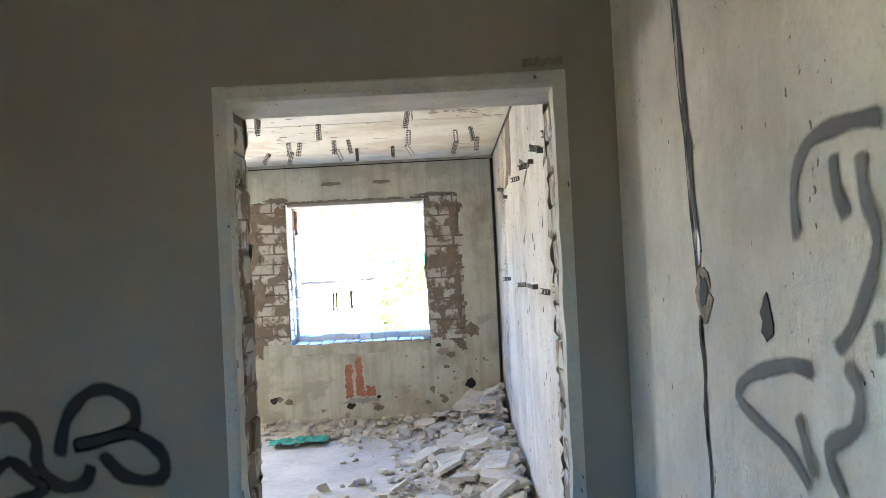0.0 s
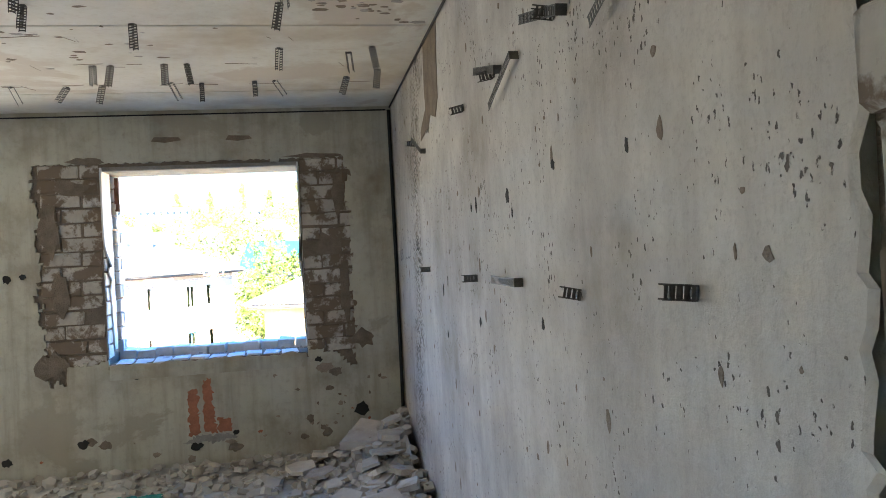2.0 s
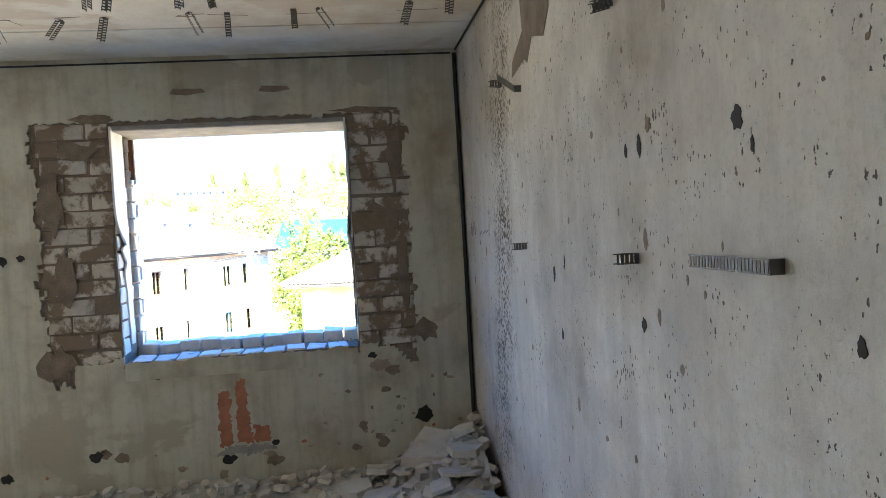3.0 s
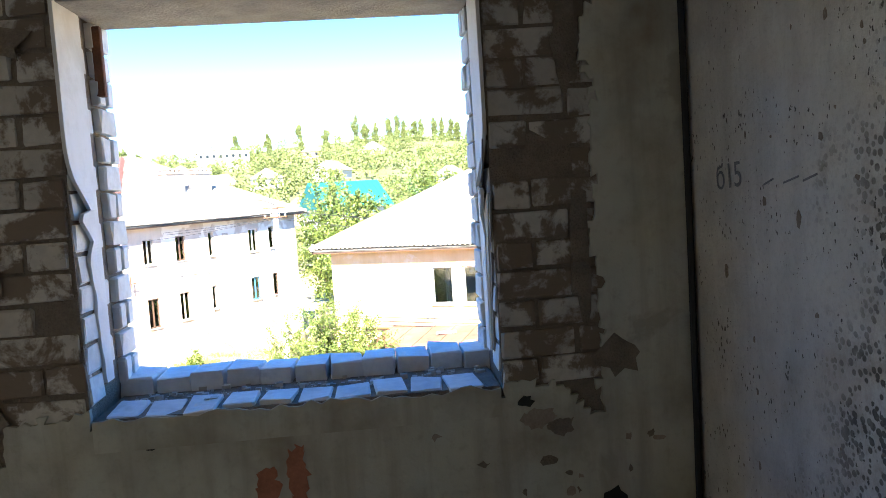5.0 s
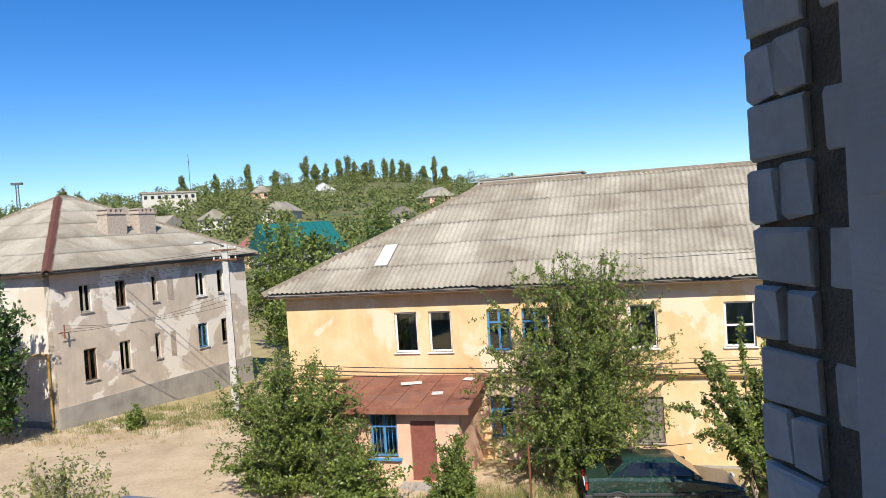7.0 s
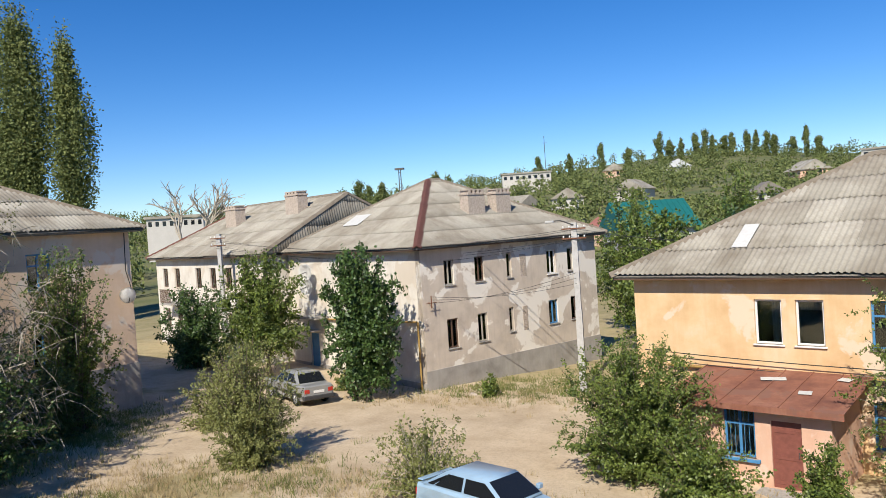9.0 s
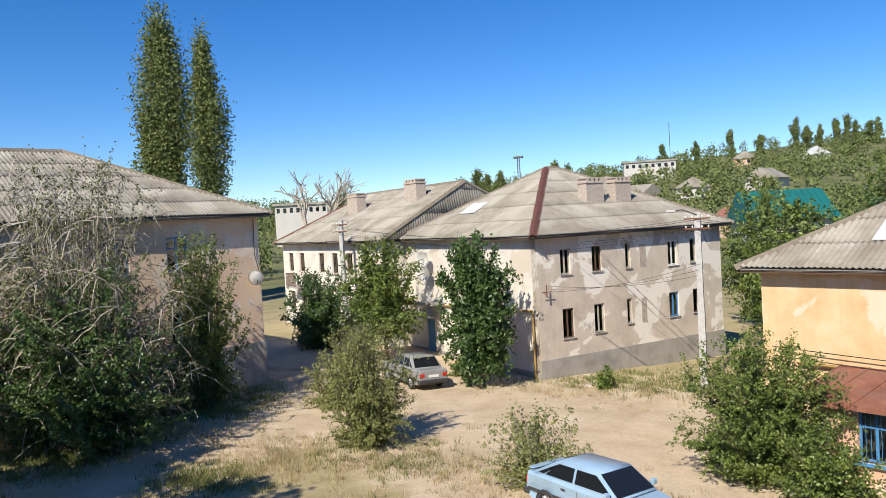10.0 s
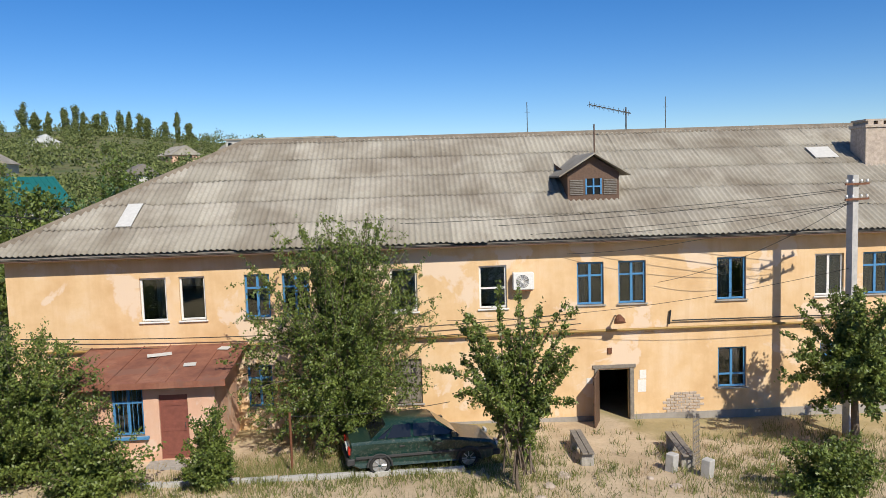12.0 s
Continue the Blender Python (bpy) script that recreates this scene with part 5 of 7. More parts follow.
def plant(name, x, y, height, rx, ry, label, category, mat="leaf", leaves=14000, size=.085, shoots=60, trunk=0.0, trunk_r=.07, seed=0, droop=.3, low=.05, spread=.16, dead=0, bark="bark", top=.75, group="", lean=(0, 0)):
    """A bush or tree of shoots: curved stems fan out to the crown's volume, twigs and leaves along them."""
    rng = np.random.default_rng(seed + 100)
    z0 = ground_z(x, y) - .05
    t = thing(name, pose(x, y, z0), label, category, group)
    stems = bmesh.new()
    pts, wts = [], []
    base = np.array([0, 0, trunk])
    if trunk > 0:
        tb = bmesh.new()
        tube(tb, [(0, 0, 0), (.04, .02, trunk * .4), (0, .03, trunk), (.03, 0, trunk + (height - trunk) * .45)], [trunk_r * 1.3, trunk_r, trunk_r * .85, trunk_r * .3], 9)
        smooth(part("trunk", tb, M[bark], t))
    for k in range(shoots):
        th = rng.uniform(0, 2 * np.pi)
        rr = np.sqrt(rng.uniform(0, 1))
        zz = rng.uniform(low, 1)
        belt = np.sqrt(max(0.05, 1 - ((zz - top * .62) / (1.05 - top * .62 if zz > top * .62 else top * .75)) ** 2))
        end = np.array([np.cos(th) * rx * rr * belt + lean[0] * zz, np.sin(th) * ry * rr * belt + lean[1] * zz, max(trunk, 0) * .85 + (height - trunk * .85) * zz])
        st = base + np.array([rng.normal() * rx * .1, rng.normal() * ry * .1, (rng.uniform(0, .35) * (height - trunk)) if trunk else 0])
        if trunk == 0:
            st[2] = 0
        mid = (st + end) / 2 + np.array([(end[0] - st[0]) * -.15, (end[1] - st[1]) * -.15, .18 * abs(height) * rng.uniform(.2, 1) * (1 - zz * .5)])
        line = []
        for q in np.linspace(0, 1, 7):
            line.append((1 - q) ** 2 * st + 2 * q * (1 - q) * mid + q * q * end)
        line = np.array(line)
        r0 = rng.uniform(.010, .022) * (1 + height / 8)
        tube(stems, [tuple(p) for p in line], [r0 * (1 - .13 * i) for i in range(7)], 4, False)
        m = int(leaves / shoots * rng.uniform(.6, 1.4))
        q = rng.uniform(.22 if trunk == 0 else .35, 1.04, m)
        i = np.clip((q * 6).astype(int), 0, 5)
        f = (q * 6 - i)[:, None]
        p = line[i] * (1 - f) + line[i + 1] * f
        # short side twigs gather the leaves
        nt = 9
        tw = rng.normal(size=(nt, 3)) * spread * np.array([rx, ry, height * .45]) * .9
        tw[:, 2] -= droop * spread * height * .25
        which = rng.integers(0, nt, m)
        along = rng.uniform(0, 1, m)[:, None]
        anchor = (which + .5) / nt * .8 + .2
        ai = np.clip((anchor * 6).astype(int), 0, 5)
        af = (anchor * 6 - ai)[:, None]
        pa = line[ai] * (1 - af) + line[ai + 1] * af
        use = rng.uniform(0, 1, m)[:, None] < .75
        p = np.where(use, pa + tw[which] * along, p) + rng.normal(size=(m, 3)) * size * .8
        p = p[p[:, 2] > .03]
        pts.append(p)
    smooth(part("branchwork", stems, M[bark], t))
    p = np.concatenate(pts)
    me = quads_mesh("crown", p, rng.uniform(.6, 1.25, len(p)) * size, M[mat], rng, droop)
    ob = new("crown", me)
    ob.parent = t
    if dead:
        tw = bmesh.new()
        for k in range(dead):
            j = rng.integers(0, len(p))
            a = p[j]
            d = rng.normal(size=3)
            d[2] = d[2] * .7 - .6
            d /= np.linalg.norm(d)
            l = rng.uniform(.5, 1.4)
            tube(tw, [tuple(a), tuple(a + d * l * .5 + np.array([0, 0, .06])), tuple(a + d * l + np.array([0, 0, -.12 * l]))], [.021, .014, .006], 3, False)
        part("twig_mass", tw, M["twig"], t, "bare grey dry twigs")
    return t


BUSH = "shrub"
plant("bush", -2.3, 31.0, 4.3, 2.7, 2.2, "dense green elm bush beside the rusty porch", BUSH, "leaf", 80000, .052, 190, seed=1)
plant("bush", -0.6, 28.7, 2.1, 1.7, 1.1, "low pale green bush at the kerb before the porch", BUSH, "leaf", 16000, .062, 80, seed=2)
plant("tree", 6.3, 29.2, 7.1, 3.5, 2.6, "spreading elm tree with drooping green foliage by the yellow house", "tree", "leaf", 115000, .048, 250, trunk=0.45, trunk_r=.13, seed=3, droop=1.0, low=.0, spread=.12)
plant("tree", 8.9, 23.7, 5.3, 2.0, 1.7, "young broad-leaved sapling with upright shoots", "tree", "leaf", 24000, .056, 44, low=.3, trunk=.3, trunk_r=.06, seed=4, droop=.2, spread=.06, top=.9)
plant("tree", 19.3, 21.7, 4.7, 2.4, 2.2, "apricot tree with dark trunk and broad leaves", "tree", "leaf", 34000, .07, 70, trunk=1.3, trunk_r=.12, seed=5, droop=.4, spread=.09)
plant("bush", 15.6, 19.7, 1.5, 1.9, 1.2, "low green bush in the yard before the entrance", BUSH, "leaf", 18000, .06, 60, seed=6)
plant("bush", 2.15, 27.75, 2.3, .75, .7, "small leafy bush beside the brown-red door", BUSH, "leaf", 15000, .055, 50, seed=7)
plant("bush", -14.4, 29.6, 4.2, 1.9, 1.8, "feathery pale olive bush at the fork of the lanes", BUSH, "leaf_pale", 46000, .048, 180, seed=8, droop=.1)
plant("bush", -7.9, 27.9, 2.4, 1.75, 1.3, "thin half-dry bush with yellowish twigs", BUSH, "leaf_pale", 9500, .055, 90, seed=9, bark="twig")
plant("tree", -14.8, 40.0, 7.0, 1.95, 1.8, "dense dark green tree grown against the white wall", "tree", "leaf_dark", 46000, .105, 150, trunk=.5, trunk_r=.12, seed=10, droop=.6, low=.0, spread=.14, top=.85)
plant("tree", -22.6, 44.8, 7.0, 2.6, 2.2, "light green tree before the long house", "tree", "leaf", 34000, .10, 110, trunk=1.0, trunk_r=.12, seed=11)
plant("bush", -28.6, 47.2, 5.0, 2.9, 2.3, "dark green bush beside the lane", BUSH, "leaf_dark", 26000, .10, 100, seed=12)
plant("bush", -23.8, 26.2, 10.2, 4.6, 4.0, "huge half-dead bush with grey dry twigs by the lane", BUSH, "leaf_dry", 84000, .058, 270, seed=13, droop=.5, dead=4200, low=.0, top=.8, bark="twig")
plant("bush", -23.9, 32.2, 7.3, 2.1, 1.9, "green elm bush growing into the half-dead bush", BUSH, "leaf", 26000, .072, 110, seed=14)
# dark leaves added low down put the big bush's shade into colour
plant("bush", -23.0, 25.2, 6.0, 4.8, 3.2, "dark green undergrowth put in for the half-dead bush's shade", BUSH, "leaf_dark", 90000, .07, 200, seed=15)
plant("bush", -24.0, 30.6, 3.0, 2.3, 2.4, "dark green scrub added to deepen the half-dead bush's shade", BUSH, "leaf_dark", 42000, .06, 110, seed=19)
plant("bush", -18.5, 34.0, 2.3, 2.0, 1.4, "tangled green bush at the lane's edge", BUSH, "leaf_pale", 9000, .07, 60, seed=16)
plant("bush", -9.4, 41.6, 1.1, .5, .5, "small weed bush at the foot of the grey wall", BUSH, "leaf", 1500, .08, 16, seed=17)
plant("bush", -16.9, 41.9, 1.3, .6, .6, "small weed bush by the white wall", BUSH, "leaf_pale", 1500, .08, 16, seed=18)
# trees kept out of view, added for the shadows they throw on the lane
for k, (x, y, h, r) in enumerate(((-20.5, 14.0, 10.5, 4.0), (-26.5, 17.0, 9.5, 3.6), (-14.5, 13.2, 7.5, 2.4), (-15.5, 11.0, 12.0, 3.0))):
    plant("tree", x, y, h, r, r, "unseen leafy tree added to shade the lane", "tree", "leaf", 36000, .2, 110, trunk=1.6, trunk_r=.15, seed=24 + k, spread=.17)
for k, (x, y, h, r, mt) in enumerate(((-1.5, 47, 8.5, 2.6, "leaf"), (1.8, 50, 9.0, 2.8, "leaf_dark"), (4.5, 55, 10.0, 3.0, "leaf"), (-2.5, 58, 9.0, 3.2, "leaf"), (0.5, 43.0, 5.0, 2.0, "leaf"), (8.5, 62, 11, 3.4, "leaf_dark"), (-4, 66, 10.5, 3.2, "leaf"), (3.5, 70, 12, 3.6, "leaf"), (12, 72, 12, 3.6, "leaf"))):
    plant("tree", x, y, h, r, r, "green tree standing between the two houses", "tree", mt, 17000, .135, 70, trunk=.8, trunk_r=.13, seed=30 + k, spread=.17, low=.0, group="trees between the houses")


M["leaf_far"] = random_island("leaf_far_green", (0.06, 0.09, 0.024), (0.24, 0.27, 0.085), 0.8, 0.45, 0.2)


def poplar(name, x, y, h, r, seed, leaves=9000, size=.3, label="tall slender poplar with upright branches", group="", z=None):
    rng = np.random.default_rng(seed)
    z0 = ground_z(x, y) - .1 if z is None else z
    t = thing(name, pose(x, y, z0), label, "tree", group)
    tb = bmesh.new()
    tube(tb, [(0, 0, 0), (r * .05, 0, h * .4), (0, r * .05, h * .95)], [h * .012, h * .009, h * .002], 7)
    part("trunk", tb, M["bark"], t)
    pts = []
    for k in range(max(14, leaves // 60)):
        z = h * rng.uniform(.06, .95)
        f = z / h
        w = r * (math.sin(min(1, f * 2.6) * math.pi / 2)) * (1 - max(0, f - .72) / .33) * (.75 + .35 * math.sin(f * 9 + seed)) * rng.uniform(.1, 1.15)
        th = rng.uniform(0, 6.28)
        c = np.array([np.cos(th) * w, np.sin(th) * w, z])
        m = leaves // max(14, leaves // 60)
        q = rng.normal(size=(m, 3)) * np.array([r * .2, r * .2, h * .05])
        pts.append(c + q)
    p = np.concatenate(pts)
    ob = new("crown", quads_mesh("crown", p, rng.uniform(.6, 1.3, len(p)) * size, M["leaf_far"], rng, 0))
    ob.parent = t
    return t


poplar("poplar_tree", -58.2, 64.6, 29.5, 2.4, 1, 50000, .17)
poplar("poplar_tree", -54.4, 66.2, 27.0, 1.8, 2, 36000, .17)
poplar("poplar_tree", -60.4, 64.6, 20.0, 2.0, 3, 13000, .23)

# bare tree behind the lane
dt = thing("bare_tree", pose(-48.6, 74.0, ground_z(-48.6, 74)), "bare leafless tree with thin grey branches", "tree")
bm = bmesh.new()
rr = random.Random(8)


def limb(p, d, l, r, depth):
    q = p + d * l
    tube(bm, [tuple(p), tuple((p + q) / 2 + Vector((rr.uniform(-.1, .1), rr.uniform(-.1, .1), 0)) * l), tuple(q)], [r, r * .8, r * .6], 4 if depth else 7, False)
    if depth < 5:
        for k in range(3 if depth < 4 else 2):
            nd_ = (d + Vector((rr.gauss(0, .5), rr.gauss(0, .5), rr.gauss(.1, .3)))).normalized()
            limb(q, nd_, l * rr.uniform(.6, .8), r * .62, depth + 1)


limb(Vector((0, 0, 0)), Vector((0, 0, 1)), 4.4, .42, 0)
part("branchwork", bm, M["twig"], dt)

# ---- far village on the hill ----
def cottage(x, y, w, d, h, rz, wall, roof, label, z=None, rise=.32):
    z0 = (ground_z(x, y) if z is None else z) - .3
    c = thing("cottage", pose(x, y, z0, 0, 0, rz), label, "house", "village houses on the hill")
    hole = [(w * .2, w * .2 + 1.1, h * .35, h * .35 + 1.3), (w * .6, w * .6 + 1.1, h * .35, h * .35 + 1.3)]
    wl_ = part("wall", slab_with_holes(w, h, .3, hole), M[wall], c)
    wl_.matrix_local = Matrix.Translation((-w / 2, -d / 2, 0))
    part("wall", bbox(-w / 2, -d / 2 + .305, 0, w / 2, d / 2, h), M[wall], c)
    for a in hole:
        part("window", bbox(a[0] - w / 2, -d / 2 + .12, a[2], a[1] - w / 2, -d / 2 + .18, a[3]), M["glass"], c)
    bm = bmesh.new()
    o, e = .5, w * rise
    prism(bm, [(-w / 2 - o, -d / 2 - o, h - .15), (w / 2 + o, -d / 2 - o, h - .15), (0, -d / 2 - o, h + e)], (0, d + 2 * o, 0))
    part("roof", bm, M[roof], c)
    return c


M["roof_pale"] = simple("pale_tin_roof", (0.55, 0.56, 0.57), 0.6, 0, 0.2, 1.0)
M["roof_teal"] = simple("teal_metal_roof", (0.010, 0.125, 0.12), 0.5, 0, 0.2, .6)
M["roof_red"] = simple("dull_red_roof", (0.33, 0.13, 0.10), 0.8, 0, 0.25, .8)
M["far_white"] = simple("white_far_wall", (0.52, 0.49, 0.45), 0.9, 0, 0.12, .4)
rng = random.Random(77)
for x, y, w, rz, wall, roof in ((-26.5, 198, 9, 10, "far_white", "slate"), (-10.5, 205, 9, -15, "far_white", "slate"), (17, 179, 8, 5, "far_white", "timber_grey"), (-9.8, 140, 10, 40, "pink", "roof_red"), (-38, 190, 9, 60, "far_white", "slate"), 
                                (36, 250, 10, 15, "pink", "slate"), (44, 196, 9, 60, "far_white", "roof_pale"), (-55, 230, 9, 20, "far_white", "slate"), (0, 300, 10, 10, "far_white", "roof_pale"), (-24, 320, 10, 10, "pink", "slate"), (60, 290, 12, 5, "far_white", "slate")):
    cottage(x, y, w * .85, w, 2.9, rz, wall, roof, "small village house with pitched roof among trees")
teal = thing("teal_roofed_building", pose(-4.6, 114, -3.1, 0, 0, 22), "long low building with a teal metal roof", "building")
tz = 6.0
part("wall", bbox(-4.7, -5, -3.5, 4.7, 5, tz - 3.2), M["far_white"], teal)
bm = bmesh.new()
prism(bm, [(-5.2, -5.8, tz - 3.3), (-5.2, 5.8, tz - 3.3), (-5.2, 0, tz + .45)], (10.4, 0, 0))
part("roof", bm, M["roof_teal"], teal)
for k in range(14):
    part("roof_seam", bars(([(-4.9 + k * .75, -5.75, tz - 3.26), (-4.9 + k * .75, 0, tz + .51)], .03), seg=4), M["roof_teal"], teal)


def block(name, x, y, z, w, d, h, rz, mat, label, rows_=1, cols=8, flat=True):
    b = thing(name, pose(x, y, z, 0, 0, rz), label, "building")
    hs = [(w * (c + .25) / cols, w * (c + .75) / cols, h * (r + .3) / rows_, h * (r + .75) / rows_) for r in range(rows_) for c in range(cols)]
    o = part("wall", slab_with_holes(w, h + 10, .3, [(a, b_, c + 10, e + 10) for a, b_, c, e in hs]), M[mat], b)
    o.matrix_local = Matrix.Translation((-w / 2, 0, -10))
    part("wall", bbox(-w / 2, .305, -10, w / 2, d, h), M[mat], b)
    for a in hs:
        part("window", bbox(a[0] - w / 2, .12, a[2], a[1] - w / 2, .2, a[3]), M["glass"], b)
    part("roof", bbox(-w / 2 - .4, -.4, h + .003, w / 2 + .4, d + .4, h + .5), M["slate"], b)
    return b


block("school_building", -50, 272, 15.9, 17, 10, 2.6, 14, "far_white", "white flat-roofed building on the hill's brow")
block("long_shed", 66, 246, 13.2, 34, 9, 2.6, -28, "far_white", "long pale shed on the skyline", 1, 14)
block("flat_block", -98, 140, 4.9, 11, 8, 2.2, 30, "far_white", "pale flat-roofed building behind the bare tree")
block("flat_block", -88, 150, 4.6, 7, 6, 1.8, 25, "far_white", "low pale building behind the bare tree", 1, 3)
mast = thing("floodlight_mast", pose(-69.8, 197.4, 0.5), "thin lattice mast with a lamp platform", "mast")
part("pole", bars(([(-.5, 0, 0), (-.25, 0, 17)], .12), ([(.5, 0, 0), (.25, 0, 17)], .12), *[([(-.4, 0, z), (.4, 0, z + .8)], .06) for z in range(1, 17)], seg=5), M["steel"], mast)
part("platform", bbox(-1.2, -.5, 17, 1.2, .5, 17.5), M["steel"], mast)
for x, y, z, h in ((-46, 290, 20, 13), (112.9, 176.8, 8, 13), (150, 165, 8, 14)):
    a = thing("antenna_mast", pose(x, y, z), "thin grey aerial mast on the skyline", "mast")
    part("pole", bars(([(0, 0, 0), (0, 0, h)], .11), ([(-.8, 0, h * .8), (.8, 0, h * .8)], .05), seg=5), M["steel"], a)
# skyline poplars
sky_row = [(-31.5, 360), (-20, 362), (-6, 365), (-2, 366), (3, 366), (9, 365), (13, 364), (16, 366), (21, 364), (24, 366), (30, 364), (34, 366), (38, 365), (41, 364), (48, 362), (53, 360), (-45, 350), (-58, 345), (58, 361)]
for k, (x, y) in enumerate(sky_row):
    rg = random.Random(k)
    poplar("poplar_tree", x, y, rg.uniform(8.5, 14.0), rg.uniform(1.4, 2.3), 50 + k, 2600, .40, "slender poplar on the skyline", "poplars on the skyline", ground_z(x, y) - 1.0)
for k, (x, y, h) in enumerate(((67, 250, 9), (70, 250, 9.5), (84, 242, 6), (90, 238, 8), (-88, 200, 12), (-84, 203, 13.5), (-80, 200, 12), (-78, 205, 12), (-62, 203, 13), (-59, 205, 12), (-108, 170, 10), (-104, 175, 9), (120, 215, 7), (128, 210, 6), (134, 205, 6), (56, 252, 9))):
    poplar("poplar_tree", x, y, h, h * .15, 90 + k, 2000, .38, "slender poplar on the skyline", "poplars on the skyline", ground_z(x, y) - .5)


def far_woods():
    """The gardens' trees over the hill as clumps of leaves."""
    rng = np.random.default_rng(3)
    pts, size = [], []
    for k in range(2300):
        az = rng.uniform(-64, 78)
        d = 78 + 330 * rng.uniform(0, 1) ** .8
        x, y = -math.sin(radians(az)) * d, math.cos(radians(az)) * d
        if 100 < d < 125 and abs(x + 4) < 10:
            continue
        if d < 92 and -60 < x < -40 or (abs(x + 98) < 20 and abs(y - 140) < 22):
            continue
        h, r = rng.uniform(2.5, 6.5) * (1.15 if d < 150 else 1), rng.uniform(1.6, 3.8)
        m = 220 if d < 170 else 120
        z0 = ground_z(x, y)
        u = rng.normal(size=(m, 3))
        u /= np.linalg.norm(u, axis=1)[:, None]
        u *= rng.uniform(.55, 1.05, (m, 1))
        lobes = 1 + .3 * np.sin(u[:, :1] * 7 + k) * np.cos(u[:, 1:2] * 5)
        p = np.array([x, y, z0 + h * .5]) + u * lobes * np.array([r, r, h * .52])
        pts.append(p)
        size.append(np.full(m, .42 if d < 170 else .58))
    p, s = np.concatenate(pts), np.concatenate(size)
    ob = new("far_trees", quads_mesh("far_trees", p, s * rng.uniform(.6, 1.3, len(s)), M["leaf_far"], rng, 0, 1.3))
    tagged(ob, "green garden trees scattered over the far hill", "trees", kind="stuff")


far_woods()


def grass(name, blobs_, n, mat, label, hmin, hmax, seed):
    rng = np.random.default_rng(seed)
    V, F = [], []
    wsum = sum(b[4] for b in blobs_)
    for x0, y0, rx, ry, w in blobs_:
        for k in range(int(n * w / wsum)):
            if k % 16 == 0:
                tx, ty, th_ = x0 + rng.normal() * rx, y0 + rng.normal() * ry, rng.uniform(.45, 1.0)
            x, y = tx + rng.normal() * .13, ty + rng.normal() * .13
            h = rng.uniform(hmin, hmax) * th_
            z = ground_z(x, y) + .05 * fbm(x * .35, y * .35) - .02
            th = rng.uniform(0, 3.14)
            wx, wy = math.cos(th) * .011, math.sin(th) * .011
            lx, ly = rng.normal() * h * .35, rng.normal() * h * .35
            i = len(V)
            V += [(x - wx, y - wy, z), (x + wx, y + wy, z), (x + lx, y + ly, z + h)]
            F.append((i, i + 1, i + 2))
    me = bpy.data.meshes.new(name)
    me.from_pydata(V, [], F)
    me.materials.append(M[mat])
    tagged(new(name, me), label, "grass", kind="stuff")


grass("dry_grass", [(-13, 28.2, 2.6, 1.3, 2), (-16.5, 27.6, 2.0, 1.0, 1.2), (-8, 28, 1.6, 1.2, 1.4), (-16.6, 26.0, 1.3, 1.1, 1.2), (5, 28.7, 3, .9, 1.6), (-6, 43.5, 3.5, 1.6, 1.6), (-11, 40.5, 2.5, 1.0, 1.2), (16, 22.5, 2.5, 1.6, 1.2), (-1.5, 27.0, 2.2, .8, 1.2), (3.2, 28.6, 1.5, .6, 1)], 21000, "grass_dry", "dry yellow grass tufts in the yard", .08, .34, 1)
# clumps before the half-dead bush are added to darken its shaded ground
grass("weeds", [(-5, 44.5, 3.0, 1.8, 2), (-9, 43, 2.2, 1.2, 1.4), (-22.6, 31.0, 1.2, 2.0, 2), (-24.3, 34, 1.2, 1.8, 1.6), (6.5, 27.6, 2.4, 1.2, 1), (9.5, 24.6, 1.5, 1.3, 1.4), (17, 22.0, 2.5, 1.5, 1.6), (-24.5, 23, 2, 2, 1.4), (-22.6, 24.5, 0.9, 1.4, 2), (-16.9, 24.6, 0.9, .8, 1.2), (3.0, 28.2, 2.2, .7, 1.6), (7.5, 26.8, 2.5, .8, 1.8), (16.5, 21.0, 3.0, 1.2, 2), (-12.8, 28.6, 2, 1.2, 1)], 62000, "grass_green", "green weeds along walls and lanes", .08, .42, 2)


# ---- yellow house: entrance, porch, dormer and fittings ----
part("plinth", slab_with_holes(YLEN, 2.35, 0.05, [(18.98, 20.12, -7.1, -6.65)], -9.0), M["plinth"], yh, "grey cement plinth").matrix_local = Matrix.Translation((0, -.045, 0))
ent = new("entrance")
ent.parent = yh
ent.matrix_local = Matrix.Translation((18.98, 0, -7.1))
bm = bmesh.new()
for a in ((-.10, -.05, 0, .04, .12, 2.05), (1.10, -.05, 0, 1.24, .12, 2.05), (-.16, -.06, 2.052, 1.30, .12, 2.17)):
    box(bm, *a, bevel=.01)
part("door_frame", bm, M["timber_grey"], ent, "weathered wooden door frame")
bm = bbox(0, 0, 0, .95, .05, 1.98, bevel=.008)
for z in (.25, 1.0, 1.7):
    box(bm, .06, -.025, z, .89, -.002, z + .12)
leaf = part("door", bm, M["timber_brown"], ent, "brown plank door standing open")
leaf.matrix_local = Matrix.Translation((.02, -.02, .02)) @ pose(0, 0, 0, 0, 0, -112)
part("door_step", bbox(-.2, -.75, -.12, 1.35, -.06, .03, bevel=.02), M["concrete"], ent)
# near-black sheet at the back of the hall paints its shade
part("hall_shade_sheet", bbox(-.6, 4.2, 0, 1.8, 4.22, 2.4), M["dark"], ent)
part("lamp_plate", bbox(.35, -.05, 2.55, .5, -.0, 2.75, bevel=.01), M["rust"], ent, "small rusty plate above the door")
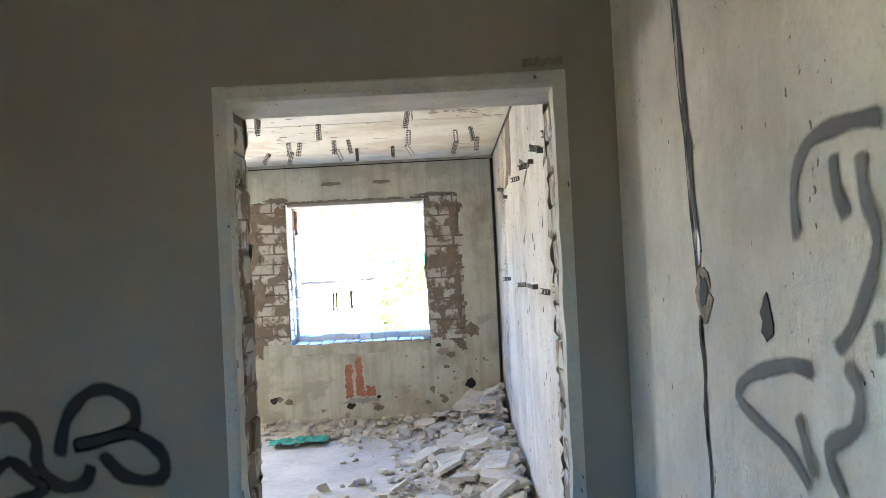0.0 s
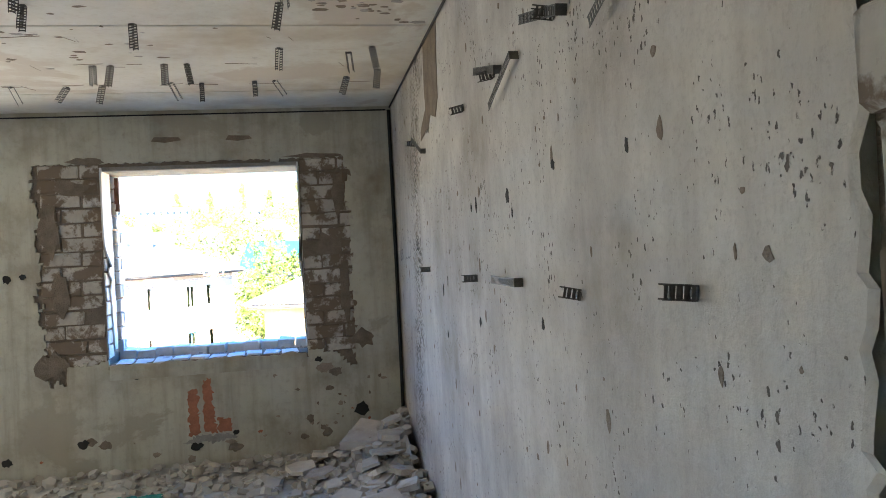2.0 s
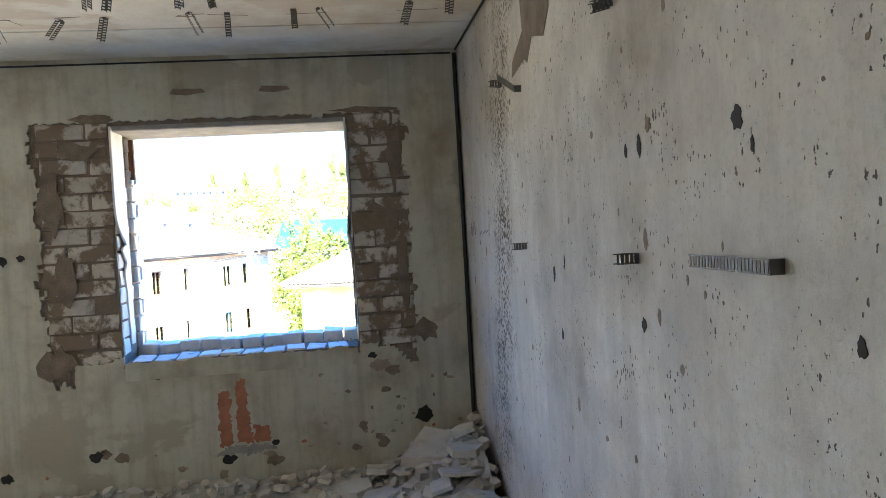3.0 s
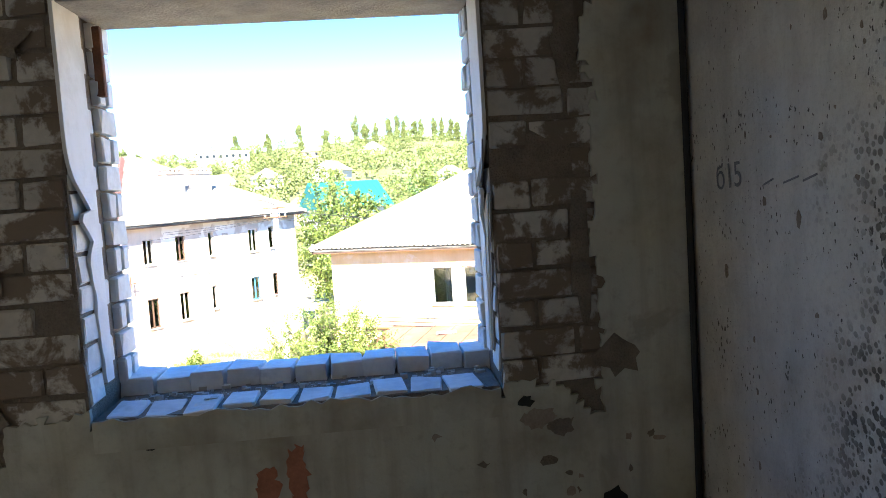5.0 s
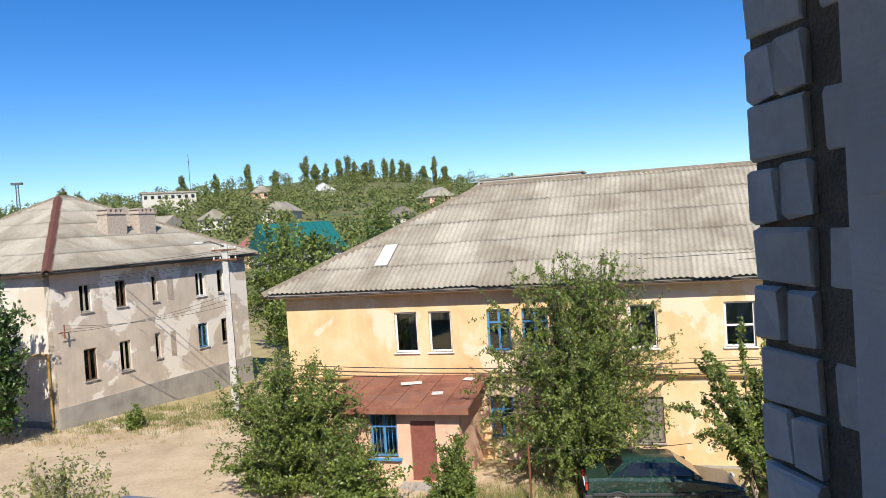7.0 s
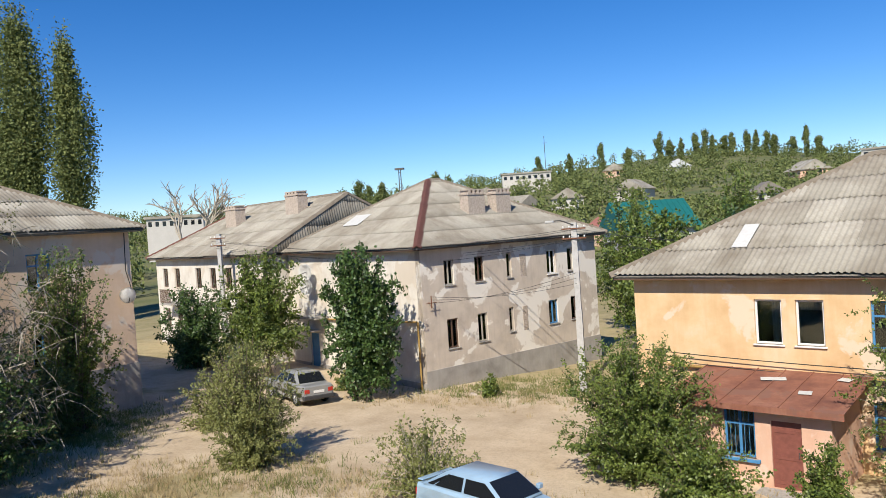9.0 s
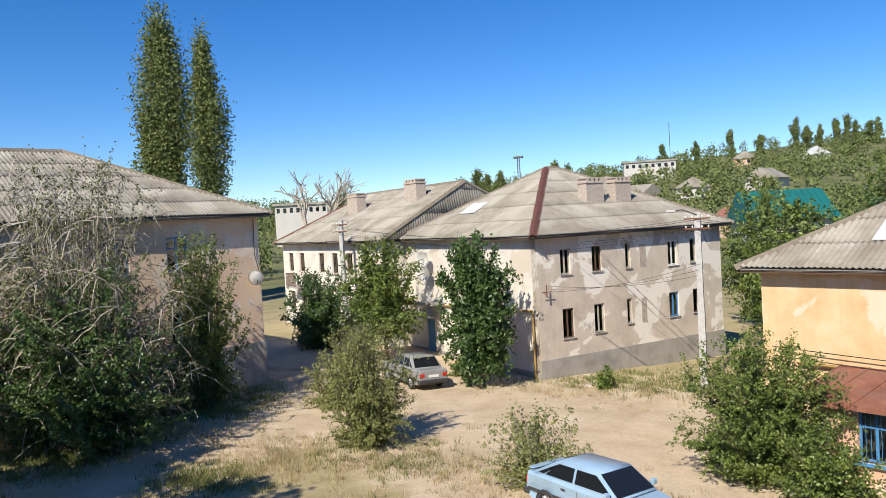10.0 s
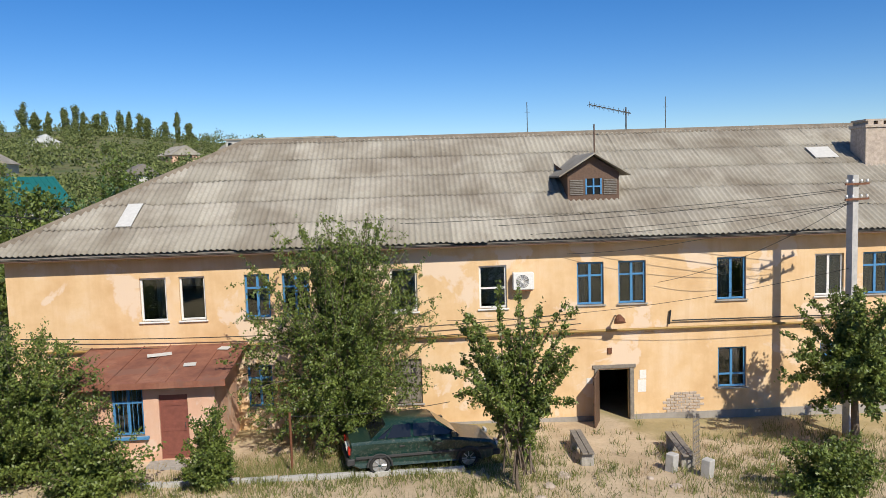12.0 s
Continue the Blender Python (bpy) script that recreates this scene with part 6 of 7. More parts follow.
for k, (s, z, w, h) in enumerate(((20.35, -5.9, .28, .42), (18.62, -5.55, .2, .2), (20.42, -5.45, .22, .3))):
    part("notice", bbox(s, -.012, z, s + w, -.004, z + h), M["timber_white"], yh, "small faded paper notice")
# bare brick where the plaster fell off
bm = bmesh.new()
r = random.Random(5)
for row in range(8):
    for c in range(5):
        x = 21.2 + c * .26 + (.13 if row % 2 else 0)
        if math.hypot((x - 21.8) / .75, (row - 3.5) / 4.2) + r.uniform(-.15, .15) > 1:
            continue
        box(bm, x, -.02, -6.75 + row * .1, x + .24, .02, -6.665 + row * .1, bevel=.006)
part("bare_brick", bm, M["chimney"], yh, "bare bricks where plaster fell off")
part("gas_pipe", bars(([(8.6, -.14, -3.74), (39.5, -.14, -3.74)], .045), ([(1.2, -.14, -3.74), (8.6, -.14, -3.74)], .045), *[([(s, 0, -3.74), (s, -.14, -3.74)], .02) for s in (3, 7.8, 12, 16, 20.4, 24.6, 28, 32)]), M["pipe_yellow"], yh, "yellow-brown gas pipe along the front")
part("conduit", bars(([(21.4, -.08, -3.62), (21.45, -.08, -3.15)], .03), ([(21.5, -.09, -3.5), (30, -.09, -3.55)], .022)), M["cable"], yh)
bm = bmesh.new()
tube(bm, [(19.6, -.02, -3.28), (19.6, -.5, -3.22)], .025, 8)
part("lamp_arm", bm, M["steel"], yh)
bm = bmesh.new()
tube(bm, [(19.6, -.5, -3.16), (19.6, -.56, -3.3), (19.6, -.6, -3.42)], [.05, .17, .19], 14)
part("lamp_shade", bm, M["rust"], yh, "rusty tin entrance lamp shade")
ac = new("air_conditioner")
ac.parent = yh
ac.matrix_local = Matrix.Translation((16.19, -.36, -2.25))
part("casing", bbox(0, 0, 0, .68, .28, .56, bevel=.02), M["timber_white"], ac)
bm = bmesh.new()
for k in range(5):
    rr_ = .06 + .036 * k
    tube(bm, [(.30 + rr_ * math.cos(a * math.tau / 20), -.012, .28 + rr_ * math.sin(a * math.tau / 20)) for a in range(21)], .006, 5, False)
part("grille", bm, M["cable"], ac)
part("bracket", bbox(.05, .04, -.05, .63, .36, -.003), M["rust"], ac)

porch = new("porch")
porch.parent = yh
PB = -7.6
pw = part("wall", slab_with_holes(4.2, 3.555, .3, [(1.27, 2.17, -5.68, -4.28), (2.61, 3.43, -6.42, -4.52)], PB), M["pink"], porch, "pink limewashed porch wall")
pw.matrix_local = Matrix.Translation((2.9, -2.9, 0))
bm = bmesh.new()
prism(bm, [(6.8, -2.595, PB), (6.8, -.003, PB), (6.8, -.003, -3.735), (6.8, -2.595, -4.01)], (.3, 0, 0))
part("wall", bm, M["pink"], porch)
bm = bmesh.new()
prism(bm, [(2.9, -2.595, PB), (2.9, -.003, PB), (2.9, -.003, -3.735), (2.9, -2.595, -4.01)], (.3, 0, 0))
part("wall", bm, M["pink"], porch)
window(porch, 4.17, 5.07, -5.68, -4.28, M["timber_blue"], -2.9, "cross", curtain=(0, 1))
part("window_sill", bbox(4.05, -3.03, -5.78, 5.2, -2.9, -5.69, bevel=.01), M["timber_blue"], porch)
bm = bmesh.new()
for k in range(7):
    tube(bm, [(4.22 + k * .135, -2.86, -5.64), (4.22 + k * .135, -2.86, -4.32)], .008, 4)
part("window_bars", bm, M["timber_blue"], porch)
bm = bbox(5.51, -2.84, -6.42, 6.33, -2.78, -4.52, bevel=.006)
for z in (-6.3, -5.6, -4.85):
    box(bm, 5.58, -2.855, z, 6.26, -2.842, z + .1)
pdoor = part("door", bm, M["door_red"], porch, "brown-red painted sheet door")
bm = bmesh.new()
tube(bm, [(6.24, -2.85, -5.5), (6.24, -2.9, -5.5), (6.24, -2.9, -5.36), (6.24, -2.85, -5.36)], .012, 6)
part("handle", bm, M["steel"], pdoor)
proof = new("roof")
proof.parent = porch
r = random.Random(12)
for k in range(6):
    x0, x1 = 2.55 + k * .83, 2.55 + (k + 1) * .83 - .008
    bm = bmesh.new()
    z0, z1 = -4.06 + r.uniform(-.01, .01), -3.70 + r.uniform(-.01, .01)
    prism(bm, [(x0, -3.3, z0), (x0, 0, z1), (x0, 0, z1 + .02), (x0, -3.3, z0 + .02)], (x1 - x0, 0, 0))
    tube(bm, [(x0, -3.3, z0 + .035), (x0, 0, z1 + .035)], .018, 5)
    part("roof_sheet", bm, M["tin_red"], proof)
part("fascia", bbox(2.55, -3.32, -4.22, 7.53, -3.303, -4.05), M["tin_red"], porch)
for s, p, z, a in ((5.0, -1.0, -3.775, 20), (6.2, -2.0, -3.885, 10), (6.9, -.6, -3.73, -15)):
    o = part("loose_sheet", bbox(-.4, -.18, 0, .4, .18, .012, bevel=.003), M["slate_new"], porch, "loose pale sheet lying on the porch roof")
    o.matrix_local = pose(s, p, z + .02, 6.2, 0, a) @ Matrix.Diagonal((.9 if s < 6 else .45, .8, 1, 1))
part("porch_path", bbox(5.2, -4.9, -6.75, 6.7, -2.95, -6.42, bevel=.02), M["concrete"], porch, "worn concrete slab before the porch door")

# roof fittings
SLOPE = (3.10 + .62) / 7.0


def on_slope(p):
    return -.62 + (p + .6) * SLOPE


dorm = new("dormer")
dorm.parent = yroof
d0, d1, dp = 18.42, 20.22, 1.55
bz = on_slope(dp) - .1
bm = slab_with_holes(d1 - d0, 1.05, .06, [(.62, 1.18, .30, .85)])
o = part("front", bm, M["timber_brown"], dorm, "dark weathered board front")
o.matrix_local = Matrix.Translation((d0, dp, bz))
for k in range(2):
    x = d0 + (.08 if k == 0 else 1.26)
    bm = bmesh.new()
    for j in range(9):
        box(bm, x, dp - .03, bz + .3 + j * .06, x + .46, dp - .005, bz + .335 + j * .06)
    part("shutter", bm, M["timber_grey"], dorm)
bm = bmesh.new()
prism(bm, [(d0, dp + .01, bz + 1.05), (d1, dp + .01, bz + 1.05), ((d0 + d1) / 2, dp + .01, bz + 1.62)], (0, .05, 0))
part("gable", bm, M["timber_brown"], dorm)
bm = bmesh.new()
for x in (d0 + .62, d0 + .88, d0 + 1.14):
    box(bm, x, dp - .02, bz + .3, x + .05, dp + .03, bz + .85)
box(bm, d0 + .62, dp - .015, bz + .55, d0 + 1.19, dp + .025, bz + .6)
part("window_frame", bm, M["timber_blue"], dorm)
part("pane", bbox(d0 + .62, dp + .03, bz + .3, d0 + 1.18, dp + .04, bz + .85), M["glass"], dorm)
for sx in (d0, d1 - .05):
    bm = bmesh.new()
    prism(bm, [(sx, dp + .065, bz), (sx, dp + 2.6, on_slope(dp + 2.6)), (sx, dp + 2.6, bz + 1.05), (sx, dp + .065, bz + 1.05)], (.05, 0, 0))
    part("cheek", bm, M["timber_brown"], dorm)
mid = (d0 + d1) / 2
for s in (-1, 1):
    bm = bmesh.new()
    prism(bm, [(mid, dp - .3, bz + 1.68), (mid + s * 1.25, dp - .3, bz + .92), (mid + s * 1.25, dp - .3, bz + .97), (mid, dp - .3, bz + 1.74)], (0, 3.4, 0))
    part("roof_sheet", bm, M["slate"], dorm)
part("finial", bars(([(mid, dp - .2, bz + 1.7), (mid, dp - .2, bz + 2.7)], .025), seg=6), M["timber_brown"], dorm)
chimney(yroof, 31.0, 3.75, 1.1, 3.15, 1.9, 1.0, M["chimney"], 5)
part("patch_sheet", bbox(-.25, -.75, 0, .25, .75, .02), M["slate_new"], yroof, "pale replacement sheet").matrix_local = pose(3.5, 1.45, on_slope(1.45) + .06, math.degrees(math.atan(SLOPE)), 0, 0)
part("patch_sheet", bbox(-.45, -.45, 0, .45, .45, .02), M["slate_new"], yroof, "pale replacement sheet").matrix_local = pose(28.9, 4.2, on_slope(4.2) + .06, math.degrees(math.atan(SLOPE)), 0, 0)
aer = new("aerial")
aer.parent = yroof
ax_, az_ = 21.9, 3.1
bm = bars(([(ax_, 6.4, az_ - .3), (ax_, 6.4, az_ + 1.0)], .03), ([(ax_ - 1.5, 6.4, az_ + 1.15), (ax_ + .2, 6.4, az_ + .75)], .02), seg=6)
part("mast", bm, M["steel"], aer)
bm = bmesh.new()
for k in range(9):
    x, z = ax_ - 1.5 + k * .2, az_ + 1.15 - k * .047
    tube(bm, [(x, 6.0 + .02 * k, z), (x, 6.8 - .02 * k, z)], .012, 4)
    tube(bm, [(x, 6.4, z - .12), (x, 6.4, z + .12)], .012, 4)
part("rods", bm, M["steel"], aer)

# ---- grey house: fittings ----
bm = slab_with_holes(GLEN + .06, 4.0, .06, [], -9.4)
part("plinth", bm, M["plinth"], gh, "dark grey cement plinth").matrix_local = Matrix.Translation((-.03, -.055, 0))
o = part("plinth", slab_with_holes(GDEP, 3.2, .06, [(LW[0][0], LW[0][1], -7.2, -6.0)], -9.4), M["plinth"], gh)
o.matrix_local = GLEFT @ Matrix.Translation((0, -.055, 0))
GS = (4.37 - .62) / (GDEP / 2 + .55)
for x, w in ((5.95, 1.25), (8.0, 1.15)):
    chimney(groof, x, 2.6, .62 + (2.1 + .55) * GS, .62 + 3.15 * GS + 1.22, w, .7, M["chimney"], 4)
    part("flashing", bbox(x - w / 2 - .2, 2.2, 0, x - w / 2 + .05, 4.0, .02), M["ridge_rust"], groof).matrix_local = Matrix.Translation((0, 0, 1.98)) @ pose(0, 0, 0, 0, 0, 0)
part("patch_sheet", bbox(-.6, -.8, 0, .6, .8, .02), M["slate_new"], groof, "pale replacement sheet").matrix_local = Matrix.Translation((2.2, 8.6, .62 + (2.2 + .55) * (3.75 / 6.65) + .08)) @ pose(0, 0, 0, 0, -29.5, 0)
gd = new("entrance")
gd.parent = gh
gd.matrix_local = GLEFT @ Matrix.Translation((LW[0][0], 0, -6.3))
bm = bbox(.03, .1, 0, 1.02, .15, 2.07, bevel=.006)
box(bm, .12, .085, .2, .93, .099, .95)
box(bm, .12, .085, 1.1, .93, .099, 1.9)
part("door", bm, M["timber_blue"], gd, "faded blue entrance door")
part("door_hood", bbox(-.2, -.7, 2.25, 1.25, 0, 2.33, bevel=.01), M["concrete"], gd)
bal = new("balcony")
bal.parent = gh
bal.matrix_local = GLEFT @ Matrix.Translation((GDEP - 10.6, 0, -3.1))
part("slab", bbox(0, -.9, -.15, 1.7, -.003, 0, bevel=.01), M["concrete"], bal)
bm = bmesh.new()
for k in range(15):
    tube(bm, [(.03 + k * .117, -.87, 0), (.03 + k * .117, -.87, .95)], .012, 4)
tube(bm, [(0, -.87, .97), (1.7, -.87, .97)], .02, 5)
part("rail", bm, M["timber_white"], bal)


def dish(parent, m, r):
    d = new("satellite_dish")
    d.parent = parent
    d.matrix_local = m
    bm = bmesh.new()
    rings = []
    for j in range(5):
        q = r * j / 4
        rings.append([bm.verts.new((q * math.cos(a * math.tau / 20), .35 * q * q / r - .12 * r, q * math.sin(a * math.tau / 20))) for a in range(20)] if j else [bm.verts.new((0, -.12 * r, 0))])
    for a in range(20):
        bm.faces.new((rings[0][0], rings[1][a], rings[1][(a + 1) % 20]))
        for j in range(1, 4):
            bm.faces.new((rings[j][a], rings[j + 1][a], rings[j + 1][(a + 1) % 20], rings[j][(a + 1) % 20]))
    bmesh.ops.solidify(bm, geom=bm.faces[:], thickness=.015)
    smooth(part("reflector", bm, M["timber_white"], d))
    part("arm", bars(([(0, -.05, -r * .9), (0, -r * .9, -.1)], .02), ([(0, 0, 0), (0, .5, -.1)], .025), seg=6), M["steel"], d)


for z in (-1.4, -.55):
    dish(gh, GLEFT @ Matrix.Translation((GDEP - 10.1, -.55, z)) @ pose(0, 0, 0, 180, 0, 20) @ pose(0, 0, 0, 0, 180, 0), .48)
pipe_path = [(0, -.14, -3.42), (GDEP - .35, -.14, -3.0), (GDEP - .3, -.14, -3.0), (GDEP - .3, -.14, -6.4)]
part("gas_pipe", bars((pipe_path, .05)), M["pipe_yellow"], gh, "yellow gas pipe").matrix_local = GLEFT
part("insulators", bars(([(.35, -.25, -2.35), (.35, -.25, -1.75)], .03), ([(.05, -.25, -2.1), (.65, -.25, -2.1)], .02), ([(.35, 0, -2.1), (.35, -.25, -2.1)], .02), seg=6), M["rust"], gh)
for a, b, c, e in ((6.74, 7.2, -1.39, -.1), (6.74, 7.11, -4.3, -2.95)):
    bm = bmesh.new()
    for row in range(int((e - c) / .1)):
        for k in range(2):
            box(bm, a + k * (b - a) / 2 + .005, -.012, c + row * .1, a + (k + 1) * (b - a) / 2 - .005, .01, c + row * .1 + .088)
    part("bricked_window", bm, M["chimney"], gh, "window opening closed with bricks")

# ---- long house behind, and the house by the lane ----
bh = thing("apartment_house", pose(-39.3, 57.6, 0, 0, 0, -31), "long two-storey whitewashed house with corrugated roof", "house")
BW = [(s, s + .9, z, z + 1.4) for s in (1.2, 3.4, 7.0, 9.3, 11.6, 14.0) for z in (-1.6, -4.6)]
part("wall", slab_with_holes(17.0, 8.2, .38, BW, .5 - 8.2), M["whitewall"], bh)
part("wall", bbox(0, .385, -7.7, 17, 13, .5), M["whitewall"], bh)
for a in BW:
    window(bh, *a, M["timber_brown"], 0, "mullion", sill=False)
broof = hip_roof(bh, 17.0, 13.0, .55, .62, 4.2, 3.0, M["slate"], (0,), 41, (), 0.2)
chimney(broof, 6.5, 3.6, 2.2, 4.1, 1.6, .8, M["chimney"], 4)
chimney(broof, 13.5, 4.6, 2.9, 4.6, 1.6, .8, M["chimney"], 4)
for s, z in ((3.2, -1.75), (6.8, -1.75)):
    b = new("balcony")
    b.parent = bh
    b.matrix_local = Matrix.Translation((s, 0, z - .9))
    part("slab", bbox(-.4, -1.0, -.15, 1.5, -.003, 0), M["concrete"], b)
    bm = bmesh.new()
    for k in range(16):
        tube(bm, [(-.38 + k * .125, -.97, 0), (-.38 + k * .125, -.97, .95)], .02, 4)
    tube(bm, [(-.4, -.97, .97), (1.5, -.97, .97)], .03, 5)
    part("rail", bm, M["timber_brown"], b)

TA = -110.0
th = thing("apartment_house", pose(-24.6, 36.9, 0, 0, 0, TA) @ Matrix.Scale(1, 4), "two-storey pinkish-beige house with corrugated hip roof", "house")
TWN = [(s, s + .95, z, z + 1.5) for s in (3.6, 6.2, 9.4, 13.0, 17.0, 21.0, 25.0) for z in (.0, -3.3)]
M["beige"] = painted_plaster("dull_pinkish_plaster", (0.66, 0.485, 0.34), (0.56, 0.41, 0.285), (0.71, 0.55, 0.41), 0.45, 0.8, (0.66, 0.57, 0.47), 0.35)
# the wall faces the lane, so the block lies behind it: depth runs along the house's -y
tw = part("wall", slab_with_holes(30.0, 9.6, .38, [(30 - b, 30 - a, c, e) for a, b, c, e in TWN], 2.3 - 9.6), M["beige"], th)
tw.matrix_local = Matrix.Translation((30, 0, 0)) @ pose(0, 0, 0, 0, 0, 180)
part("wall", bbox(0, -13, -7.3, 30, -.385, 2.3), M["beige"], th)
for a, b, c, e in TWN:
    window(th, 0, b - a, c, e, M["timber_blue"], 0, "cross", m=Matrix.Translation((b, 0, 0)) @ pose(0, 0, 0, 0, 0, 180))
part("plinth", bbox(-.05, 0.002, -7.6, 30, .06, -3.7), M["plinth"], th)
dish(th, pose(.5, .45, -.6, 0, 0, 160), .36)
part("downpipe", bars(([(.25, .06, 2.2), (.3, .06, .5), (.1, .1, -.4)], .02), seg=6), M["cable"], th)


def t_roof():
    """Hip roof whose front eave runs along +x with the block on the -y side."""
    roof = new("roof")
    roof.parent = th
    o, ze, zr, L, D, hr = .55, 2.4, 5.9, 30.0, 13.0, 7.0
    x0, x1, y0, ym = -o, L + o, o, -D / 2
    run, rise = y0 - ym, zr - ze
    sl, slh = math.hypot(run, rise), math.hypot(hr, rise)
    roof_slope(roof, (x1, y0, ze), (-1, 0, 0), (0, -run, rise), [(0, 0), (x1 - x0, 0), (x1 - x0 - hr, sl), (hr, sl)], M["slate"], seed=61)
    roof_slope(roof, (x0, y0, ze), (0, -1, 0), (hr, 0, rise), [(0, 0), (2 * run, 0), (run, slh)], M["slate"], seed=62)
    roof_slope(roof, (x0, -D - o, ze), (1, 0, 0), (0, run, rise), [(0, 0), (x1 - x0, 0), (x1 - x0 - hr, sl), (hr, sl)], M["slate"], lu=2.3, lv=4, seed=63)
    a, b = (x0 + hr, ym, zr), (x1 - hr, ym, zr)
    ridge_cap(roof, a, b, "ridge_grey", 0.7)
    ridge_cap(roof, (x0, y0, ze), a, "ridge_grey", 0.6)
    part("soffit", bbox(x0 + .1, -D - o + .1, ze - .16, x1 - .1, y0 - .1, ze - .1), M["timber_grey"], roof)


t_roof()


# ---- poles and wires ----
def power_pole(x, y, h, label, arms=2, lamp=False):
    p = thing("utility_pole", pose(x, y, ground_z(x, y) - .2), label, "pole")
    bm = bmesh.new()
    prism(bm, [(-.15, -.12, 0), (.15, -.12, 0), (.15, .12, 0), (-.15, .12, 0)], (0, 0, h * .5))
    prism(bm, [(-.13, -.10, h * .5), (.13, -.10, h * .5), (.13, .10, h * .5), (-.13, .10, h * .5)], (0, 0, h * .5))
    part("post", bm, M["pole"], p)
    for k in range(arms):
        z = h - .3 - .45 * k
        part("crossarm", bbox(-.55, -.16, z, .55, -.115, z + .06), M["rust"], p)
        for s in (-.48, -.2, .2, .48):
            bm = bmesh.new()
            tube(bm, [(s, -.138, z + .062), (s, -.138, z + .11), (s, -.138, z + .17)], [.02, .04, .025], 8)
            part("insulator", bm, M["timber_white"], p)
    if lamp:
        part("lamp_arm", bars(([(0, -.1, h - .1), (-.6, -.3, h + .15), (-.95, -.4, h + .12)], .03), seg=6), M["steel"], p)
        part("lamp_head", bbox(-1.25, -.5, h + .04, -.85, -.3, h + .16, bevel=.03), M["pole"], p)
    return p


power_pole(-5.38, 43.5, 8.1, "square grey concrete power pole with insulators", 2, True)
power_pole(-28.3, 49.6, 8.2, "grey concrete power pole beside the lane", 2)
power_pole(20.25, 22.55, 8.2, "grey concrete power pole before the yellow house", 2)


def wire(a, b, sag, label="thin black overhead wire", r=.009):
    a, b = Vector(a), Vector(b)
    pts = [a.lerp(b, t / 16) - Vector((0, 0, sag * 4 * (t / 16) * (1 - t / 16))) for t in range(17)]
    bm = bmesh.new()
    tube(bm, [tuple(p) for p in pts], r, 5, False)
    solid("overhead_wire", bm, M["cable"], label, "cable", "", None, "overhead wires")


P1, P2, P3 = Vector((-5.38, 43.4, 1.0)), Vector((-28.3, 49.5, 1.6)), Vector((20.25, 22.45, .75))
for k in range(4):
    o = Vector(((-.48, -.2, .2, .48)[k], 0, -.45 * (k % 2)))
    wire(P1 + o, P2 + o, .7 + .06 * k)
    wire(P3 + o, P1 + o, .9 + .12 * k)
for s, z, zz in ((18.0, -1.15, .3), (21.0, -2.2, .2), (14.0, -3.2, -1.6)):
    q = YM @ Vector((s, -.15, z))
    wire(P3 + Vector((0, 0, zz - .75 if zz < 0 else -.3)), q, .35, "thin black service wire to the yellow house", .008)
for z, zz in ((-3.25, -3.1), (-3.55, -3.45)):
    wire(YM @ Vector((.4, -.2, z)), YM @ Vector((18.4, -.25, zz)), .25, "black cable slung along the yellow wall", .016)
g_ins = GM @ Vector((.35, -.3, -2.1))
for k in range(3):
    wire(P1 + Vector((0, 0, -2.0 - .25 * k)), g_ins + Vector((0, 0, .15 * k)), .25, "thin black service wire to the grey house", .008)
wire(GM @ Vector((-.2, 3, -.15)), P1 + Vector((0, 0, -.4)), .3, "thin black service wire to the grey house", .009)


# ---- cars ----
def car_paint(name, col):
    m = material(name, 0.35, 0.0)
    b = m.node_tree.nodes["Principled BSDF"]
    v = coords(m)
    c = ramp(m, noise_tex(m, v, 2.2), [(0.3, tuple(x * .85 for x in col)), (0.7, col)])
    c = mix(m, ramp(m, noise_tex(m, v, 14, 5, .7), [(0.5, bw(0.0)), (0.8, bw(0.35))]), c, (0.35, 0.31, 0.25))
    finish(m, c)
    b.inputs["Coat Weight"].default_value = 0.5
    b.inputs["Coat Roughness"].default_value = 0.15
    return m


M["rubber"] = simple("tyre_rubber", (0.025, 0.025, 0.025), 0.9, 0, 0.3, 30)
M["rim"] = simple("grey_wheel_rim", (0.45, 0.45, 0.45), 0.4, 0.6, 0.2, 20)
M["bumper"] = simple("dark_bumper_plastic", (0.04, 0.04, 0.042), 0.7, 0, 0.2, 15)
M["red_lamp"] = simple("red_tail_lamp", (0.42, 0.03, 0.02), 0.25, 0, 0.15, 8)
M["clear_lamp"] = simple("headlamp_glass", (0.55, 0.56, 0.58), 0.15, 0, 0.1, 8)


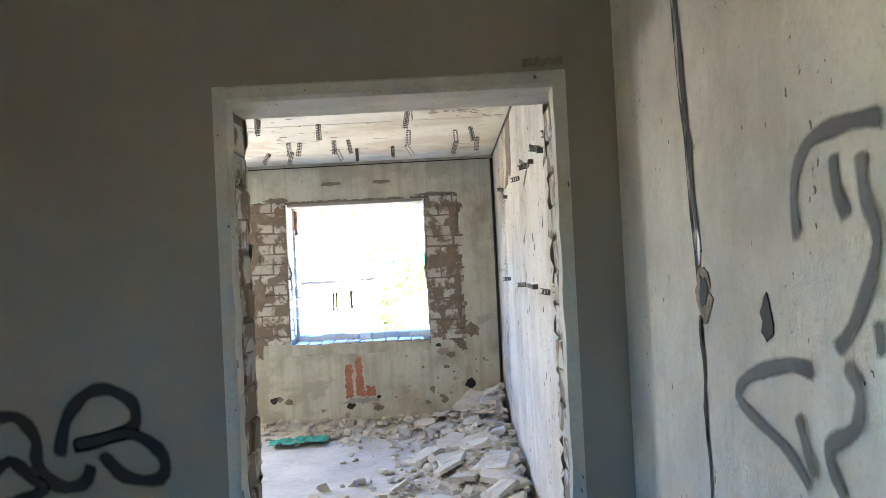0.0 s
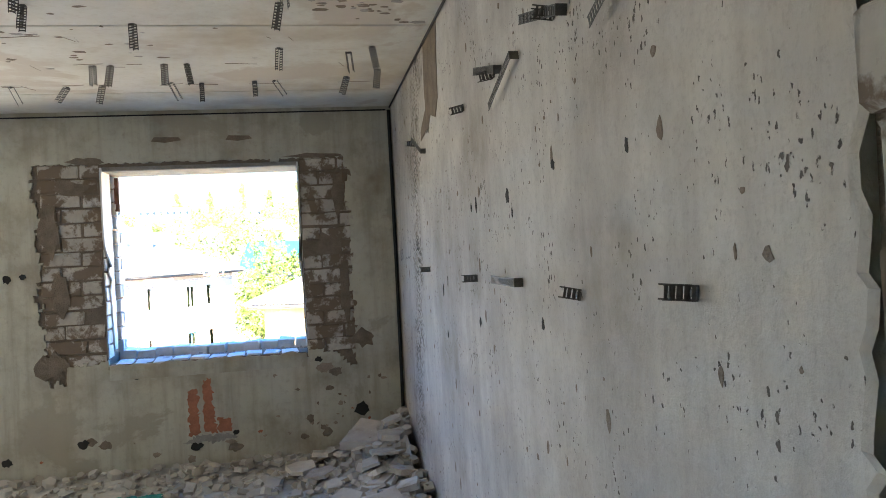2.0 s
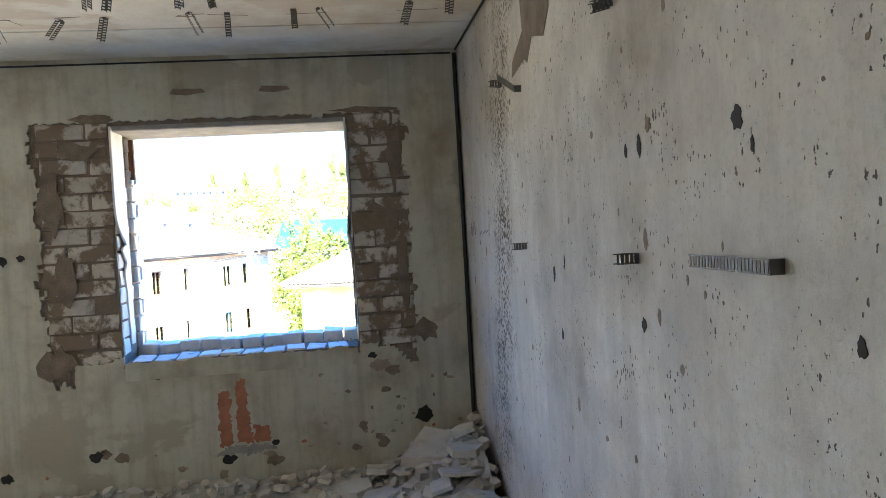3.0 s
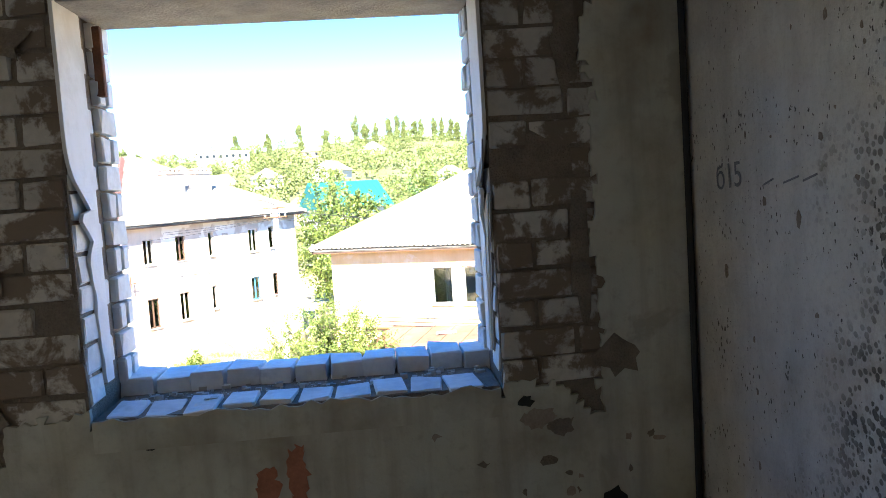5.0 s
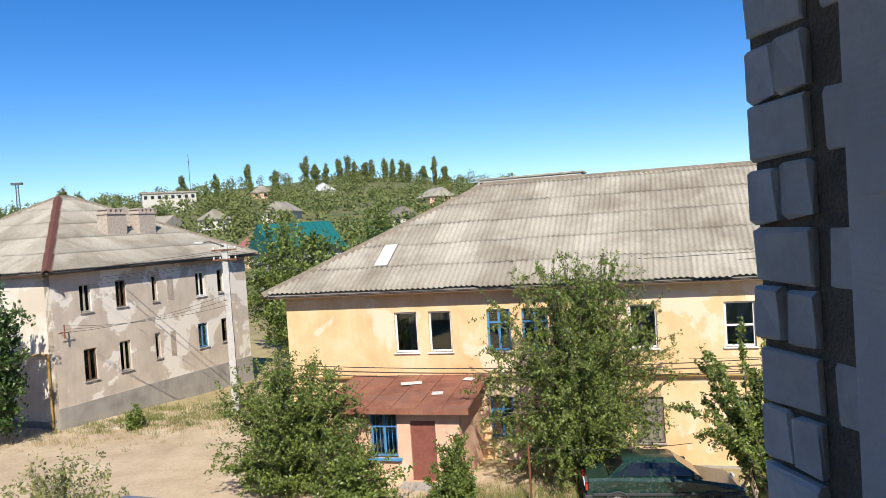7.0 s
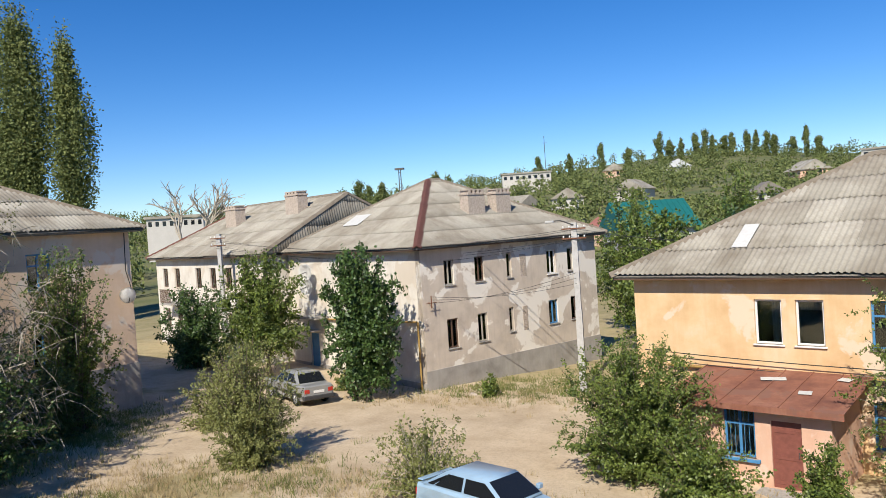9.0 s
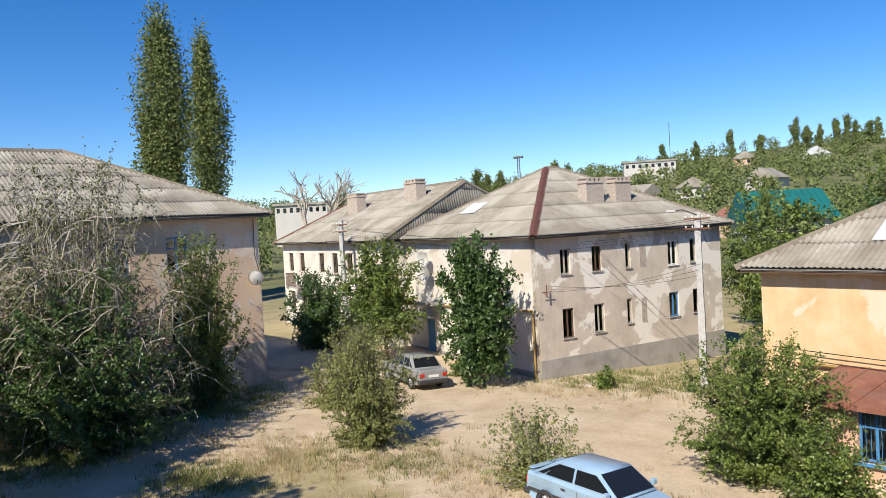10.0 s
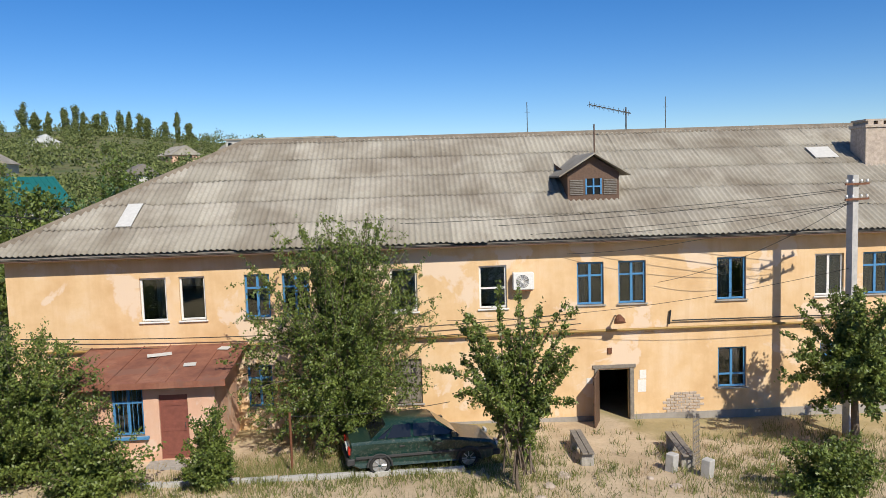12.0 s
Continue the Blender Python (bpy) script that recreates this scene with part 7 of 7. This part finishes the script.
def car(m, paint, label, lower, cabin, boxy=False, rims=True):
    """A saloon along +x (front), standing on z = 0: lower body, cabin, glass, wheels, lamps."""
    c = thing("car", m, label, "car")
    hw = .80
    body = bmesh.new()
    n = len(lower)
    secs = []
    for s, tuck in ((-1, 0), (-.93, 1), (.93, 1), (1, 0)):
        ring = []
        for x, z in lower:
            w = hw * (abs(s) if not tuck else .985)
            zz = z if tuck else max(.22, z - (.07 if z > .5 else -.03))
            xx = x * (1 if tuck else .985)
            nar = 1 - .10 * max(0, abs(x) - 1.5) / .6
            ring.append(body.verts.new((xx, (w if s > 0 else -w) * nar * (1 if not tuck else .93), zz)))
        secs.append(ring)
    for a, b in zip(secs, secs[1:]):
        for i in range(n):
            body.faces.new((a[i], a[(i + 1) % n], b[(i + 1) % n], b[i]))
    body.faces.new(secs[0][::-1])
    body.faces.new(secs[-1])
    bmesh.ops.recalc_face_normals(body, faces=body.faces)
    bo = part("body", body, paint, c)
    (x0, z0), (x1, z1), (x2, z2), (x3, z3) = cabin
    t = .60
    cab = bmesh.new()
    lo = [(x0, -.74, z0), (x3, -.74, z3), (x3, .74, z3), (x0, .74, z0)]
    hi = [(x1, -t, z1), (x2, -t, z2), (x2, t, z2), (x1, t, z1)]
    lv, hv = [cab.verts.new(p) for p in lo], [cab.verts.new(p) for p in hi]
    cab.faces.new(hv)
    for i in range(4):
        cab.faces.new((lv[i], lv[(i + 1) % 4], hv[(i + 1) % 4], hv[i]))
    bmesh.ops.recalc_face_normals(cab, faces=cab.faces)
    bmesh.ops.bevel(cab, geom=[e for e in cab.edges], offset=.03, segments=2, affect='EDGES')
    smooth(part("cabin", cab, paint, c))

    def pane(quad, name):
        q = [Vector(p) for p in quad]
        nrm = (q[1] - q[0]).cross(q[2] - q[0]).normalized()
        mid_ = sum(q, Vector()) / len(q)
        if nrm.dot(mid_ - Vector((0, 0, .9))) < 0:
            nrm = -nrm
        bm = bmesh.new()
        prism(bm, [tuple(p + nrm * .006) for p in q], tuple(nrm * .008))
        part(name, bm, M["glass"], c)

    L = lambda a, b, k: a + (b - a) * k
    for s in (-1, 1):
        def P(xl, zl, f):
            """A point of the cabin's side: xl along, f from sill to roof."""
            return (xl, s * L(.74, t, f), L(z0, z1, f))
        xm = L(x1, x2, .5)
        f0, f1 = .12, .88
        ra = lambda f: L(x0, x1, f) + .10
        rb = lambda f: L(x3, x2, f) - .10
        pane([P(ra(f0) + .28, 0, f0), P(xm - .04, 0, f0), P(xm - .04, 0, f1), P(ra(f1) + .10, 0, f1)], "side_window")
        pane([P(xm + .04, 0, f0), P(rb(f0), 0, f0), P(rb(f1), 0, f1), P(xm + .04, 0, f1)], "side_window")
        pane([P(ra(f0) + .02, 0, f0), P(ra(f0) + .22, 0, f0), P(ra(f1) + .06, 0, f1 - .05), P(ra(f1) - .0, 0, f1 - .25)], "quarter_window")
        part("mirror", bbox(x3 - .28, s * .78, z3 + .04, x3 - .16, s * .95, z3 + .17, bevel=.02), paint if not boxy else M["bumper"], c)
        for xx in (xm - .20, xm + .82):
            part("door_handle", bbox(xx - .16, s * .793, .76, xx - .02, s * .812, .80, bevel=.004), M["bumper"], c)
        part("trim_strip", bbox(-1.9, s * .795, .50, 1.9, s * .815, .57, bevel=.006), M["bumper"], c)
        for xx in (-.22, .78):
            part("door_gap", bbox(xx, s * .7935, .32, xx + .012, s * .798, .86), M["cable"], c)
    pane([(L(x0, x1, .1), -.64, L(z0, z1, .1)), (L(x0, x1, .1), .64, L(z0, z1, .1)), (L(x0, x1, .9), .55, L(z0, z1, .9)), (L(x0, x1, .9), -.55, L(z0, z1, .9))], "rear_window")
    pane([(L(x3, x2, .08), -.66, L(z3, z2, .08)), (L(x3, x2, .08), .66, L(z3, z2, .08)), (L(x3, x2, .92), .55, L(z3, z2, .92)), (L(x3, x2, .92), -.55, L(z3, z2, .92))], "windscreen")
    xr, xf = min(p[0] for p in lower), max(p[0] for p in lower)
    part("bumper", bbox(xr - .06, -.76, .32, xr + .16, .76, .50, bevel=.03), M["bumper"], c)
    part("bumper", bbox(xf - .16, -.76, .30, xf + .06, .76, .48, bevel=.03), M["bumper"], c)
    for s in (-1, 1):
        part("tail_lamp", bbox(xr - .012, s * .46, .60, xr + .05, s * .70, .78, bevel=.012), M["red_lamp"], c)
        part("headlamp", bbox(xf - .06, s * .44, .56, xf + .012, s * .70, .70, bevel=.012), M["clear_lamp"], c)
    part("number_plate", bbox(xr - .02, -.26, .60, xr + .04, .26, .71), M["timber_white"], c)
    for x in (-1.26, 1.20):
        for s in (-1, 1):
            wh = new("wheel")
            wh.parent = c
            wh.matrix_local = Matrix.Translation((x, s * .70, .285))
            bm = bmesh.new()
            R_ = [(.20, -.085), (.265, -.09), (.285, -.06), (.285, .06), (.265, .09), (.20, .085)]
            rings = [[bm.verts.new((math.cos(a * math.tau / 24) * r_, y_, math.sin(a * math.tau / 24) * r_)) for a in range(24)] for r_, y_ in R_]
            for p, q in zip(rings, rings[1:] + rings[:1]):
                for a in range(24):
                    bm.faces.new((p[a], p[(a + 1) % 24], q[(a + 1) % 24], q[a]))
            bmesh.ops.recalc_face_normals(bm, faces=bm.faces)
            smooth(part("tyre", bm, M["rubber"], wh))
            bm = bmesh.new()
            tube(bm, [(0, -.05, 0), (0, .05, 0)], .2, 24)
            for a in range(8):
                q = a * math.tau / 8
                tube(bm, [(.05 * math.cos(q), s * .062, .05 * math.sin(q)), (.19 * math.cos(q), s * .066, .19 * math.sin(q))], .02, 5)
            part("rim", bm, M["rim"], wh)
            part("wheel_arch", bars(([(math.cos(a * math.pi / 10) * .335, s * .105, math.sin(a * math.pi / 10) * .335 - .02) for a in range(11)], .028), seg=6), M["bumper"], wh)
    return c


WEDGE = [(-2.08, .35), (-2.06, .62), (-2.02, .92), (-1.45, .96), (.55, .93), (1.1, .86), (1.85, .74), (2.06, .60), (2.05, .30), (1.7, .22), (-1.8, .22)]
BOXY = [(-2.05, .33), (-2.05, .88), (-1.95, .93), (-1.2, .94), (.55, .93), (1.3, .91), (1.95, .86), (2.03, .80), (2.03, .32), (1.7, .24), (-1.8, .24)]
M["paint_blue"], M["paint_green"], M["paint_grey"] = car_paint("pale_blue_car_paint", (0.30, 0.44, 0.58)), car_paint("dark_green_car_paint", (0.006, 0.034, 0.028)), car_paint("dusty_grey_car_paint", (0.27, 0.275, 0.27))


def park(x, y, rz, *args, **kw):
    n = Vector((0.0342, 0.0295, 1)).normalized()
    q = Vector((0, 0, 1)).rotation_difference(n).to_matrix().to_4x4()
    return car(Matrix.Translation((x, y, ground_z(x, y) + .01)) @ q @ pose(0, 0, 0, 0, 0, rz), *args, **kw)


blue = park(-5.55, 26.15, -27, M["paint_blue"], "pale blue hatch-backed saloon car with rear spoiler parked on dust", WEDGE, [(-1.80, .94), (-1.05, 1.37), (.28, 1.385), (.98, .91)])
part("spoiler", bbox(-2.08, -.62, .965, -1.90, .62, 1.0, bevel=.012), M["paint_blue"], blue)
part("spoiler_foot", bars(([(-1.98, -.5, .9), (-1.99, -.5, .975)], .03), ([(-1.98, .5, .9), (-1.99, .5, .975)], .03), seg=6), M["paint_blue"], blue)
park(7.75, 26.9, -15, M["paint_green"], "dark green saloon car parked by the yellow house", WEDGE, [(-1.50, .94), (-1.0, 1.37), (.28, 1.385), (.98, .91)])
park(-18.1, 39.6, 145, M["paint_grey"], "dusty grey boxy saloon car parked in the lane", BOXY, [(-1.5, .93), (-1.05, 1.40), (.25, 1.40), (.75, .92)], boxy=True)

# ---- small things of the yard ----
def bench(x, y, rz):
    b = thing("bench", pose(x, y, ground_z(x, y), 0, 0, rz), "low weathered board bench on concrete blocks", "bench", "benches by the entrance")
    for k in range(2):
        part("seat_board", bbox(-1.0, -.17 + k * .18, .40, 1.0, -.01 + k * .18, .445, bevel=.006), M["timber_grey"], b)
    for s in (-.75, .75):
        part("block", bbox(s - .12, -.18, -.1, s + .12, .18, .398, bevel=.02), M["concrete"], b)


bench(12.05, 25.15, 63)
bench(14.3, 23.6, 60)
for x, y in ((13.78, 22.1), (13.3, 22.9)):
    solid("concrete_post", bbox(-.13, -.13, -.15, .13, .13, .5, bevel=.02), M["pole"], "short square concrete post in the yard", "post", "", pose(x, y, ground_z(x, y), 3, 2, 15))
tr = thing("trellis", pose(14.0, 22.7, ground_z(14.0, 22.7), 0, 0, 20), "grey wooden lattice trellis by the bench", "trellis")
for k in range(4):
    part("slat", bbox(-.2 + k * .12, -.012, 0, -.17 + k * .12, .0, 1.5), M["timber_grey"], tr)
for k in range(9):
    part("slat", bbox(-.22, -.026, .15 + k * .15, .2, -.0125, .18 + k * .15), M["timber_grey"], tr)
st = bmesh.new()
tube(st, [(0, 0, -.1), (.02, 0, .5), (.06, .02, 1.0), (.04, .03, 1.12)], [.17, .15, .15, .11], 10)
solid("tree_stump", st, M["bark"], "grey-brown dead tree stump beside the lane", "stump", "", pose(-22.6, 27.4, ground_z(-22.6, 27.4), 4, 0, 0))
for k in range(9):
    x, y = .6 + k * 1.0 * .93, 28.75 - k * .36
    solid("kerb_stone", bbox(-.48, -.08, -.15, .48, .08, .13, bevel=.015), M["pole"], "worn pale concrete kerb stone half sunk in grass", "kerb", "", pose(x, y, ground_z(x, y), 0, 0, -21), "kerb stones")
r = random.Random(9)
for k in range(16):
    x, y = r.choice(((10.4, 23.0), (13.4, 21.6), (-10.5, 42.2), (-3.5, 33.0), (-12, 31)))
    x, y = x + r.gauss(0, 1.0), y + r.gauss(0, .6)
    bm = bmesh.new()
    bmesh.ops.create_icosphere(bm, subdivisions=2, radius=r.uniform(.08, .2))
    for v in bm.verts:
        v.co *= 1 + .35 * fbm(v.co.x * 6 + k, v.co.y * 6, v.co.z * 6)
        v.co.z *= .6
    solid("stone", bm, M["chimney"], "rough pale stone lying in the yard", "stone", "", pose(x, y, ground_z(x, y) + .03, 0, 0, k * 40), "loose stones")
bm = bmesh.new()
tube(bm, [(0, 0, 0), (0, 0, 1.7)], .035, 8)
solid("rusty_post", bm, M["rust"], "thin rusty steel post in the front garden", "post", "", pose(4.35, 27.9, ground_z(4.35, 27.9)))
wire((4.35, 27.9, ground_z(4.35, 27.9) + 1.6), (9.0, 27.4, ground_z(9, 27.4) + 1.5), .12, "thin clothes line over the front garden", .01)
